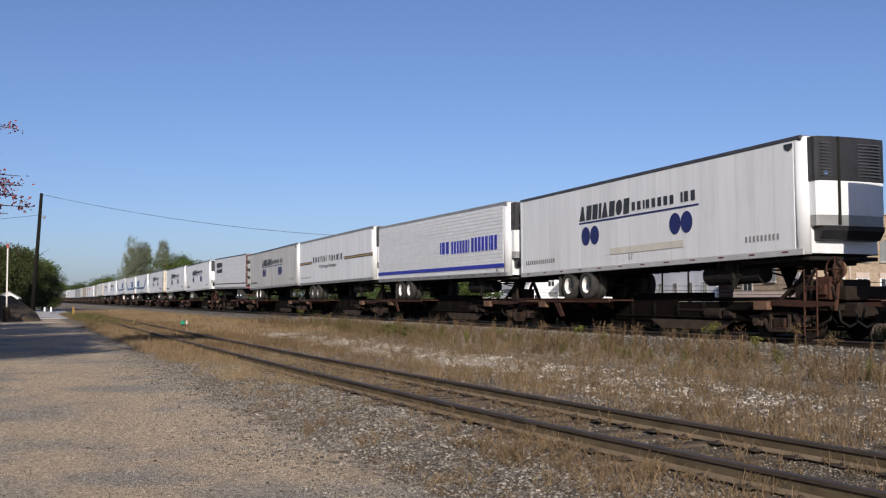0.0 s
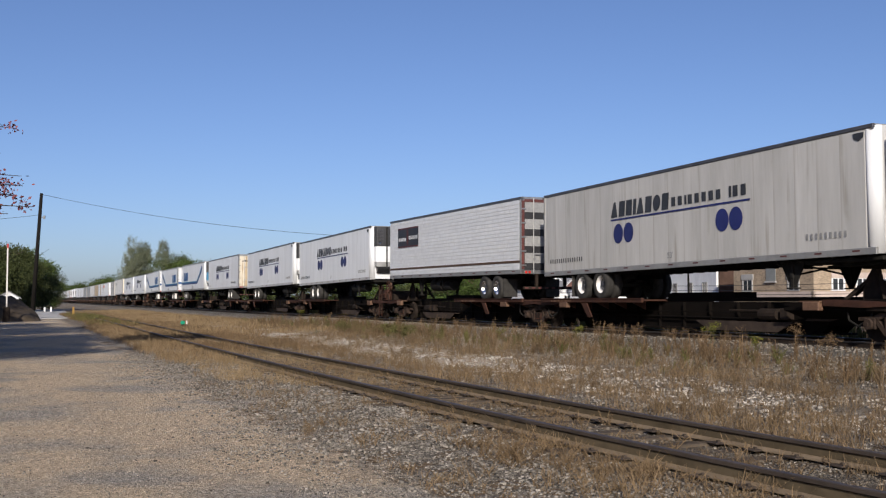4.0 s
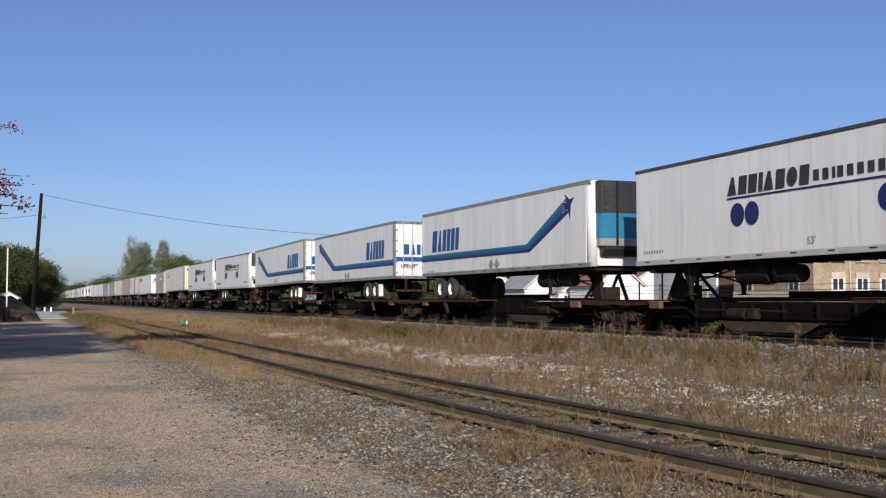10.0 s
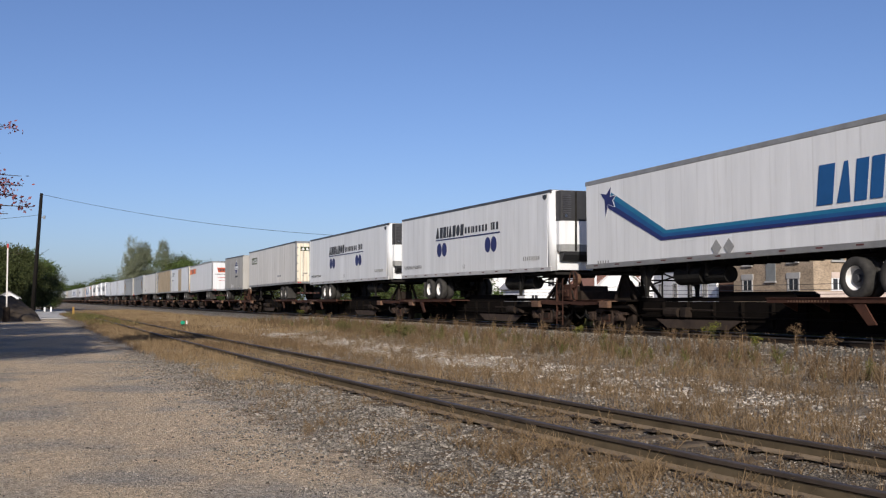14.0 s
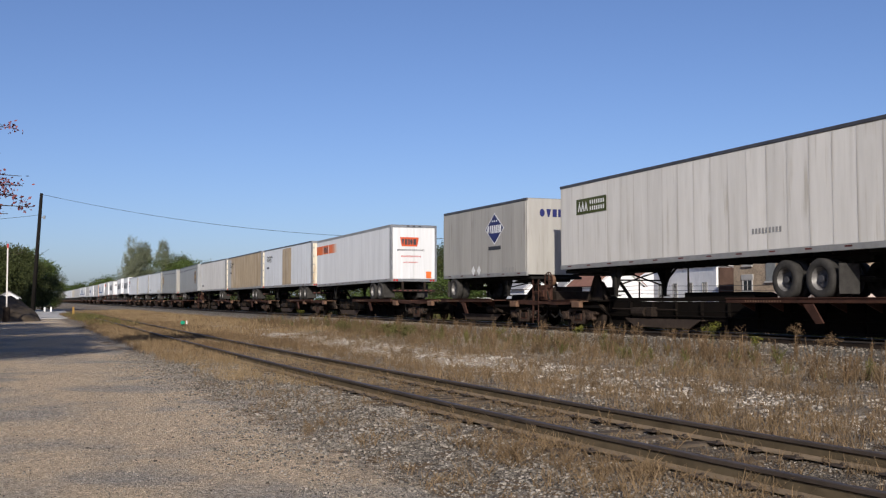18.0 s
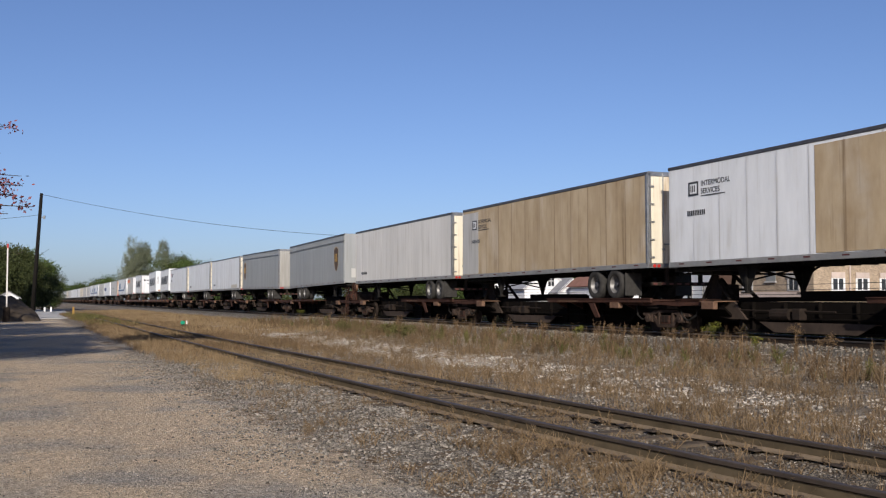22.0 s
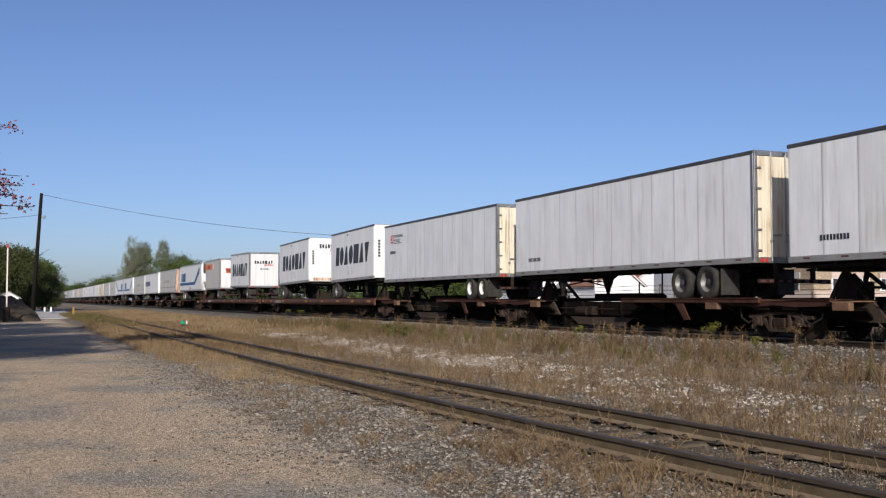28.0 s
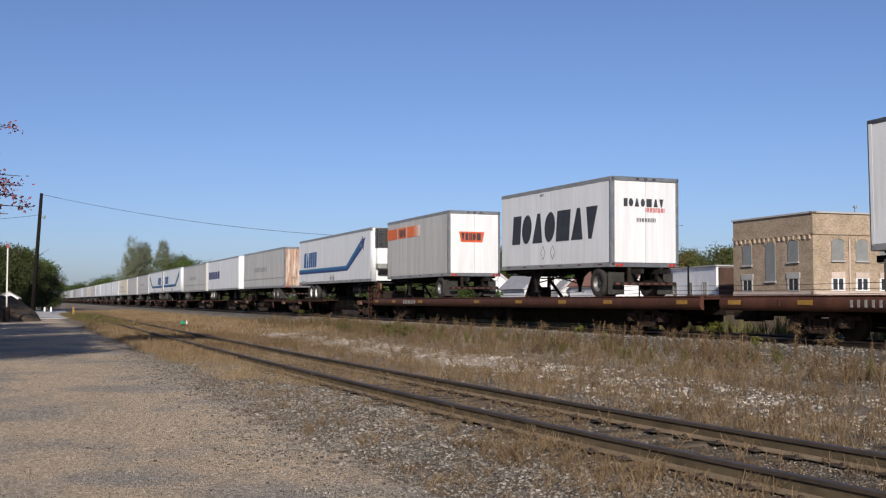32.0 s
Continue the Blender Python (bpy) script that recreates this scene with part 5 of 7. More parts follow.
def flat_car(qa, qb):
    q, n = (qa + qb) / 2, qb - qa
    root = thing("flat_car", (-q, SIDE, RAIL), "long rust-brown flat car with a worn steel deck", "rail car", "long flat cars")
    part("deck", shared(("fdeck", n), lambda g: g.soft(-n / 2, n / 2, -1.36, 1.36, 0.99, 1.05, 0.01), "deck", "car"), root, label="worn steel deck")
    rim = [(0.06 - 0.15 * math.sin(k * math.pi / 10), 0.90 - 0.2 * math.cos(k * math.pi / 10)) for k in range(11)]
    for y, turn in ((-1.42, None), (1.42, (0, 0, math.pi))):
        part("side_sill", shared(("fsill", n), lambda g: g.prism(rim, 0, -n / 2, n / 2).box(-n / 2, n / 2, -0.06, 0.1, 1.075, 1.10), "side_sill", "car_red"), root, (0, y, 0), "rounded rust-brown side sill", turn)
    part("centre_sill", shared(("fcs", n), lambda g: g.prism([(-n / 2 + 0.3, 0.95), (-n / 2 + 0.3, 0.55), (-n / 2 + 4.8, 0.55), (-n / 2 + 5.6, 0.14), (n / 2 - 5.6, 0.14), (n / 2 - 4.8, 0.55), (n / 2 - 0.3, 0.55), (n / 2 - 0.3, 0.95)], 1, -0.4, 0.4), "centre_sill", "car_dark"), root)
    rib = shared("frib", lambda g: g.soft(-0.03, 0.03, -1.515, -1.44, 0.82, 0.98, 0.006), "sill_rib", "car_red")
    for i in range(7):
        part("sill_rib", rib, root, (-n / 2 + (i + 0.6) * n / 7, 0, 0))
    patch = shared("fpatch", lambda g: g.box(-0.26, 0.26, -1.518, -1.5, 0.86, 0.98), "yellow_patch", "car_yellow")
    for k in (0.65, 3.4, 7.3, 14.0, 18.0, 21.5, 24.6, n - 0.85):
        part("yellow_patch", patch, root, (k - n / 2, 0, 0), "dull yellow reflective patch")
    g = Geo()
    for o in lettering(-n / 2 + 4.9, -n / 2 + 6.7, 0.81, 0.98, 8, strokes=1, fill=0.4):
        g.prism(o, 1, -1.516, -1.5)
    part("number_mark", g.mesh("number_mark", "faint"), root)["kind"] = "stuff"
    truck(root, -n / 2 + 3.4)
    truck(root, n / 2 - 3.4)
    cp = shared("coupler", lambda g: g.soft(0, 0.9, -0.12, 0.12, 0.42, 0.66, 0.03).soft(0.8, 1.1, -0.2, 0.14, 0.38, 0.72, 0.04), "coupler", "car_dark")
    part("coupler", cp, root, (n / 2 - 0.3, 0, 0))
    part("coupler", cp, root, (-n / 2 + 0.3, 0, 0), turn=(0, 0, math.pi))
    part("bridge_plate", shared("bplate", lambda g: g.soft(-0.5, 0.5, -1.2, -0.6, 1.05, 1.12, 0.01), "bridge_plate", "car"), root, (n / 2 - 0.6, 0, 0))
    part("brake_rigging", shared(("rig", n), lambda g: g.rod((-5, -0.8, 0.55), (5, -0.8, 0.5), 0.03, 6).rod((-1, -0.9, 0.45), (0.2, -0.9, 0.45), 0.2, 12).box(1.0, 1.6, -1.0, -0.6, 0.3, 0.7), "brake_rigging", "car_dark"), root)
    MOVING.append((root, pose(-q, SIDE, RAIL)))
    return root

# ---- the train, from its front in view to its tail ----
WHITE_A = "white refrigerated trailer with navy discs and dark wordmark"
ROWS = [
    # kind, left end, right end, nose, top at left, top at right, label, options
    ("discs", 36.6, 20.78, 1, 3.89, 4.13, WHITE_A, dict(tandem=4.3, rail="rail_dark", unit="white", round_nose=True, rims="rim")),
    ("royal_stripe", 54.05, 37.95, 1, 3.97, 3.97, "white ribbed trailer with royal blue stripe and wordmark", dict(tandem=4.0, corrugated=True, unit="white", rims="rim", round_nose=True)),
    ("gold_stripe", 71.35, 55.10, 1, 4.02, 4.12, "white trailer with black and gold stripe", dict(tandem=3.95, unit="white", rims="rim_steel", round_nose=True)),
    ("discs", 88.33, 72.08, 1, 3.88, 4.05, "weathered cream-white refrigerated trailer with navy discs", dict(tandem=3.3, rail="rail_dark", paint="dull_white", round_nose=True, rims="rim")),
    ("sign_panel", 105.90, 90.35, -1, 4.13, 4.03, "white ribbed trailer with a black and red sign panel", dict(tandem=2.95, rail="rail_dark", corrugated=True, rims="chrome", door="black", leg_at=3.8, tank_at=6.2)),
    ("discs", 125.15, 109.20, 1, 4.0, 4.15, WHITE_A, dict(tandem=4.1, rail="rail_dark", unit="white", round_nose=True, rims="rim")),
    ("discs", 143.20, 126.95, 1, 4.0, 4.15, WHITE_A, dict(tandem=3.78, rail="rail_dark", unit="white", round_nose=True, rims="rim")),
    ("discs_rear", 163.3, 147.40, -1, 4.07, 4.12, "white trailer with navy discs and cream rear doors", dict(tandem=3.95, rail="rail_dark", door="cream", rims="rim", leg_at=2.4, tank_at=5.7)),
    ("bent_stripe", 182.25, 166.15, 1, 4.13, 4.14, "white refrigerated trailer with a bent blue stripe rising to the nose", dict(tandem=2.8, unit="teal", rims="rim", round_nose=True, leg_at=3.6)),
    ("bent_stripe_rear", 202.30, 186.50, -1, 4.10, 4.13, "white refrigerated trailer with a blue stripe and white rear doors", dict(tandem=3.9, rims="rim", flap_paint="gate_white", tank_at=6.3)),
    ("bent_stripe_rear", 221.2, 205.18, -1, 4.06, 4.22, "white refrigerated trailer with a blue stripe and white rear doors", dict(tandem=2.97, rims="rim", flap_paint="gate_white", tank_at=5.9)),
    ("discs", 239.99, 223.80, 1, 4.10, 4.07, WHITE_A, dict(tandem=4.35, rail="rail_dark", unit="white", round_nose=True, rims="rim")),
    ("discs", 258.28, 242.10, 1, 4.04, 4.10, WHITE_A, dict(tandem=4.2, rail="rail_dark", unit="white", round_nose=True, rims="rim")),
    ("green", 278.48, 262.30, -1, 4.09, 4.19, "off-white trailer with green emblem and cream doors", dict(tandem=3.7, paint="off_white", rail="rail_dark", door="cream", panels=20)),
    ("navy_diamond", 289.71, 281.20, 1, 3.97, 3.95, "sooty grey short trailer with a navy diamond emblem", dict(tandem=1.1, paint="dirty", rail="rail_dark", axles=1, panels=8)),
    ("orange_band", 311.9, 297.2, -1, 3.88, 3.99, "white trailer with faded orange stripe", dict(tandem=2.5, panels=24, rods=False)),
    ("square_emblem_dark", 327.95, 313.4, -1, 3.97, 3.98, "white trailer with a brown stained panel", dict(tandem=2.4, paint="panel_white", rail="rail_dark", door="cream", panels=12)),
    ("square_emblem_dark", 343.70, 329.07, -1, 3.95, 4.0, "dusty tan trailer with a white front panel", dict(tandem=2.7, paint="tan", rail="rail_dark", door="cream", panels=12)),
    ("plain_mark", 359.62, 345.00, -1, 3.95, 3.97, "weathered pale trailer with cream rear doors", dict(tandem=2.3, paint="off_white", rail="rail_dark", door="cream", panels=12)),
    ("shield", 375.63, 361.93, 1, 3.86, 4.02, "grey trailer with a brown shield emblem near its nose", dict(tandem=3.45, rail="rail_dark", paint="grey", rims="rim_steel", panels=22)),
    ("shield", 393.10, 379.35, -1, 3.96, 3.87, "grey trailer with a brown shield emblem and pale roller door", dict(door="dirty", tandem=2.75, rail="rail_dark", paint="grey", rims="rim_steel", panels=22, rods=False)),
    ("plain_mark", 408.9, 394.47, -1, 3.94, 3.94, "dull white trailer with cream hinged doors", dict(tandem=2.8, paint="panel_white", rail="rail_dark", door="cream", panels=12)),
    ("plain_mark", 424.65, 410.22, -1, 3.95, 3.99, "dull white trailer with a round rubbed patch", dict(tandem=2.8, paint="panel_white", rail="rail_dark", door="cream", panels=12)),
    ("square_emblem", 440.65, 426.40, -1, 3.94, 3.95, "dull white trailer with a small red emblem", dict(tandem=2.25, paint="panel_white", rail="rail_dark", door="cream", panels=12, rims="rim")),
    ("big_wordmark", 450.95, 442.45, 1, 4.10, 4.20, "white short trailer with heavy charcoal wordmark", dict(tandem=1.0, rail="rail_dark", axles=1, panels=12, deck=1.64)),
    ("big_wordmark", 465.00, 456.50, 1, 4.12, 4.24, "white short trailer with charcoal wordmark and a rusty nose", dict(tandem=1.0, rail="rail_dark", axles=1, panels=12, deck=1.64)),
    ("big_wordmark_rear", 484.90, 476.42, -1, 4.20, 4.10, "white short trailer with charcoal wordmark and white rear door", dict(tandem=0.95, rail="rail_grey", axles=1, panels=10, deck=1.64, rods=False)),
    ("orange_band_short", 499.07, 490.60, -1, 4.10, 4.10, "white short trailer with a faded orange stripe", dict(paint="dull_white", axles=1, panels=14, deck=1.64, rods=False)),
    ("bent_stripe", 518.00, 501.80, 1, 4.08, 4.05, "white refrigerated trailer with a bent blue stripe rising to the nose", dict(tandem=3.75, unit="white", rims="rim", round_nose=True)),
    ("plain_stripe", 537.53, 522.60, -1, 3.98, 3.95, "dull cream trailer with a rusty rear door", dict(paint="dull_white", door="rust")),
    ("fleet_f", 556.18, 540.00, 1, 3.98, 3.98, "white trailer with a dark blue wordmark", dict(rims="rim")),
    ("plain_stripe", 574.00, 557.80, 1, 3.95, 3.95, "dull white trailer with a thin grey stripe", dict(paint="dull_white")),
    ("bent_stripe", 592.50, 576.30, 1, 4.05, 4.05, "white refrigerated trailer with a bent blue stripe rising to the nose", dict(round_nose=True)),
    ("bent_stripe_rear", 610.40, 594.20, -1, 4.05, 4.05, "white refrigerated trailer with a blue stripe and white rear doors", dict()),
]
rng = random.Random(7)
at = 611.5
while at < 1075:
    n = rng.choice((16.2, 16.2, 14.65, 14.65))
    far_paint = rng.choice(("white", "dull_white", "dull_white", "cream", "white", "grey"))
    ROWS.append((rng.choice(("plain_mark", "plain_stripe", "plain_mark")), at + n, at, rng.choice((1, -1)), 3.95, 3.95, "weathered pale box trailer far back in the train", dict(paint=far_paint, rail=rng.choice(("rail_dark", "rail_grey")), panels=6)))
    at += n + rng.choice((1.2, 1.6, 2.2))

BUILT = []
for kind, ql, qr, d, zl, zr, label, opt in ROWS:
    n = ql - qr
    root, zb = trailer(kind, (ql + qr) / 2, n, d, zl, zr, label, **opt)
    BUILT.append((root, zb, ql, qr, d, opt.get("deck", 1.58)))

# dressing that single trailers alone have
def extra(i, name, outlines, mat, label="", lift=0.0):
    root, zb, ql, qr, d, _ = BUILT[i]
    n = ql - qr
    shapes = [[(-n / 2 + u * n, zb + v * 3.0) for u, v in o] for o in outlines]
    plates(root, name, shapes, mat, -HALF - 0.016 - lift, label)


def box_uv(u0, u1, v0, v1):
    return [(u0, v0), (u1, v0), (u1, v1), (u0, v1)]


extra(0, "repair_patch", [box_uv(0.42, 0.68, 0.17, 0.24)], "patch", "pale tape over old paint")
extra(21, "repair_patch", [box_uv(0.74, 0.93, 0.07, 0.17)], "patch", "tan repair patch low on the side")
extra(16, "side_stain", [box_uv(0.432, 0.615, 0.06, 0.94)], "tan", "brown stained side panel")
extra(17, "front_panel", [box_uv(0.0, 0.115, 0.06, 0.93)], "dull_white", "white painted front panel", -0.002)


def end_plate(i, name, y0, y1, v0, v1, mat, label="", n=0, out=0.046):
    """A painted shape, or n upright blocks, on the end that faces the way the train goes."""
    root, zb, ql, qr, d, _ = BUILT[i]
    x = (ql - qr) / 2 + out
    g = Geo()
    if isinstance(n, str):
        for grp in glyphs(y0, y1, zb + v0 * 3, zb + v1 * 3, n, 0.0, 0.75):
            s = Geo()
            for o in grp:
                s.prism(o, 0, x, x + 0.004)
            part("wordmark_shape", s.mesh("wordmark_shape", mat), root, label=label)
        return
    if n:
        for o in lettering(y0, y1, zb + v0 * 3, zb + v1 * 3, n, fill=0.65):
            g.prism(o, 0, x, x + 0.004)
    else:
        g.box(x, x + 0.004, y0, y1, zb + v0 * 3, zb + v1 * 3)
    ob = part(name, g.mesh(name, mat), root, label=label)
    if n:
        ob["kind"] = "stuff"


def sign_plate(i, y0, y1, v0, v1):
    """An orange sign on a rear door, wider at its top."""
    root, zb, ql, qr, d, _ = BUILT[i]
    x = (ql - qr) / 2 + 0.046
    g = Geo().prism([(y0 + 0.1, zb + v0 * 3), (y1 - 0.1, zb + v0 * 3), (y1, zb + v1 * 3), (y0, zb + v1 * 3)], 0, x, x + 0.004)
    part("emblem", g.mesh("emblem", "sign_orange"), root, label="orange-red painted sign, wider at its top")


for v in (0.14, 0.36, 0.58, 0.8):
    end_plate(4, "door_panel", -1.15, -0.05, v, v + 0.13, "faint", "grey door panel")
    end_plate(4, "door_panel", 0.05, 1.15, v, v + 0.13, "faint", "grey door panel")
end_plate(4, "red_edge", -1.29, -1.17, 0.06, 0.95, "red_dull", "dull red painted door edge", 0, 0.055)
end_plate(4, "red_edge", -1.17, 1.17, 0.93, 0.97, "red_dull", "dull red painted header", 0, 0.055)
end_plate(7, "wordmark", -0.95, 0.9, 0.78, 0.83, "ink", "dark block of a painted wordmark", "amnnamomnmmm")
end_plate(7, "web_address", -0.8, 0.8, 0.60, 0.63, "faint", "", 14)
for y in (-0.66, -0.09, 0.5):
    end_plate(7, "door_stain", y, y + 0.17, 0.06, 0.94, "tan", "brown stain down the door", 0, 0.043)
for i in (9, 10):
    end_plate(i, "wordmark", -0.75, 1.1, 0.42, 0.60, "blue", "blue block of a painted wordmark", "wammmm")
    end_plate(i, "stripe", -1.18, 1.18, 0.30, 0.38, "blue")
    end_plate(i, "number_mark", -0.9, -0.1, 0.19, 0.24, "ink", "", 5)
end_plate(13, "emblem", -0.95, -0.2, 0.77, 0.87, "leaf_dark", "dark green painted panel")
end_plate(13, "emblem", 0.2, 0.95, 0.77, 0.87, "leaf_dark", "dark green painted panel")
end_plate(13, "emblem_mark", -0.88, -0.27, 0.79, 0.85, "white", "white peaked shape", "aa", 0.052)
end_plate(13, "emblem_mark", 0.27, 0.88, 0.83, 0.855, "white", "", 6, 0.052)
end_plate(13, "emblem_mark", 0.27, 0.88, 0.785, 0.81, "white", "", 6, 0.052)
end_plate(14, "wordmark", -0.75, 1.05, 0.76, 0.86, "navy", "navy block of a painted wordmark", "ovmmmnnm", 0.01)
sign_plate(15, -0.78, 0.28, 0.62, 0.78)
end_plate(15, "emblem_mark", -0.68, 0.18, 0.65, 0.75, "ink", "dark block of a painted wordmark", "vmnnow", 0.052)
end_plate(15, "small_print", -0.95, 0.6, 0.54, 0.57, "ink", "", 14)
end_plate(15, "small_print", -0.7, 0.4, 0.43, 0.46, "red", "", 12)
end_plate(15, "small_print", -0.6, 0.2, 0.33, 0.35, "red", "", 9)
end_plate(15, "sticker", 0.68, 0.98, 0.06, 0.18, "orange", "orange sticker")
sign_plate(27, -0.78, 0.48, 0.52, 0.68)
end_plate(23, "emblem", -0.45, 0.2, 0.80, 0.93, "red", "red outlined square emblem")
end_plate(23, "emblem", -0.38, 0.13, 0.825, 0.905, "white", "", 0, 0.05)
end_plate(23, "emblem_mark", -0.33, 0.08, 0.835, 0.895, "red", "red block inside the emblem", "nnm", 0.054)
end_plate(27, "emblem_mark", -0.66, 0.36, 0.55, 0.66, "ink", "dark block of a painted wordmark", "vmnnow", 0.052)
for i in (24, 25):
    for k in range(6):
        end_plate(i, "number_mark", -1.06, -0.93, 0.40 + k * 0.055, 0.44 + k * 0.055, "ink", "", 0, 0.01)
    end_plate(i, "wordmark", -0.55, 0.85, 0.76, 0.86, "ink", "charcoal block of a painted wordmark", "moaowav", 0.01)
    end_plate(i, "wordmark", 0.2, 0.85, 0.69, 0.75, "red", "", 7, 0.01)
end_plate(19, "number_mark", -0.2, 0.7, 0.86, 0.90, "ink", "", 9, 0.01)
end_plate(19, "vent_door", -0.85, -0.55, 0.12, 0.3, "dull_white", "small hatch", 0, 0.01)
end_plate(25, "rust_band", -1.0, 1.2, 0.03, 0.10, "rust", "rusty scraped band", 0, 0.01)
end_plate(26, "wordmark", -0.85, 0.75, 0.67, 0.76, "ink", "charcoal block of a painted wordmark", "moaowav")
end_plate(26, "wordmark", 0.0, 0.75, 0.61, 0.66, "red", "", 7)
end_plate(26, "number_mark", -0.35, 0.4, 0.50, 0.545, "ink", "", 6)

# the cars under them
JOINTS = [19.9]
for i in range(24):
    nxt = BUILT[i + 1][3] if i < 23 else BUILT[23][2] + 1.1
    JOINTS.append((BUILT[i][2] + nxt) / 2 if i != 14 else 293.9)
ENDS = {0, 5, 11, 14, 19}
JOINTS[5] = 106.85
for i in range(24):
    root, zb, ql, qr, d, deck = BUILT[i]
    car = spine_car(JOINTS[i], JOINTS[i + 1], d, ql - qr, (ql + qr) / 2, i in ENDS, i + 1 in ENDS)
    q = (JOINTS[i] + JOINTS[i + 1]) / 2
    hitch(car, q - (ql + qr) / 2 + d * ((ql - qr) / 2 - 0.95), d, deck + zb - RAIL - 0.16, 0.99)
FLATS = [(441.9, 470.4), (471.3, 500.9)]
for a, b in FLATS:
    car = flat_car(a, b)
    for i in range(24, 28):
        root, zb, ql, qr, d, deck = BUILT[i]
        m = (ql + qr) / 2
        if a < m < b:
            hitch(car, (a + b) / 2 - m + d * ((ql - qr) / 2 - 0.95), d, deck + zb - RAIL - 0.16, 1.06)
for i in range(28, len(BUILT)):
    root, zb, ql, qr, d, deck = BUILT[i]
    lo = 501.5 if i == 28 else (qr + BUILT[i - 1][2]) / 2
    hi = ql + 0.9 if i == len(BUILT) - 1 else (ql + BUILT[i + 1][3]) / 2
    car = spine_car(lo, hi, d, ql - qr, (ql + qr) / 2, i == 28)
    hitch(car, (lo + hi) / 2 - (ql + qr) / 2 + d * ((ql - qr) / 2 - 0.95), d, deck + zb - RAIL - 0.16, 0.99)


# the car ahead of the first one, which shades its nose
lead, lead_z = trailer("plain_mark", 10.05, 15.6, 1, 4.2, 4.2, "weathered pale box trailer ahead of the white one", paint="off_white", rail="rail_dark", panels=12)
car = spine_car(1.6, 18.7, 1, 15.6, 10.05, False, True)
hitch(car, (1.6 + 18.7) / 2 - 10.05 + 15.6 / 2 - 0.95, 1, 1.58 + lead_z - RAIL - 0.16, 0.99)


# ---- trees ----
def leaf_cloud(name, blobs, count, size, mat, seed, flat=0.6):
    """Many small leaves gathered in uneven clumps: blobs of (x, y, z, radius, height radius)."""
    r = np.random.RandomState(seed)
    vol = np.array([b[3] * b[3] * b[4] for b in blobs])
    pick = r.choice(len(blobs), count // 14, p=vol / vol.sum())
    b = np.array(blobs)[pick]
    u = r.normal(size=(len(b), 3))
    u /= np.linalg.norm(u, axis=1)[:, None]
    rad = r.uniform(0.35, 1.0, len(b)) ** 0.5 * r.uniform(0.8, 1.12, len(b))
    clump = b[:, :3] + u * rad[:, None] * np.c_[b[:, 3], b[:, 3], b[:, 4]]
    c = np.repeat(clump, 14, axis=0) + r.normal(size=(len(b) * 14, 3)) * np.array([1, 1, flat]) * size * 2.2
    n = len(c)
    p = r.normal(size=(n, 3))
    p /= np.linalg.norm(p, axis=1)[:, None]
    t = np.cross(p, r.normal(size=(n, 3)))
    t /= np.linalg.norm(t, axis=1)[:, None]
    s = (size * r.uniform(0.6, 1.3, n))[:, None]
    verts = np.stack([c - p * s, c - t * s * 0.55, c + p * s, c + t * s * 0.55], axis=1).reshape(-1, 3)
    return raw_mesh(name, verts, np.full(n, 4), np.arange(4 * n), mat)


def limbs(h, trunk_r, seed, spread, crown0=0.35, n=9):
    r = random.Random(seed)
    g = Geo()
    pts = [Vector((0, 0, -0.1))]
    for i in range(1, 7):
        pts.append(Vector((r.uniform(-0.03, 0.03) * h, r.uniform(-0.03, 0.03) * h, h * 0.85 * i / 6)))
    for i in range(6):
        g.rod(pts[i], pts[i + 1], trunk_r * (1 - i / 6.5), 8, trunk_r * (1 - (i + 1) / 6.5))
    for i in range(n):
        z = h * (crown0 + (0.8 - crown0) * i / n)
        t = 2.4 * i + r.uniform(-0.3, 0.3)
        base = Vector((0, 0, z))
        tip = base + Vector((math.cos(t), math.sin(t), r.uniform(0.35, 0.8))) * spread * r.uniform(0.6, 0.95)
        midp = (base + tip) / 2 + Vector((0, 0, 0.06 * h * r.uniform(-0.4, 0.6)))
        g.rod(base, midp, trunk_r * 0.34, 6, trunk_r * 0.2)
        g.rod(midp, tip, trunk_r * 0.2, 5, trunk_r * 0.05)
    return g


TREES = {}


def tree(x, y, h, w, mat, seed, label, count=2600, size=None, tall=False, category="tree", name="tree", low=False):
    root = thing(name, (x, y, ground_z(x, y)), label, category, "trees by the line")
    key = (seed, mat, tall, count, low)
    if key not in TREES:
        r = random.Random(seed)
        blobs = []
        for i in range(15):
            z = r.uniform(0.1 if low else 0.24, 0.88)
            k = math.sin(math.pi * min(max((z + (0.05 if low else -0.08)) / 0.98, 0), 1)) ** (0.6 if not tall else 0.5)
            t = r.uniform(0, 6.28)
            o = r.uniform(0.1, 0.62) * k
            blobs.append((math.cos(t) * o * 0.5, math.sin(t) * o * 0.5, z, r.uniform(0.18, 0.28) * (0.6 + 0.4 * k), r.uniform(0.10, 0.16)))
        TREES[key] = (limbs(1.0, 0.022, seed, 0.36).mesh("trunk", "bark"), leaf_cloud("crown", blobs, count * 2, size or 0.017, mat, seed, 1.0))
    tm, cm = TREES[key]
    t = part("trunk", tm, root, label="brown bark trunk and limbs")
    c = part("crown", cm, root)
    for o in (t, c):
        o.scale = (w, w, h)
    return root


GREEN = "full green broadleaf tree beyond the tracks"
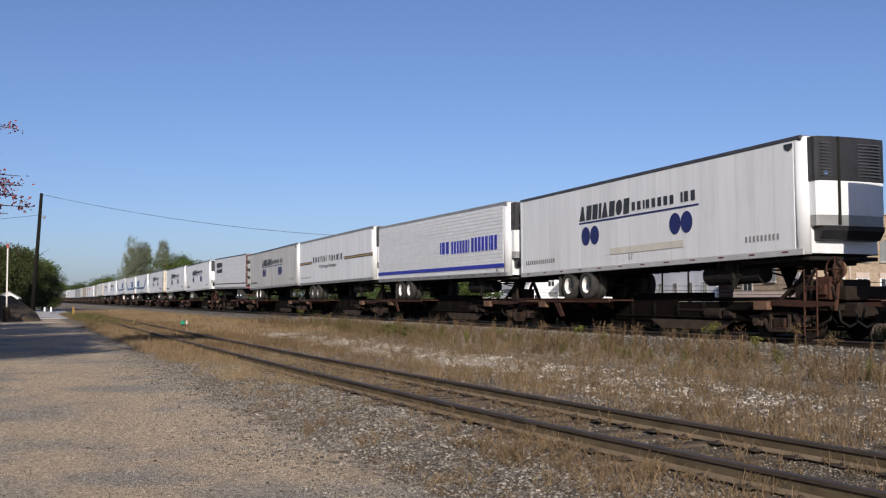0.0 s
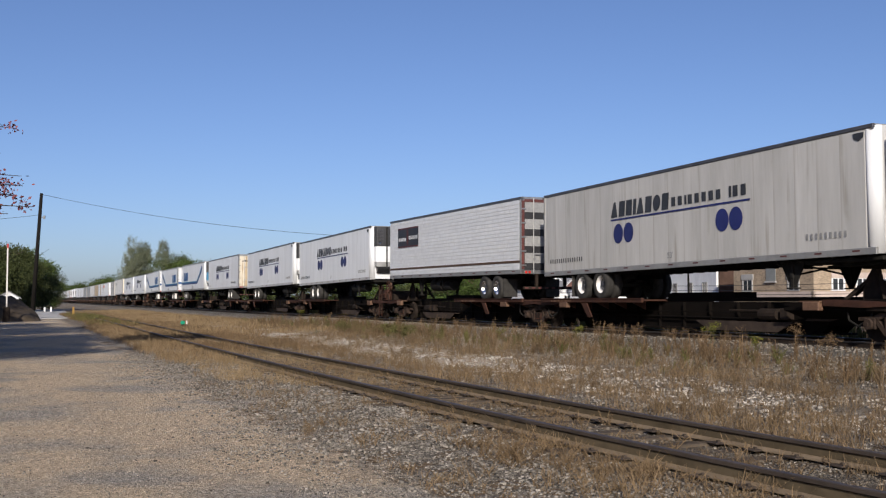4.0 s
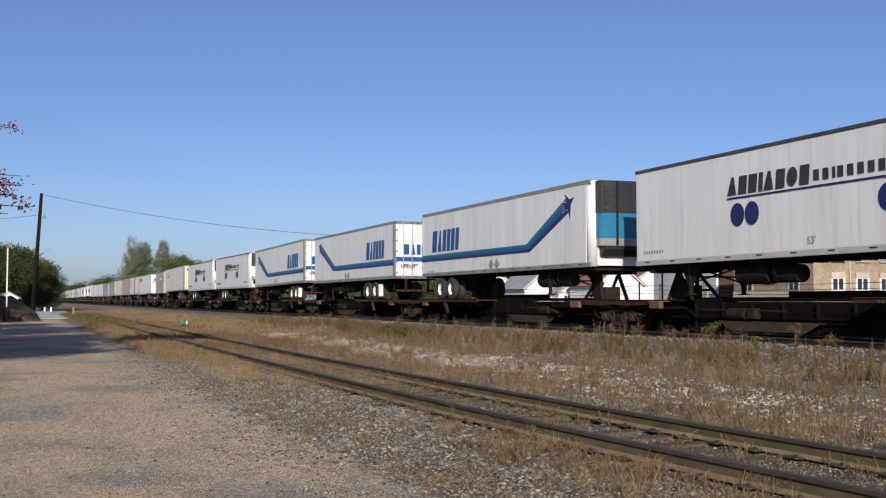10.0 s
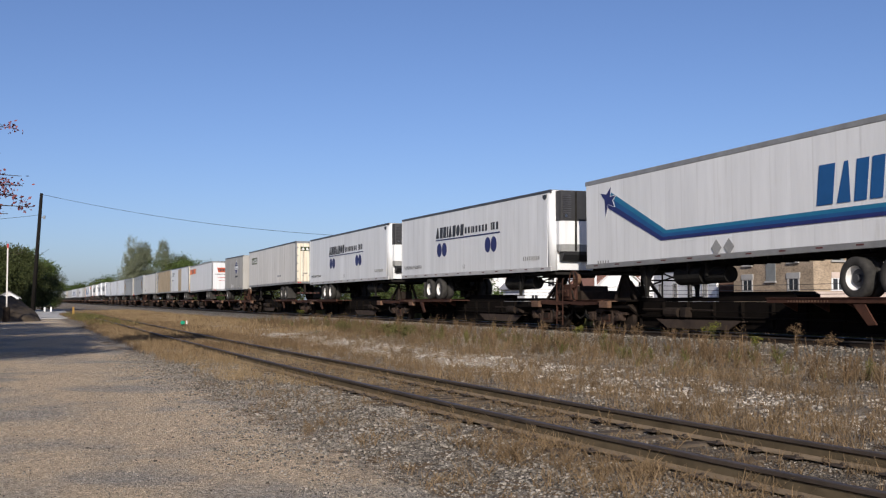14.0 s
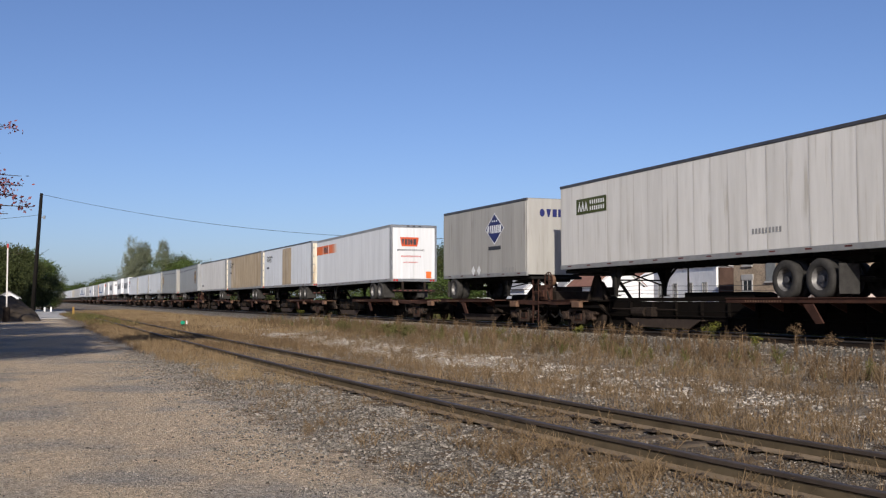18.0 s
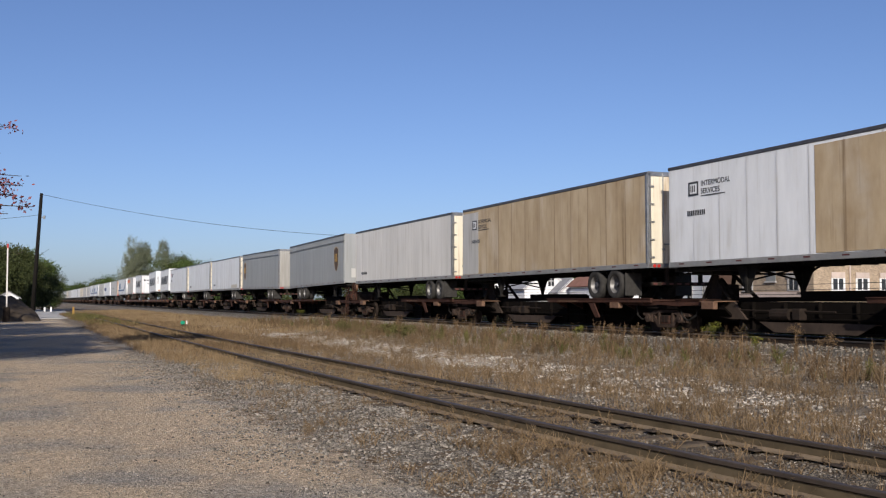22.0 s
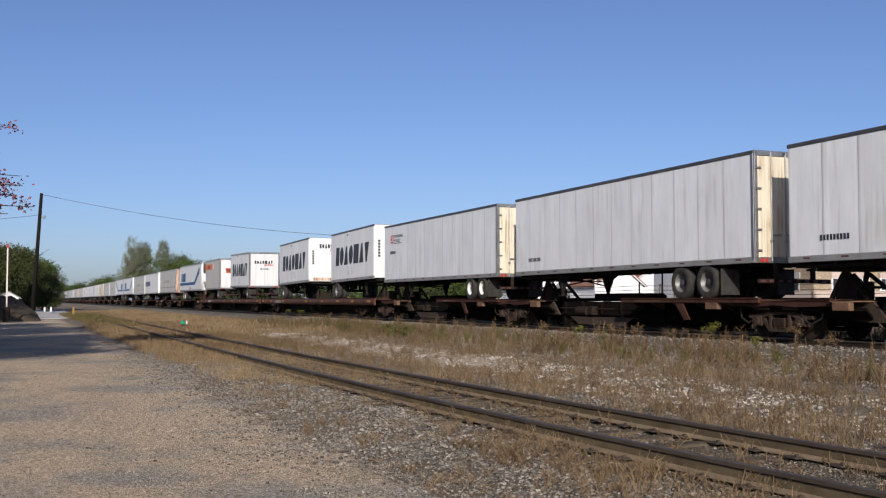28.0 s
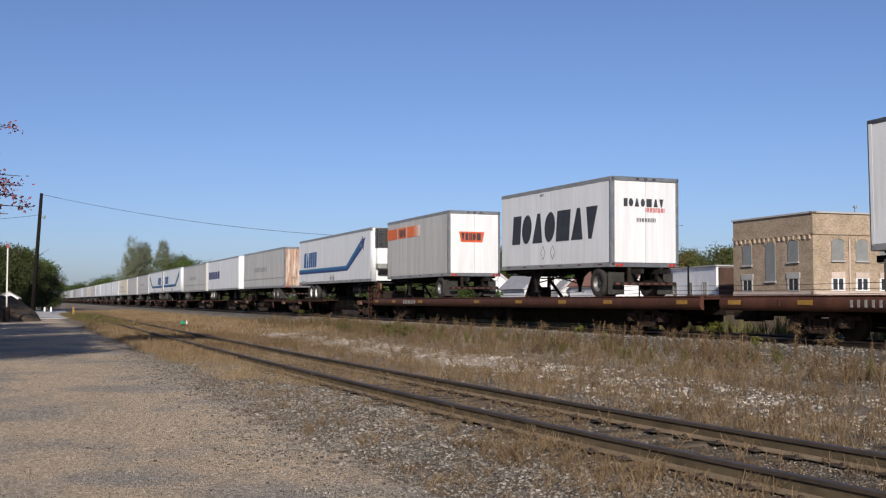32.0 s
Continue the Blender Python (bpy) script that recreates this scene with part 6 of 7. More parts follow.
# poplars and woods beyond the train
for x, y, h, w, s in ((-310.9, 29.7, 19.2, 10.5, 1), (-312.6, 33.4, 17.9, 9, 2), (-304.9, 37.2, 18.4, 8, 3)):
    tree(x, y, h, w, "leaf_grey", s, "tall grey-green poplar with thinning leaves", tall=True, count=6500, size=0.0125)
for x, y, h, w, m, s in ((-679.6, 26.0, 9.8, 22, 'leaf', 4),
                         (-635.4, 28.6, 10.2, 22, 'leaf_dark', 5),
                         (-591.3, 30.8, 10.6, 20, 'leaf', 6),
                         (-547.4, 32.8, 11.0, 20, 'leaf', 4),
                         (-503.4, 34.8, 11.6, 20, 'leaf_dark', 5),
                         (-459.8, 35.8, 11.7, 18, 'leaf', 6),
                         (-427.1, 36.6, 11.9, 18, 'leaf', 4),
                         (-394.0, 38.5, 12.6, 16, 'leaf_dark', 5),
                         (-350.8, 38.7, 12.1, 16, 'leaf', 6),
                         (-297.1, 37.7, 13.1, 13, 'leaf', 4),
                         (-291.0, 39.6, 13.8, 13, 'leaf_dark', 5),
                         (-284.8, 41.4, 13.4, 12, 'leaf', 6),
                         (-278.8, 43.2, 12.3, 12, 'leaf', 4),
                         (-272.9, 44.5, 11.4, 11, 'leaf_dark', 5),
                         (-266.8, 46.7, 9.7, 11, 'leaf', 6),
                         (-260.4, 49.0, 8.8, 11, 'leaf', 4)):
    tree(x, y, h, w, m, s, GREEN, count=3000)
# trees at the head of the lot, by the pole
for x, y, h, w, m, s in ((-151.6, -2.4, 9.7, 10, 'leaf_dark', 4),
                         (-157.5, -0.9, 9.4, 10, 'leaf_dark', 5),
                         (-163.4, 0.5, 10.0, 10, 'leaf', 6),
                         (-171.5, 1.8, 9.5, 9, 'leaf_dark', 4),
                         (-177.5, 3.2, 7.8, 7.5, 'leaf_dark', 5),
                         (-190.0, 4.4, 6.3, 6.5, 'leaf', 6),
                         (-207.9, 5.7, 4.9, 5.5, 'leaf_dark', 4),
                         (-149.9, -3.4, 9.3, 10, 'leaf_dark', 5),
                         (-162.2, -1.8, 7.8, 9, 'leaf', 6),
                         (-161.5, 0.2, 7.2, 9, 'leaf_dark', 4),
                         (-171.6, 2.0, 6.2, 8, 'leaf_dark', 5)):
    tree(x, y, h, w, m, s, "dense dark green tree beside the gravel lot", count=7500, size=0.0125, low=True)
# Out-of-view trees, added so their shade falls on lot and earth heap.
for x, y, h, w in ((-47, -11.5, 15, 10), (-61, -12.5, 10, 9), (-69, -9.5, 10, 9), (-76, -10, 12.5, 10), (-79, -7.2, 8.5, 8), (-92, -9.5, 11, 10), (-108, -9.5, 10, 9), (-40, -8.2, 13, 9.5), (-28, -7.8, 12, 9)):
    tree(x, y, h, w, "leaf_dark", 5, "dense dark green tree beside the gravel lot", count=7500, size=0.0125, low=True)
# on the rise behind the houses
for x, y, h, w, m, s in ((-329.0, 162.0, 21.1, 16.9, 'leaf', 4),
                         (-304.8, 154.6, 20.4, 15.0, 'leaf_dark', 5),
                         (-311.0, 162.9, 22.2, 20.2, 'leaf', 6),
                         (-320.9, 172.6, 20.1, 18.4, 'leaf_dark', 4),
                         (-225.1, 123.8, 15.0, 13.1, 'leaf', 5),
                         (-199.2, 112.8, 14.0, 14.0, 'leaf', 6),
                         (-197.2, 114.7, 13.0, 14.5, 'leaf_dark', 4),
                         (-222.1, 132.4, 14.9, 13.9, 'leaf', 5),
                         (-218.4, 134.2, 15.7, 12.8, 'leaf_dark', 6),
                         (-196.1, 124.0, 11.8, 11.5, 'leaf', 4),
                         (-205.3, 132.7, 13.1, 13.5, 'leaf', 5),
                         (-202.9, 133.9, 14.0, 12.4, 'leaf_dark', 6),
                         (-217.3, 146.9, 13.4, 13.7, 'leaf', 4),
                         (-218.5, 151.9, 14.1, 13.7, 'leaf_dark', 5),
                         (-216.8, 153.7, 14.6, 14.6, 'leaf_autumn', 6),
                         (-193.7, 140.5, 12.2, 14.3, 'leaf', 4),
                         (-188.4, 139.9, 13.1, 14.4, 'leaf_dark', 5),
                         (-208.4, 159.0, 15.2, 12.6, 'leaf', 6),
                         (-206.7, 160.5, 13.5, 14.5, 'leaf_dark', 4),
                         (-300.0, 116.0, 15.4, 17.0, 'leaf', 4),
                         (-300.0, 120.7, 18.9, 18.0, 'leaf_dark', 5),
                         (-300.0, 126.4, 20.1, 19.0, 'leaf', 6),
                         (-300.0, 132.1, 19.0, 17.0, 'leaf_dark', 4),
                         (-300.0, 137.3, 18.2, 18.0, 'leaf', 5),
                         (-300.0, 142.4, 17.8, 19.0, 'leaf_dark', 6)):
    tree(x, y, h, w, m, s, "leafy tree behind the houses", count=4200, low=True)
for x, y, h, w, m, s in ((-74.2, 30.1, 3.1, 4, 'leaf', 4), (-71.7, 30.7, 4.3, 5, 'leaf', 5), (-69.5, 30.8, 2.9, 4, 'leaf', 6), (-79.3, 30.7, 2.8, 5, 'leaf', 4), (-89.4, 32.4, 2.9, 6, 'leaf_dark', 5),
                         (-262, 33, 3.2, 8, 'leaf', 4), (-251, 35, 3.7, 11, 'leaf_dark', 5), (-240, 37, 4.2, 10, 'leaf_dark', 6),
                         (-229, 34, 4.7, 9, 'leaf', 4), (-218, 36, 3.2, 8, 'leaf_dark', 5), (-207, 33, 3.7, 11, 'leaf_dark', 6),
                         (-196, 35, 4.2, 10, 'leaf', 4), (-185, 37, 4.7, 9, 'leaf_dark', 5), (-174, 34, 3.2, 8, 'leaf_dark', 6),
                         (-163, 36, 3.7, 11, 'leaf', 4), (-152, 33, 4.2, 10, 'leaf_dark', 5), (-141, 35, 4.7, 9, 'leaf_dark', 6),
                         (-130, 37, 3.2, 8, 'leaf', 4), (-119, 34, 3.7, 11, 'leaf_dark', 5), (-108, 36, 4.2, 10, 'leaf_dark', 6),
                         (-97, 33, 4.7, 9, 'leaf', 4), (-86, 35, 3.2, 8, 'leaf_dark', 5)):
    tree(x, y, h, w, m, s, "low green bush behind the track", category="bush", name="bush", low=True)


def shade_tree(x, y, h, spread, seed, reach):
    root = thing("maple_tree", (x, y, 0), "broad tree with dark red autumn leaves over the lot", "tree")
    part("trunk", limbs(h, 0.32, seed, spread, 0.3, 13).mesh("trunk", "bark"), root)
    r = random.Random(seed)
    blobs = []
    for i in range(30):
        t, o = r.uniform(0, 6.28), spread * r.uniform(0.15, 0.95)
        blobs.append((math.cos(t) * o, math.sin(t) * o, h * r.uniform(0.38, 0.95), r.uniform(1.0, 1.9), r.uniform(0.7, 1.2)))
    part("crown", leaf_cloud("crown", blobs, 42000, 0.16, "leaf_red", seed), root)
    g = Geo()
    tips = []
    for k, (px, py, pz) in enumerate(reach):
        a = Vector((spread * 0.4 * (px - x) / 8, (py - y) * 0.35, pz - 1.0))
        b = Vector((px - x, py - y, pz))
        m = (a + b) / 2 + Vector((0, 0, 0.4))
        g.rod(a, m, 0.05, 5, 0.03)
        g.rod(m, b, 0.03, 5, 0.008)
        for j in range(10):
            u = r.uniform(0.1, 1.0)
            p = m.lerp(b, u)
            o = p + Vector((r.uniform(-0.3, 0.3), r.uniform(-0.22, 0.1), r.uniform(-0.08, 0.1)))
            g.rod(p, o, 0.008, 4, 0.004)
            tips.append((o.x, o.y, o.z, 0.12, 0.09))
    part("branch", g.mesh("branch", "bark"), root, label="thin outer branches")
    part("branch_leaves", leaf_cloud("branch_leaves", tips, 1500, 0.05, "leaf_red", seed + 1), root)
    return root


shade_tree(-20.5, -10.2, 11.0, 6.8, 11, [(-26.6, -0.15, 5.6), (-26.6, -0.5, 5.0), (-26.6, -0.03, 4.48), (-26.6, 0.0, 4.25), (-26.6, -0.12, 4.03), (-26.6, 0.23, 3.76), (-26.6, -0.31, 3.58)])
# Two more unseen trees, added for the shade on the lot.
tree(-36.6, -10.8, 10, 9, "leaf_dark", 9, "green tree shading the lot", count=8500)
tree(-16, -17.5, 15, 13, "leaf_dark", 10, "green tree shading the lot", count=8500)


# ---- pole, wires, small things by the lot ----
def utility_pole(x, y, h, lean):
    root = thing("utility_pole", (x, y, ground_z(x, y)), "dark leaning wooden utility pole", "pole")
    g = Geo()
    top = Vector((lean[0], lean[1], h))
    g.rod((0, 0, -0.2), top, 0.26, 12, 0.18)
    part("pole", g.mesh("pole", "wood_pole", True), root)
    m = top * 0.8
    part("insulator", Geo().rod(m, m + Vector((0.2, 0.5, 0)), 0.05, 8).rod(m + Vector((0.2, 0.5, -0.2)), m + Vector((0.2, 0.5, 0.2)), 0.12, 8).mesh("insulator", "steel"), root, label="grey bracket and insulator")
    return root


utility_pole(-129.3, 1.3, 13.9, (-0.3, 0.75))


def wire(a, b, sag, name="overhead_wire"):
    a, b = Vector(a), Vector(b)
    k, n = 24, 5
    side = (b - a).cross(Vector((0, 0, 1))).normalized()
    verts, faces = [], []
    for i in range(k + 1):
        p = a.lerp(b, i / k) - Vector((0, 0, sag * 4 * (i / k) * (1 - i / k)))
        for j in range(n):
            t = 2 * math.pi * j / n
            verts.append(p + side * 0.022 * math.cos(t) + Vector((0, 0, 0.022 * math.sin(t))))
    for i in range(k):
        for j in range(n):
            faces.append((i * n + j, i * n + (j + 1) % n, (i + 1) * n + (j + 1) % n, (i + 1) * n + j))
    g = Geo().add(verts, faces)
    ob = new(name, g.mesh(name, "black"))
    return tagged(ob, "thin dark overhead wire sagging between poles", "wire", "overhead wires")


wire((-129.6, 2.05, 13.8), (-95, 66, 9.6), 3.0)
wire((-129.5, 1.9, 11.4), (-150, -30, 10.5), 0.6)


for z in (2.95, 2.55, 2.2):
    wire((-118, 54.6, z), (-86, 54.6, z), 0.15)
    wire((-86, 54.6, z), (-44, 54.6, z), 0.2)
for x in (-118, -86, -44):
    post = thing("wire_post", (x, 54.7, 0), "dark wooden post that carries low wires before the mill", "post", "posts before the mill")
    part("post", Geo().rod((0, 0, -0.2), (0, 0, 3.3), 0.09, 8, 0.075).mesh("post", "wood_pole"), post)


# ---- buildings beyond the track ----
def arched(w, h, n=8):
    r = w / 2
    rise = 0.18 * w
    pts = [(-r, 0), (r, 0)]
    for i in range(n + 1):
        t = -1 + 2 * i / n
        pts.append((-t * r, h - rise * t * t))
    return pts


def window(parent, face, u, z, w, h, kind="pane"):
    """A window on a wall: face gives the wall's start, its way along, and its outward normal."""
    o, way, nrm = face
    p = o + way * u
    turn = (0, 0, math.atan2(way.y, way.x))
    lab = {"board": "boarded arched window", "pane": "white-framed sash window", "plain": "small dark window"}[kind]

    def mk_frame(g):
        for a, b, c, d in ((-w / 2 - 0.08, -w / 2, 0, h), (w / 2, w / 2 + 0.08, 0, h), (-w / 2 - 0.08, w / 2 + 0.08, h, h + 0.09), (-w / 2 - 0.12, w / 2 + 0.12, -0.09, 0)):
            g.soft(a, b, -0.06, 0.05, c, d, 0.008)
        k = 0.06 if w > 1.1 else 0.03
        g.soft(-k, k, -0.03, 0.03, 0, h, 0.005)
        if h > 1:
            g.soft(-w / 2, w / 2, -0.03, 0.03, h * 0.5 - k, h * 0.5 + k, 0.005)
        if w > 1.1:
            g.soft(-w / 2, -w / 2 + 0.09, -0.03, 0.03, 0, h, 0.005)
            g.soft(w / 2 - 0.09, w / 2, -0.03, 0.03, 0, h, 0.005)
        return g
    if kind == "board":
        wn = part("window", shared(("bw", w, h), lambda g: g.prism(arched(w, h), 1, -0.02, 0.03), "window", "board"), parent, p + Vector((0, 0, z)) + nrm * 0.03, lab, turn)
        part("window_sill", shared(("bsill", w), lambda g: g.soft(-w / 2 - 0.1, w / 2 + 0.1, -0.14, 0.05, -0.14, 0, 0.01), "window_sill", "concrete"), wn)

        def arch(g):
            n = 9
            for i in range(n):
                t0, t1 = -1.1 + 2.2 * i / n, -1.1 + 2.2 * (i + 0.86) / n
                pts = [(t * w / 2, h - 0.18 * w * t * t + k) for t, k in ((t0, 0.02), (t1, 0.02), (t1, 0.3), (t0, 0.3))]
                g.prism(pts, 1, -0.06, 0.02)
            return g
        part("window_arch", shared(("arch", w, h), arch, "window_arch", "brick"), wn, label="soldier brick arch")["kind"] = "stuff"
    else:
        wn = part("window", shared(("pane", w, h), lambda g: g.box(-w / 2, w / 2, -0.01, 0.01, 0, h), "window", "glass"), parent, p + Vector((0, 0, z)) + nrm * 0.03, lab, turn)
        part("window_frame", shared(("frame", w, h), mk_frame, "window_frame", "siding_white" if kind == "pane" else "concrete"), wn, label="white painted frame")
    return wn


def brick_building():
    root = thing("brick_building", (0, 0, 0), "two-storey buff brick mill building with boarded arched windows", "building")
    c = Vector((-67.5, 59.3, 0))
    a = Vector((-1, 0.04, 0)).normalized()      # along the face that looks to the track
    b = Vector((0.04, 1, 0)).normalized()       # along the face that looks the way the train goes
    La, Lb, H = 10.8, 26.0, 8.65

    def quad(g, p, u, n, w, z0, z1, t):
        v = [p, p + u * w, p + u * w + n * t, p + n * t]
        return g.add([(q.x, q.y, z0) for q in v] + [(q.x, q.y, z1) for q in v], [(0, 1, 2, 3), (4, 5, 6, 7), (0, 1, 5, 4), (1, 2, 6, 5), (2, 3, 7, 6), (3, 0, 4, 7)])
    part("wall", quad(Geo(), c, a, b, La, -0.3, H, Lb).mesh("wall", "brick"), root, label="weathered buff brick walls")
    na, nb = -b, -a
    part("cornice", quad(quad(Geo(), c - b * 0.14 - a * 0.14, a, b, La + 0.2, H - 0.02, H + 0.12, 0.4), c - a * 0.14 - b * 0.14, b, a, Lb, H - 0.02, H + 0.12, 0.4).mesh("cornice", "concrete"), root, label="grey stone coping")
    part("brick_band", quad(quad(Geo(), c - b * 0.1 - a * 0.1, a, b, La + 0.1, H - 1.75, H - 1.5, 0.3), c - a * 0.1 - b * 0.1, b, a, Lb, H - 1.75, H - 1.5, 0.3).mesh("brick_band", "brick"), root)
    part("stone_base", quad(quad(Geo(), c - b * 0.09 - a * 0.09, a, b, La + 0.1, 1.75, 2.28, 0.3), c - a * 0.09 - b * 0.09, b, a, Lb, 1.75, 2.28, 0.3).mesh("stone_base", "pink_board"), root, label="pale painted band under the windows")
    cor = shared("corbel", lambda g: g.soft(-0.11, 0.11, -0.12, 0.05, -0.36, 0, 0.02), "corbel", "brick")
    for i in range(16):
        part("corbel", cor, root, c + a * (0.35 + i * 0.66) + na * 0.02 + Vector((0, 0, H - 1.75)), turn=(0, 0, math.atan2(-a.y, -a.x)))
    fa, fb = (c, a, na), (c, b, nb)
    for u, hh, z in ((2.45, 1.85, 4.75), (5.45, 3.3, 3.2), (8.7, 1.85, 4.65)):
        window(root, (c, -a, na), -u, z, 1.3, hh, "board")
    for u in (2.45, 8.7):
        window(root, (c, -a, na), -u, 2.42, 1.3, 0.9, "plain")
        part("lintel", Geo().soft(-0.85, 0.85, -0.06, 0.05, 0, 0.5, 0.02).mesh("lintel", "concrete"), root, c + a * u + na * 0.05 + Vector((0, 0, 3.35)), "pale concrete lintel", (0, 0, math.atan2(-a.y, -a.x)))
    for u in (2.4, 4.85, 7.3, 9.75, 12.2, 14.65, 17.1):
        window(root, fb, u, 4.8, 1.2, 1.75, "board")
        window(root, fb, u, 2.42, 1.2, 0.9, "pane")
        part("lintel", Geo().soft(-0.68, 0.68, -0.06, 0.05, 0, 0.48, 0.02).mesh("lintel", "pink_board"), root, c + b * u + nb * 0.05 + Vector((0, 0, 3.36)), "pinkish painted panel over the window", (0, 0, math.atan2(b.y, b.x)))
    part("drain_pipe", Geo().rod(c + b * 3.55 + nb * 0.1 + Vector((0, 0, 0)), c + b * 3.55 + nb * 0.1 + Vector((0, 0, 6.6)), 0.07, 8).mesh("drain_pipe", "pink_board"), root, label="pinkish drain pipe")
    part("roof_vent", Geo().rod(c + b * 6 + a * 2 + Vector((0, 0, H)), c + b * 6 + a * 2 + Vector((0, 0, H + 0.8)), 0.06, 8).rod(c + b * 6 + a * 2 + Vector((0, 0, H + 0.7)), c + b * 6 + a * 2 + Vector((0, 0, H + 0.9)), 0.14, 8).mesh("roof_vent", "steel"), root)
    return root


brick_building()


def house(x, y, w, dep, wall, ridge, turn, roof, label, wins=(), porch=False):
    """A gabled house; its gable looks along local -y, then the whole is turned."""
    root = thing("house", (x, y, 0), label, "house", "houses beyond the track")
    root.rotation_euler = (0, 0, radians(turn))
    g = Geo().prism([(-w / 2, -0.3), (w / 2, -0.3), (w / 2, wall), (0, ridge), (-w / 2, wall)], 1, 0, dep)
    part("wall", g.mesh("wall", "siding_white"), root, label="white clapboard walls")
    board = shared(("clap", w), lambda g: g.prism([(0, 0), (-0.022, 0), (0, 0.19)], 0, -w / 2, w / 2), "clapboard", "siding_white")
    for i in range(int(wall / 0.2)):
        part("clapboard", board, root, (0, 0, i * 0.2))
    sl = math.atan2(ridge - wall, w / 2)
    ln = math.hypot(ridge - wall, w / 2) + 0.45
    for s in (-1, 1):
        rf = part("roof", Geo().soft(0, ln, -0.4, dep + 0.4, 0, 0.12, 0.02).mesh("roof", roof), root, (0, 0, ridge + 0.02), "shingled roof slope", (0, sl, 0) if s > 0 else (0, math.pi - sl, 0))
        if s < 0:
            rf.location.z += 0.12
    part("fascia", Geo().bar((-w / 2 - 0.25, -0.36, wall - 0.2), (0, -0.36, ridge), 0.05, 0.2).bar((w / 2 + 0.25, -0.36, wall - 0.2), (0, -0.36, ridge), 0.05, 0.2).mesh("fascia", "siding_white"), root, label="white gable boards")
    for u, z, ww, hh in wins:
        window(root, (Vector((0, 0, 0)), Vector((1, 0, 0)), Vector((0, -1, 0))), u, z, ww, hh, "pane")
    return root


house(-116.0, 60.4, 5.8, 9.0, 3.1, 5.7, 84, "roof_grey", "small white clapboard house with a grey roof", ((0.6, 3.3, 0.8, 1.3), (-1.6, 0.9, 0.8, 1.3), (1.6, 0.9, 0.8, 1.3)))
house(-104.0, 63.5, 5.9, 7.5, 3.35, 5.85, 84, "roof_red", "white house with a red-brown shingle roof", ((-1.6, 1.2, 1.0, 0.5),))
house(-136.5, 63.2, 6.4, 9.0, 3.2, 5.6, 84, "roof_red", "white house with a red-brown roof and a porch", ((0, 1.2, 0.9, 1.3),))
house(-113.1, 62.3, 3.4, 4.0, 2.6, 4.2, 84, "roof_grey", "low white house wing with a grey roof", ((-0.6, 1.0, 0.7, 1.1),))
house(-115.5, 75.0, 7.5, 9.0, 3.2, 5.6, 84, "roof_red", "low house with a red-brown roof", ())


def white_post(x, y, h):
    root = thing("vent_pipe", (x, y, 0), "thin white standing pipe beside the houses", "pipe")
    part("pipe", Geo().rod((0, 0, -0.2), (0, 0, h), 0.13, 10).mesh("pipe", "siding_white", True), root)
    part("cap", Geo().rod((0, 0, h), (0, 0, h + 0.12), 0.18, 10).mesh("cap", "concrete"), root)


white_post(-98.0, 56.9, 5.9)


def long_shed():
    n = 18.2
    root = thing("white_shed", (-89.7, 66.3, 0), "long white panelled industrial shed beside the mill", "shed")
    root.rotation_euler = (0, 0, radians(-12.9))
    h = 5.05
    part("wall", Geo().box(-n, 0, 0, 9, -0.3, h).mesh("wall", "siding_white"), root, label="white sheet walls")
    part("side_wall", Geo().box(0.004, 0.3, 0.2, 9, -0.3, h - 0.1).mesh("side_wall", "dark_wall"), root, label="dark brown end wall")
    k = 16
    sheet = shared("shedsheet", lambda g: g.soft(0.01, n / k - 0.01, -0.02, 0.0, 0, h, 0.006), "wall_sheet", "siding_white")
    for i in range(k):
        part("wall_sheet", sheet, root, (-n + i * n / k, 0, 0))
    part("roof", Geo().soft(-n - 0.2, 0.2, -0.2, 9.2, h, h + 0.15, 0.03).mesh("roof", "concrete"), root, label="flat pale roof edge")
    for u in (0.13, 0.38, 0.62, 0.84):
        window(root, (Vector((0, 0, 0)), Vector((1, 0, 0)), Vector((0, -1, 0))), -n + u * n, 1.2, 1.1, 2.2, "plain")
    for u in (0.5, 0.9):
        pole = thing("wire_post", (0, 0, 0), "thin dark post with wires before the white shed", "post", "posts before the shed")
        q = Vector((-89.7, 66.3, 0)) + Vector((math.cos(radians(-12.9)), math.sin(radians(-12.9)), 0)) * (-n + u * n) + Vector((2.0, -4.0, 0))
        pole.location = q
        part("post", Geo().rod((0, 0, -0.2), (0, 0, 5.0), 0.1, 8).mesh("post", "wood_pole"), pole)


long_shed()


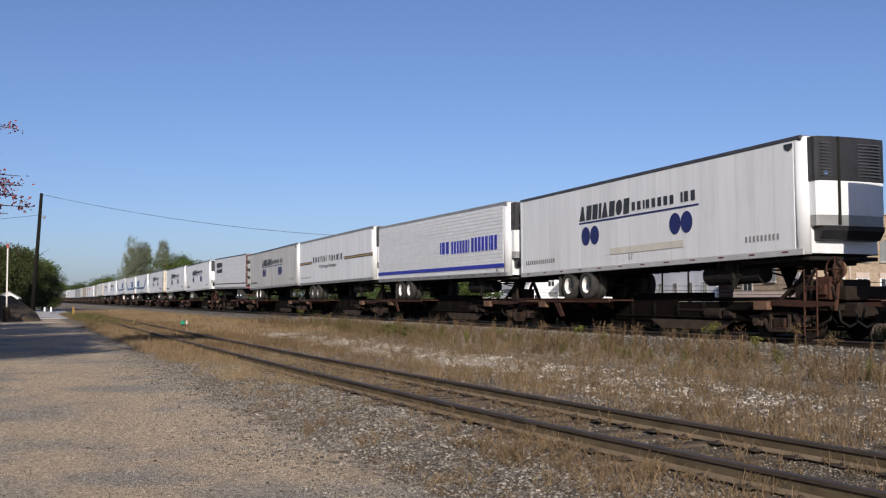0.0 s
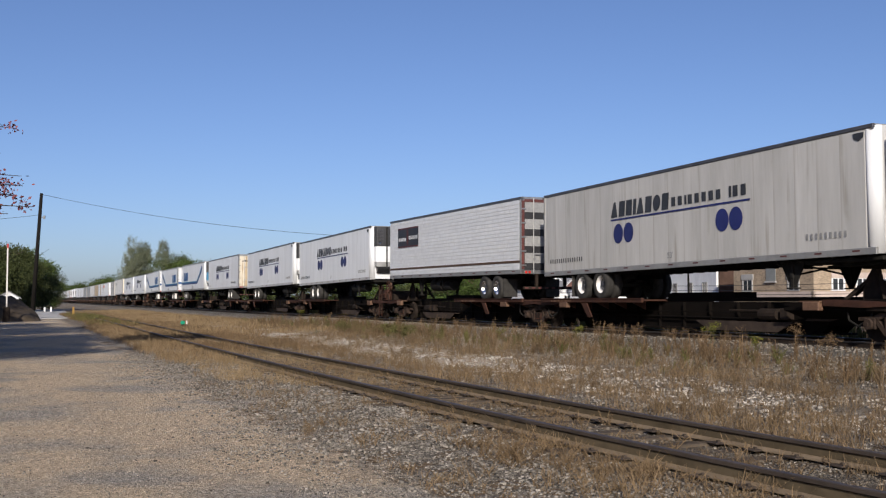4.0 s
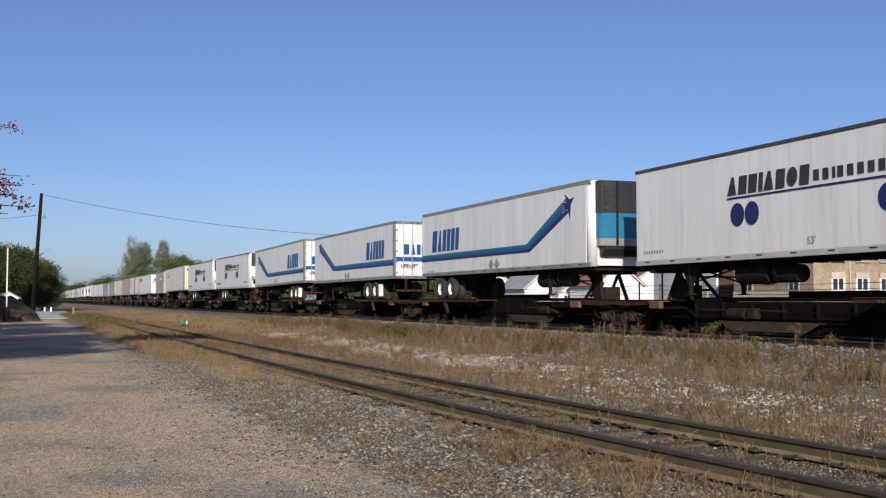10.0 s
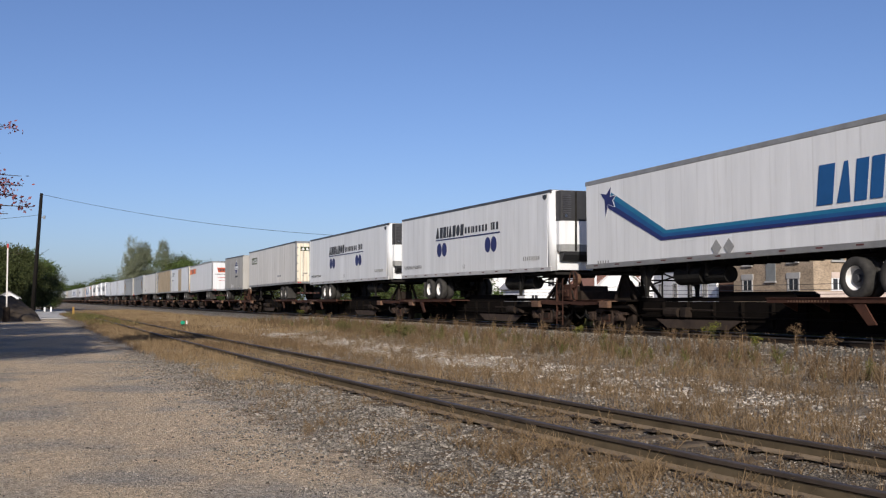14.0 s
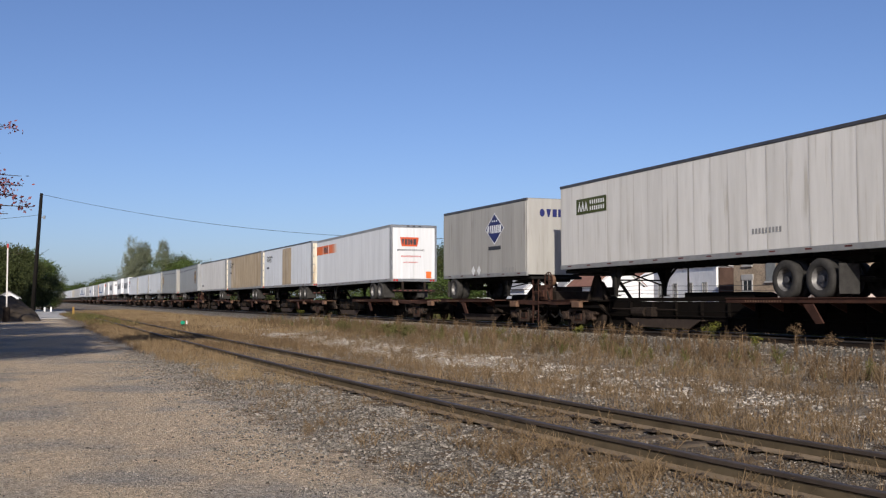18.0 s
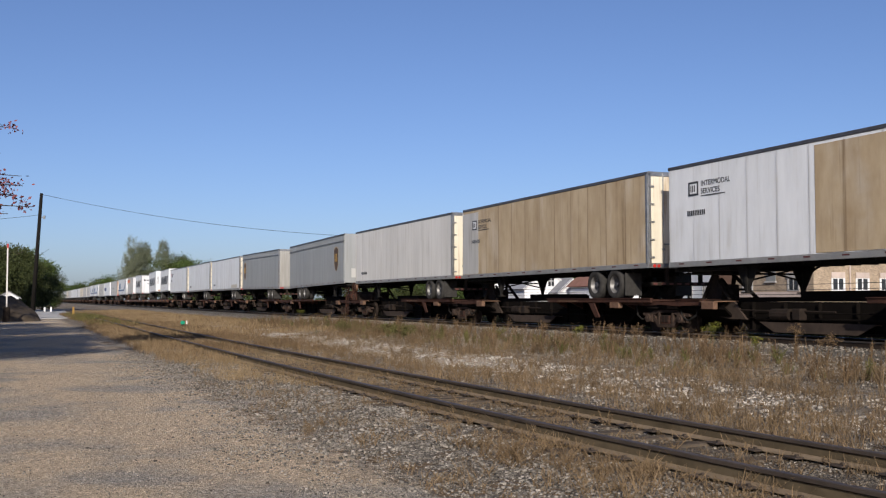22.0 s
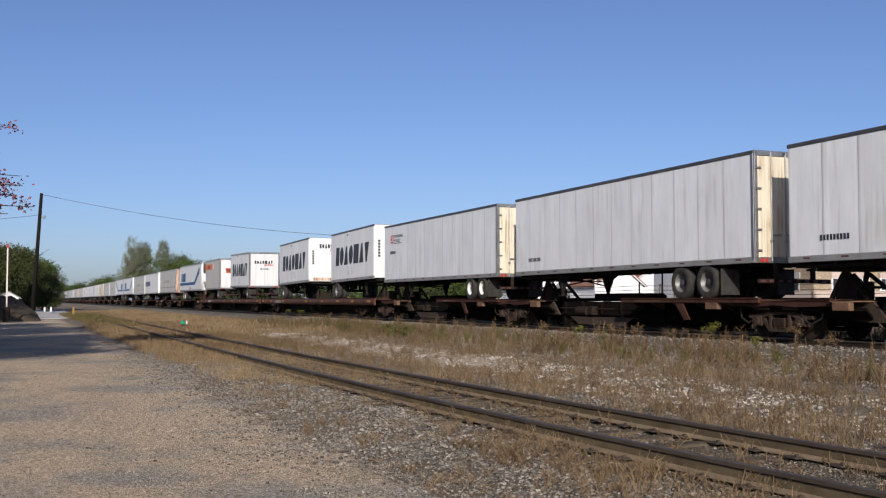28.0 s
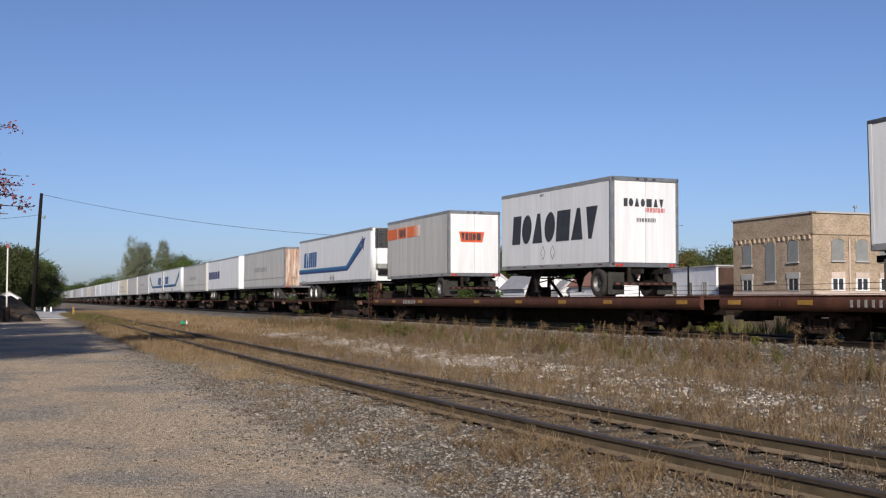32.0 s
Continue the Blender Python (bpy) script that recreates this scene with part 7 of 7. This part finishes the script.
def church():
    root = thing("church", (-268.1, 138.3, 0), "pale stone church with a pointed steeple among trees", "church")
    root.rotation_euler = (0, 0, radians(-22))
    part("tower", Geo().soft(-1.7, 1.7, -1.7, 1.7, -0.3, 16.6, 0.03).mesh("tower", "stone_wall"), root, label="square stone tower")
    op = shared("belfry", lambda g: g.prism(arched(0.8, 3.0), 1, -0.05, 0.05), "belfry_opening", "glass")
    for u in (-0.75, 0.75):
        part("belfry_opening", op, root, (u, -1.7, 11.5))
        part("belfry_opening", op, root, (1.7, u, 11.5), turn=(0, 0, math.pi / 2))

    def spire(g, x, y, w, z0, z1):
        return g.add([(x - w, y - w, z0), (x + w, y - w, z0), (x + w, y + w, z0), (x - w, y + w, z0), (x, y, z1)], [(0, 1, 4), (1, 2, 4), (2, 3, 4), (3, 0, 4), (3, 2, 1, 0)])
    part("steeple", spire(Geo(), 0, 0, 1.15, 16.6, 24.8).mesh("steeple", "slate"), root, label="pointed grey steeple")
    for x, y in ((-1.4, -1.4), (1.4, -1.4), (1.4, 1.4), (-1.4, 1.4)):
        part("pinnacle", spire(Geo().soft(x - 0.35, x + 0.35, y - 0.35, y + 0.35, 16.4, 17.6, 0.02), x, y, 0.35, 17.6, 18.8).mesh("pinnacle", "stone_wall"), root)
    part("nave", Geo().prism([(-2.6, -0.3), (2.6, -0.3), (2.6, 11.0), (0, 15.4), (-2.6, 11.0)], 1, -0.5, 0.1).mesh("nave", "stone_wall"), root, (4.4, 0, 0), "pale stone gable")
    part("nave_roof", Geo().prism([(-2.8, 10.8), (2.8, 10.8), (0, 15.1)], 1, 0.1, 14).mesh("nave_roof", "roof_grey"), root, (4.4, 0, 0), "grey nave roof")
    part("small_tower", Geo().soft(6.9, 8.3, -0.7, 0.7, -0.3, 12.5, 0.02).mesh("small_tower", "stone_wall"), root, label="slim corner tower")
    part("small_spire", spire(Geo(), 7.6, 0, 0.7, 12.5, 17.0).mesh("small_spire", "stone_wall"), root, label="small corner spire")
    part("side_roof", Geo().prism([(-6.5, 9.0), (-1.7, 9.0), (-1.7, 14.0)], 1, 0, 9).mesh("side_roof", "roof_grey"), root, label="grey side roof")
    part("side_wall", Geo().soft(-6.4, -1.7, 0.2, 8.8, -0.3, 9.0, 0.02).mesh("side_wall", "stone_wall"), root, label="pale stone side wall")


church()


# ---- at the head of the lot ----
def crossing_gate(x, y):
    root = thing("crossing_gate", (x, y, 0), "raised crossing gate arm, faded white with a red tip", "gate")
    part("base", Geo().soft(-0.25, 0.25, -0.25, 0.25, -0.1, 1.1, 0.02).mesh("base", "car_dark"), root, label="dark gate mechanism")
    part("arm", Geo().soft(-0.09, 0.09, -0.05, 0.05, 1.0, 5.3, 0.01).mesh("arm", "gate_white"), root, label="faded white arm")
    part("tip", Geo().soft(-0.10, 0.10, -0.06, 0.06, 5.3, 5.6, 0.01).mesh("tip", "red"), root, label="red tip of the arm")


crossing_gate(-81.3, -0.9)


def earth_mound(x, y, w, h, seed):
    n = 26
    v, f = [], []
    for i in range(n + 1):
        for j in range(n + 1):
            a, b = -1 + 2 * i / n, -1 + 2 * j / n
            k = max(0.0, 1 - a * a) * max(0.0, 1 - b * b)
            v.append((a * w, b * w * 0.8, h * k ** 0.7 * (1 + 0.3 * noise.noise((a * 2.5 + seed, b * 2.5, 0))) + 0.3 * k * noise.noise((a * 9, b * 9, seed)) - 0.05))
    for i in range(n):
        for j in range(n):
            p = i * (n + 1) + j
            f.append((p, p + n + 1, p + n + 2, p + 1))
    ob = new("earth_mound", Geo().add(v, f).mesh("earth_mound", "mound", True))
    ob.location = (x, y, 0)
    return tagged(ob, "low heap of dark earth at the edge of the lot", "mound", "earth heaps")


earth_mound(-88.5, -1.6, 3.9, 1.75, 1.0)
earth_mound(-87.6, -2.4, 4.6, 1.9, 4.0)


def slab():
    g = Geo()
    for i in range(7):
        x = -95.5 - i * 13
        k = -x / 95.5
        g.soft(x - 11.6 - (i % 2) * 0.6, x, 1.2 * k, 4.1 * k - (i % 3) * 0.4, -0.1, 0.05 + 0.02 * (i % 2), 0.01)
    ob = new("pavement", g.mesh("pavement", "concrete"))
    return tagged(ob, "pale concrete slabs at the head of the lot", "pavement", kind="structure")


slab()


def garden_shed(x, y):
    root = thing("garden_shed", (x, y, 0), "small white shed with a pale low roof behind the earth heap", "shed")
    part("wall", Geo().prism([(-1.0, -0.1), (1.0, -0.1), (1.0, 1.85), (0.0, 2.45), (-1.0, 1.85)], 0, -1.2, 1.2).mesh("wall", "siding_white"), root, label="white boarded walls")
    for k in (-1, 1):
        part("roof", Geo().prism([(0, 2.44), (k * 1.25, 1.69), (k * 1.25, 1.81), (0, 2.56)], 0, -1.4, 1.4).mesh("roof", "roof_grey"), root, label="pale roof slope")
    part("door", Geo().soft(1.2, 1.25, -0.45, 0.45, 0, 1.7, 0.01).mesh("door", "concrete"), root, label="grey plank door")


garden_shed(-118.0, -1.15)


def bollard(x, y):
    root = thing("bollard", (x, y, 0), "short white post by the concrete slabs", "bollard", "white posts")
    part("post", Geo().rod((0, 0, -0.1), (0, 0, 0.6), 0.13, 12).mesh("post", "siding_white", True), root)
    part("cap", Geo().rod((0, 0, 0.6), (0, 0, 0.66), 0.14, 12, 0.09).mesh("cap", "siding_white", True), root)


bollard(-148.0, 3.0)
bollard(-148.5, 3.8)


def marker_stake(x, y):
    root = thing("marker_stake", (x, y, 0), "faded yellow wooden stake beside the siding", "stake")
    part("stake", Geo().soft(-0.09, 0.09, -0.09, 0.09, -0.1, 0.95, 0.02).mesh("stake", "car_yellow"), root)


marker_stake(-106.0, 4.7)


def switch_stand(x, y):
    root = thing("switch_stand", (x, y, ground_z(x, y)), "low switch stand with a green target and a white tip", "switch stand")
    part("base", Geo().soft(-0.2, 0.2, -0.15, 0.15, 0, 0.22, 0.02).rod((0, 0, 0.2), (0, 0, 0.4), 0.03, 8).mesh("base", "car_dark"), root, label="dark iron base")
    part("target", Geo().rod((0.0, -0.08, 0.3), (0.05, -0.08, 0.3), 0.12, 16).mesh("target", "flag_green"), root, label="green disc target")
    part("target", Geo().soft(0.0, 0.05, 0.1, 0.17, 0.2, 0.42, 0.01).mesh("target", "gate_white"), root, label="white target")


switch_stand(-57.8, 8.2)


# ---- weeds and stones ----
def blades(name, pts, height, width, mat, seed, label, lean=0.35, per=9, spread=0.05, category="grass"):
    """Tufts of narrow bent blades at the points given."""
    r = np.random.RandomState(seed)
    base = np.repeat(np.asarray(pts), per, axis=0)
    n = len(base)
    base[:, :2] += r.normal(size=(n, 2)) * spread
    h = np.repeat(r.uniform(0.45, 1.0, len(pts)), per) * r.uniform(0.4, 1.0, n) * height
    t = r.uniform(0, 2 * np.pi, n)
    out = np.c_[np.cos(t), np.sin(t)] * (h * r.uniform(0.05, lean, n) * 1.2)[:, None]
    s = r.uniform(0, 2 * np.pi, n)
    w = np.c_[np.cos(s), np.sin(s)] * (width * r.uniform(0.6, 1.2, n))[:, None]
    z = base[:, 2]
    v = np.zeros((n, 5, 3))
    v[:, 0, :2], v[:, 0, 2] = base[:, :2] - w, z - 0.02
    v[:, 1, :2], v[:, 1, 2] = base[:, :2] + w, z - 0.02
    v[:, 2, :2], v[:, 2, 2] = base[:, :2] + out * 0.4 + w * 0.8, z + h * 0.6
    v[:, 3, :2], v[:, 3, 2] = base[:, :2] + out * 0.4 - w * 0.8, z + h * 0.6
    v[:, 4, :2], v[:, 4, 2] = base[:, :2] + out, z + h
    k = np.arange(n) * 5
    loops = np.stack([k, k + 1, k + 2, k + 3, k + 3, k + 2, k + 4], axis=1).ravel()
    counts = np.tile([4, 3], n)
    ob = new(name, raw_mesh(name, v.reshape(-1, 3), counts, loops, mat))
    return tagged(ob, label, category, kind="stuff")


def scatter(n, x0, x1, y0, y1, seed, patch=0.0, size=1.3, power=1.0, fade=0.0):
    """Points on the ground, thicker towards the camera, in patches of noise."""
    r = random.Random(seed)
    out = []
    while len(out) < n:
        x = x1 + (x0 - x1) * r.random() ** power
        y = r.uniform(y0, y1)
        if noise.noise((x / size, y / size, seed * 3.1)) * 0.5 + 0.5 < patch + r.uniform(-0.12, 0.12):
            continue
        if fade and r.random() > max(0.0, (y - y0 + 0.9 * noise.noise((x * 0.6, y * 0.3, 9.0))) / fade) ** 1.5 * (1 if y > y0 + 0.2 else 0.3):
            continue
        out.append((x, y, ground_z(x, y)))
    return out


blades("dry_grass", scatter(1500, -62, -18, 3.6, 5.0, 1, 0.5, 0.9, 1.1), 0.21, 0.003, "straw", 1, "tan dry grass tufts between lot and siding", 0.8, 11, 0.07)
blades("dry_grass", scatter(900, -66, -26, 3.4, 5.3, 51, 0.3, 1.4, 0.9), 0.3, 0.006, "dry", 51, "tan grass along the edge of the lot", 0.7, 12, 0.12)
blades("dry_grass", scatter(800, -120, -60, 3.9, 7.4, 52, 0.36, 2.5, 0.9), 0.4, 0.011, "russet", 52, "dull brown weeds over the far siding", 0.7, 10, 0.16)
blades("weeds", scatter(340, -118, -62, 4.0, 6.4, 53, 0.5, 3.0, 0.9), 0.55, 0.012, "weed_green", 53, "dull green weeds at the head of the lot", 0.6, 12, 0.14, "weeds")
blades("dry_grass", scatter(900, -58, -30, 5.2, 9.0, 54, 0.5, 1.6, 0.9), 0.3, 0.006, "russet", 54, "russet weeds among the tan grass by the siding", 0.8, 10, 0.1)
blades("dry_grass", scatter(220, -20, -3, 3.2, 5.0, 2, 0.6, 0.8), 0.11, 0.002, "dry", 2, "thin dry grass tufts in the cinders", 1.5, 16, 0.05)
blades("dry_grass", scatter(1500, -60, 0, 4.9, 7.1, 3, 0.46, 0.9, 1.0), 0.16, 0.0025, "dry", 3, "short dry weeds between the rails", 1.3, 10)
blades("dry_grass", scatter(1300, -62, -18, 4.9, 7.3, 31, 0.40, 1.5, 1.0), 0.22, 0.0035, "straw", 31, "tan grass growing over the siding", 1.0, 10, 0.08)
blades("dry_grass", scatter(3000, -70, -2, 6.9, 9.2, 4, 0.36, 1.2, 1.3), 0.24, 0.003, "dry", 4, "short russet grass beside the siding", 1.2, 12, 0.07)
blades("dry_grass", scatter(1500, -70, -2, 9.0, 11.0, 32, 0.5, 0.9, 1.3), 0.22, 0.003, "dry", 32, "grass tufts coming up through pale stones", 1.2, 12, 0.06)
blades("dry_grass", scatter(2300, -90, -3, 10.8, 14.2, 33, 0.5, 1.5, 1.3), 0.26, 0.0032, "dry", 33, "patchy russet grass between the tracks", 1.1, 11, 0.08)
blades("dry_grass", scatter(600, -90, -5, 14.0, 16.4, 34, 0.56, 1.0, 1.2), 0.2, 0.0035, "dry", 34, "thin grass in the ballast shoulder", 1.0, 11, 0.07)
blades("dry_grass", scatter(3400, -150, -45, 6.5, 14.2, 5, 0.36, 4), 0.34, 0.01, "straw", 5, "tan dry grass along the far track", 0.5, 8, 0.15)
blades("dry_grass", scatter(2600, -150, -40, 6.5, 14.6, 55, 0.5, 5), 0.3, 0.009, "russet", 55, "rust-brown weeds along the far track", 0.6, 8, 0.15)
blades("weeds", scatter(260, -60, -6, 11.5, 16.4, 6, 0.54, 1.1), 0.45, 0.0035, "weed", 6, "tall brown weed stalks by the main line", 0.5, 12, 0.09, "weeds")
blades("weeds", scatter(70, -75, -8, 11.5, 16.0, 7, 0.6, 1.2), 0.34, 0.006, "weed_green", 7, "yellow-green weeds by the main line", 0.6, 14, 0.06, "weeds")
blades("weeds", scatter(300, -40, -3, 7.4, 12, 8, 0.52, 1.2), 0.36, 0.003, "weed", 8, "brown weed stalks among the stones", 0.8, 12, 0.06, "weeds")


blades("brush", scatter(1600, -170, -18, 21.6, 24.5, 9, 0.2, 2.5), 1.0, 0.02, "weed_green", 9, "rank green brush behind the main line", 0.5, 14, 0.18, "brush")


def twigs(name, pts, height, mat, seed, label, stems=6, per=9, width=0.0022, upright=1.0):
    """Branching dry weeds: thin stems with fine side twigs."""
    r = np.random.RandomState(seed)
    p = np.repeat(np.asarray(pts), stems, axis=0)
    n = len(p)
    h = np.repeat(r.uniform(0.5, 1.0, len(pts)), stems) * r.uniform(0.6, 1.0, n) * height
    t = r.uniform(0, 2 * np.pi, n)
    lean = r.uniform(0.1, 0.9, n) / upright
    tip = p + np.c_[np.cos(t) * lean * h, np.sin(t) * lean * h, h]
    root = p + np.c_[r.normal(size=(n, 2)) * 0.03, np.full(n, -0.02)]
    k = np.repeat(np.arange(n), per)
    f = r.uniform(0.25, 1.0, len(k))[:, None]
    a2 = root[k] * (1 - f) + tip[k] * f
    t2 = r.uniform(0, 2 * np.pi, len(k))
    ln = (h[k] * r.uniform(0.12, 0.38, len(k)) * (1.25 - f[:, 0]))
    b2 = a2 + np.c_[np.cos(t2) * ln, np.sin(t2) * ln, ln * r.uniform(0.2, 1.1, len(k))]
    A, Bv = np.concatenate([root, a2]), np.concatenate([tip, b2])
    w = np.concatenate([np.full(n, width * 1.4), np.full(len(k), width)])
    s = r.uniform(0, 2 * np.pi, len(A))
    o = np.c_[np.cos(s) * w, np.sin(s) * w, np.zeros(len(A))]
    v = np.stack([A - o, A + o, Bv + o * 0.7, Bv - o * 0.7], axis=1).reshape(-1, 3)
    ob = new(name, raw_mesh(name, v, np.full(len(A), 4), np.arange(4 * len(A)), mat))
    return tagged(ob, label, "weeds", kind="stuff")


twigs("dry_weeds", scatter(260, -22, -3, 3.0, 5.2, 21, 0.58, 0.8), 0.16, "dry", 21, "curled tan weeds in the cinders by the siding", upright=0.6)
twigs("dry_weeds", scatter(300, -10, -4.5, 4.1, 5.25, 29, 0.4, 0.9), 0.19, "dry", 29, "matted tan weeds along the near rail", upright=0.55)
twigs("dry_weeds", scatter(300, -24, -2, 5.0, 7.0, 22, 0.4, 0.8), 0.24, "dry", 22, "curled tan weeds between the siding rails", upright=0.6)
twigs("dry_weeds", scatter(900, -40, -3, 7.0, 13, 23, 0.52, 1.1, 1.15), 0.3, "weed", 23, "brown twiggy weeds among the stones", width=0.003)
twigs("dry_weeds", scatter(380, -60, -6, 12.4, 16.7, 24, 0.5, 0.9), 0.78, "russet", 24, "tall brown seeding weeds by the main line", 5, 14, 0.0045, 2.2)
twigs("dry_weeds", scatter(420, -62, -6, 12.2, 16.3, 27, 0.5, 1.0), 0.5, "weed", 27, "grey-brown tangled weeds by the main line", 6, 12, 0.004, 1.6)
twigs("dry_weeds", scatter(170, -70, -8, 12.8, 16.2, 28, 0.56, 1.4), 0.45, "weed_green", 28, "olive-green leafy weeds in patches by the main line", 6, 14, 0.007, 1.5)
twigs("dry_weeds", scatter(16, -60, -24, 14.5, 16.9, 25, 0.55, 1.1), 0.7, "weed_green", 25, "green leafy weeds by the main line", 5, 18, 0.009, 2.2)


def stones(name, pts, size, seed, label, mat="stone"):
    """Sharp broken stones, each a warped eight-cornered lump."""
    r = np.random.RandomState(seed)
    p = np.asarray(pts)
    n = len(p)
    cube = np.array([(-1, -1, -1), (1, -1, -1), (1, 1, -1), (-1, 1, -1), (-1, -1, 1), (1, -1, 1), (1, 1, 1), (-1, 1, 1)]) * 0.5
    v = cube[None] * r.uniform(0.45, 1.15, (n, 8, 3)) * (size * r.uniform(0.5, 1.5, n))[:, None, None] * np.array([1, 1, 0.7])
    t = r.uniform(0, 2 * np.pi, n)
    c, s = np.cos(t)[:, None], np.sin(t)[:, None]
    x, y = v[:, :, 0] * c - v[:, :, 1] * s, v[:, :, 0] * s + v[:, :, 1] * c
    v = np.stack([x, y, v[:, :, 2]], axis=2) + p[:, None, :] + np.array([0, 0, size * 0.18])
    f = np.array([(3, 2, 1, 0), (4, 5, 6, 7), (0, 1, 5, 4), (1, 2, 6, 5), (2, 3, 7, 6), (3, 0, 4, 7)])
    loops = (np.arange(n)[:, None, None] * 8 + f[None]).ravel()
    ob = new(name, raw_mesh(name, v.reshape(-1, 3), np.full(6 * n, 4), loops, mat))
    return tagged(ob, label, "stones", kind="stuff")


stones("ballast_stones", scatter(34000, -32, -2, 1.6, 5.2, 11, 0.34, 1.1, 1.15, 2.2), 0.019, 11, "small grey stones strewn beside the siding")
stones("ballast_stones", scatter(4200, -26, -2, 2.0, 5.0, 16, 0.40, 1.1, 1.1, 1.6), 0.032, 16, "larger broken stones beside the siding")
stones("ballast_stones", scatter(15000, -34, -2, 5.0, 7.0, 12, 0.34, 0.8), 0.021, 12, "sooty cinders between the siding rails", "stone_dark")
stones("ballast_stones", scatter(2500, -34, -2, 5.1, 6.9, 20, 0.5, 0.8), 0.024, 20, "grey stones between the siding rails")
stones("ballast_stones", scatter(16000, -60, -3, 7.2, 13.5, 13, 0.42, 1.3, 1.15), 0.03, 13, "broken ballast stones between the tracks")
stones("ballast_stones", scatter(9000, -62, -4, 8.7, 11.3, 18, 0.5, 1.3, 1.2), 0.032, 18, "strip of pale broken stones between the tracks", "stone_pale")
stones("ballast_stones", scatter(16000, -62, -20, 9.1, 11.2, 26, 0.26, 1.6, 1.0), 0.045, 26, "long pale heap of broken stones beside the siding", "stone_pale")
stones("ballast_stones", scatter(2200, -62, -4, 8.6, 11.4, 17, 0.5, 1.1, 1.2), 0.055, 17, "larger pale stones between the tracks", "stone_pale")
stones("ballast_stones", scatter(14000, -60, -8, 12.6, 16.6, 19, 0.34, 1.2, 1.1), 0.035, 19, "grey ballast stones under the weeds")
stones("ballast_stones", scatter(9000, -70, -8, 16.0, 18.4, 14, 0.1, 1.1), 0.04, 14, "grey ballast stones along the main line")
stones("ballast_stones", scatter(34000, -34, -3, -8, 3.0, 15, 0.3, 0.6, 1.2), 0.011, 15, "grit on the gravel lot")


stones("ground_litter", scatter(420, -34, -4, -6, 3.2, 35, 0.3, 1.5, 1.1), 0.024, 35, "dark bits of bark and leaf on the gravel lot", "bark")
stones("ballast_stones", scatter(26000, -16, -3, -4, 3.4, 36, 0.25, 0.5, 1.0), 0.0075, 36, "fine sand and grit on the gravel lot", "grit")


def tall_weed(x, y, h, seed, mat, label, n=3, category="weed"):
    """Stems with narrow leaves and a loose head of small flowers or seeds."""
    r = random.Random(seed)
    root = thing("tall_weed", (x, y, ground_z(x, y)), label, category, "single weeds by the main line")
    g, heads = Geo(), []
    for k in range(n):
        a = Vector((r.uniform(-0.06, 0.06), r.uniform(-0.06, 0.06), -0.02))
        b = a + Vector((r.uniform(-0.12, 0.12), r.uniform(-0.12, 0.12), h * r.uniform(0.75, 1.0)))
        g.rod(a, b, 0.006, 5, 0.003)
        for j in range(16):
            p = a.lerp(b, 0.15 + 0.75 * j / 16)
            t = r.uniform(0, 6.28)
            e = p + Vector((math.cos(t) * 0.11, math.sin(t) * 0.11, r.uniform(0.0, 0.07)))
            s = Vector((-math.sin(t), math.cos(t), 0)) * 0.013
            c = (p + e) / 2
            g.add([p, c + s, e, c - s], [(0, 1, 2, 3)])
        for j in range(3):
            heads.append((b.x + r.uniform(-0.07, 0.07), b.y + r.uniform(-0.07, 0.07), b.z - r.uniform(0, 0.12), 0.07, 0.07))
    part("stem", g.mesh("stem", "weed_green" if mat == "bloom" else "russet"), root, label="thin stems with narrow leaves")
    part("flower_head", leaf_cloud("flower_head", heads, 420, 0.014, mat, seed), root)
    return root


for x, y, h, k in ((-22.2, 16.2, 0.86, 1), (-20.3, 16.1, 0.55, 2), (-28.6, 16.0, 0.6, 3), (-33.0, 15.4, 0.5, 4), (-60.0, 15.2, 0.9, 5)):
    tall_weed(x, y, h, k, "bloom", "yellow-green flowering weed standing in the ballast", 4)
for x, y, h, k in ((-17.4, 15.6, 0.75, 11), (-25.6, 16.2, 0.75, 12), (-26.4, 15.9, 0.8, 13), (-23.9, 16.4, 0.6, 14), (-18.9, 16.1, 0.85, 15), (-30.4, 15.8, 0.7, 16)):
    tall_weed(x, y, h, k, "russet", "tall brown seeding weed standing in the ballast", 5)


def low_bush(x, y, w, h, seed):
    root = thing("bush", (x, y, ground_z(x, y)), "low yellow-green bush among the dry weeds", "bush", "low bushes by the main line")
    r = random.Random(seed)
    part("stem", limbs(h, 0.03, seed, w * 0.4, 0.1, 8).mesh("stem", "russet"), root)
    part("leaves", leaf_cloud("leaves", [(r.uniform(-0.4, 0.4) * w, r.uniform(-0.3, 0.3) * w, h * r.uniform(0.3, 0.7), w * 0.22, h * 0.25) for _ in range(8)], 1500, 0.03, "weed_green", seed), root)


low_bush(-36.3, 12.9, 1.5, 0.62, 41)
low_bush(-44.5, 13.4, 1.3, 0.55, 42)
low_bush(-40.5, 13.8, 1.0, 0.5, 43)


# ---- the motion ----
def motions():
    times = [i * 2.0 for i in range(17)]
    for ob, m in MOVING:
        walk(ob, [(t, Matrix.Translation((run(t), 0, 0)) @ m) for t in times])
    rows = []
    turns = int(run(32.0) / 0.42 / radians(80)) + 1
    for i in range(turns + 1):
        t = 32.0 * i / turns
        rows.append((t, run(t) / 0.42))
    for w, sx in WHEELS:
        walk(w, [(t, pose(sx, 0, 0.42, 0, math.degrees(a), 0)) for t, a in rows])


motions()
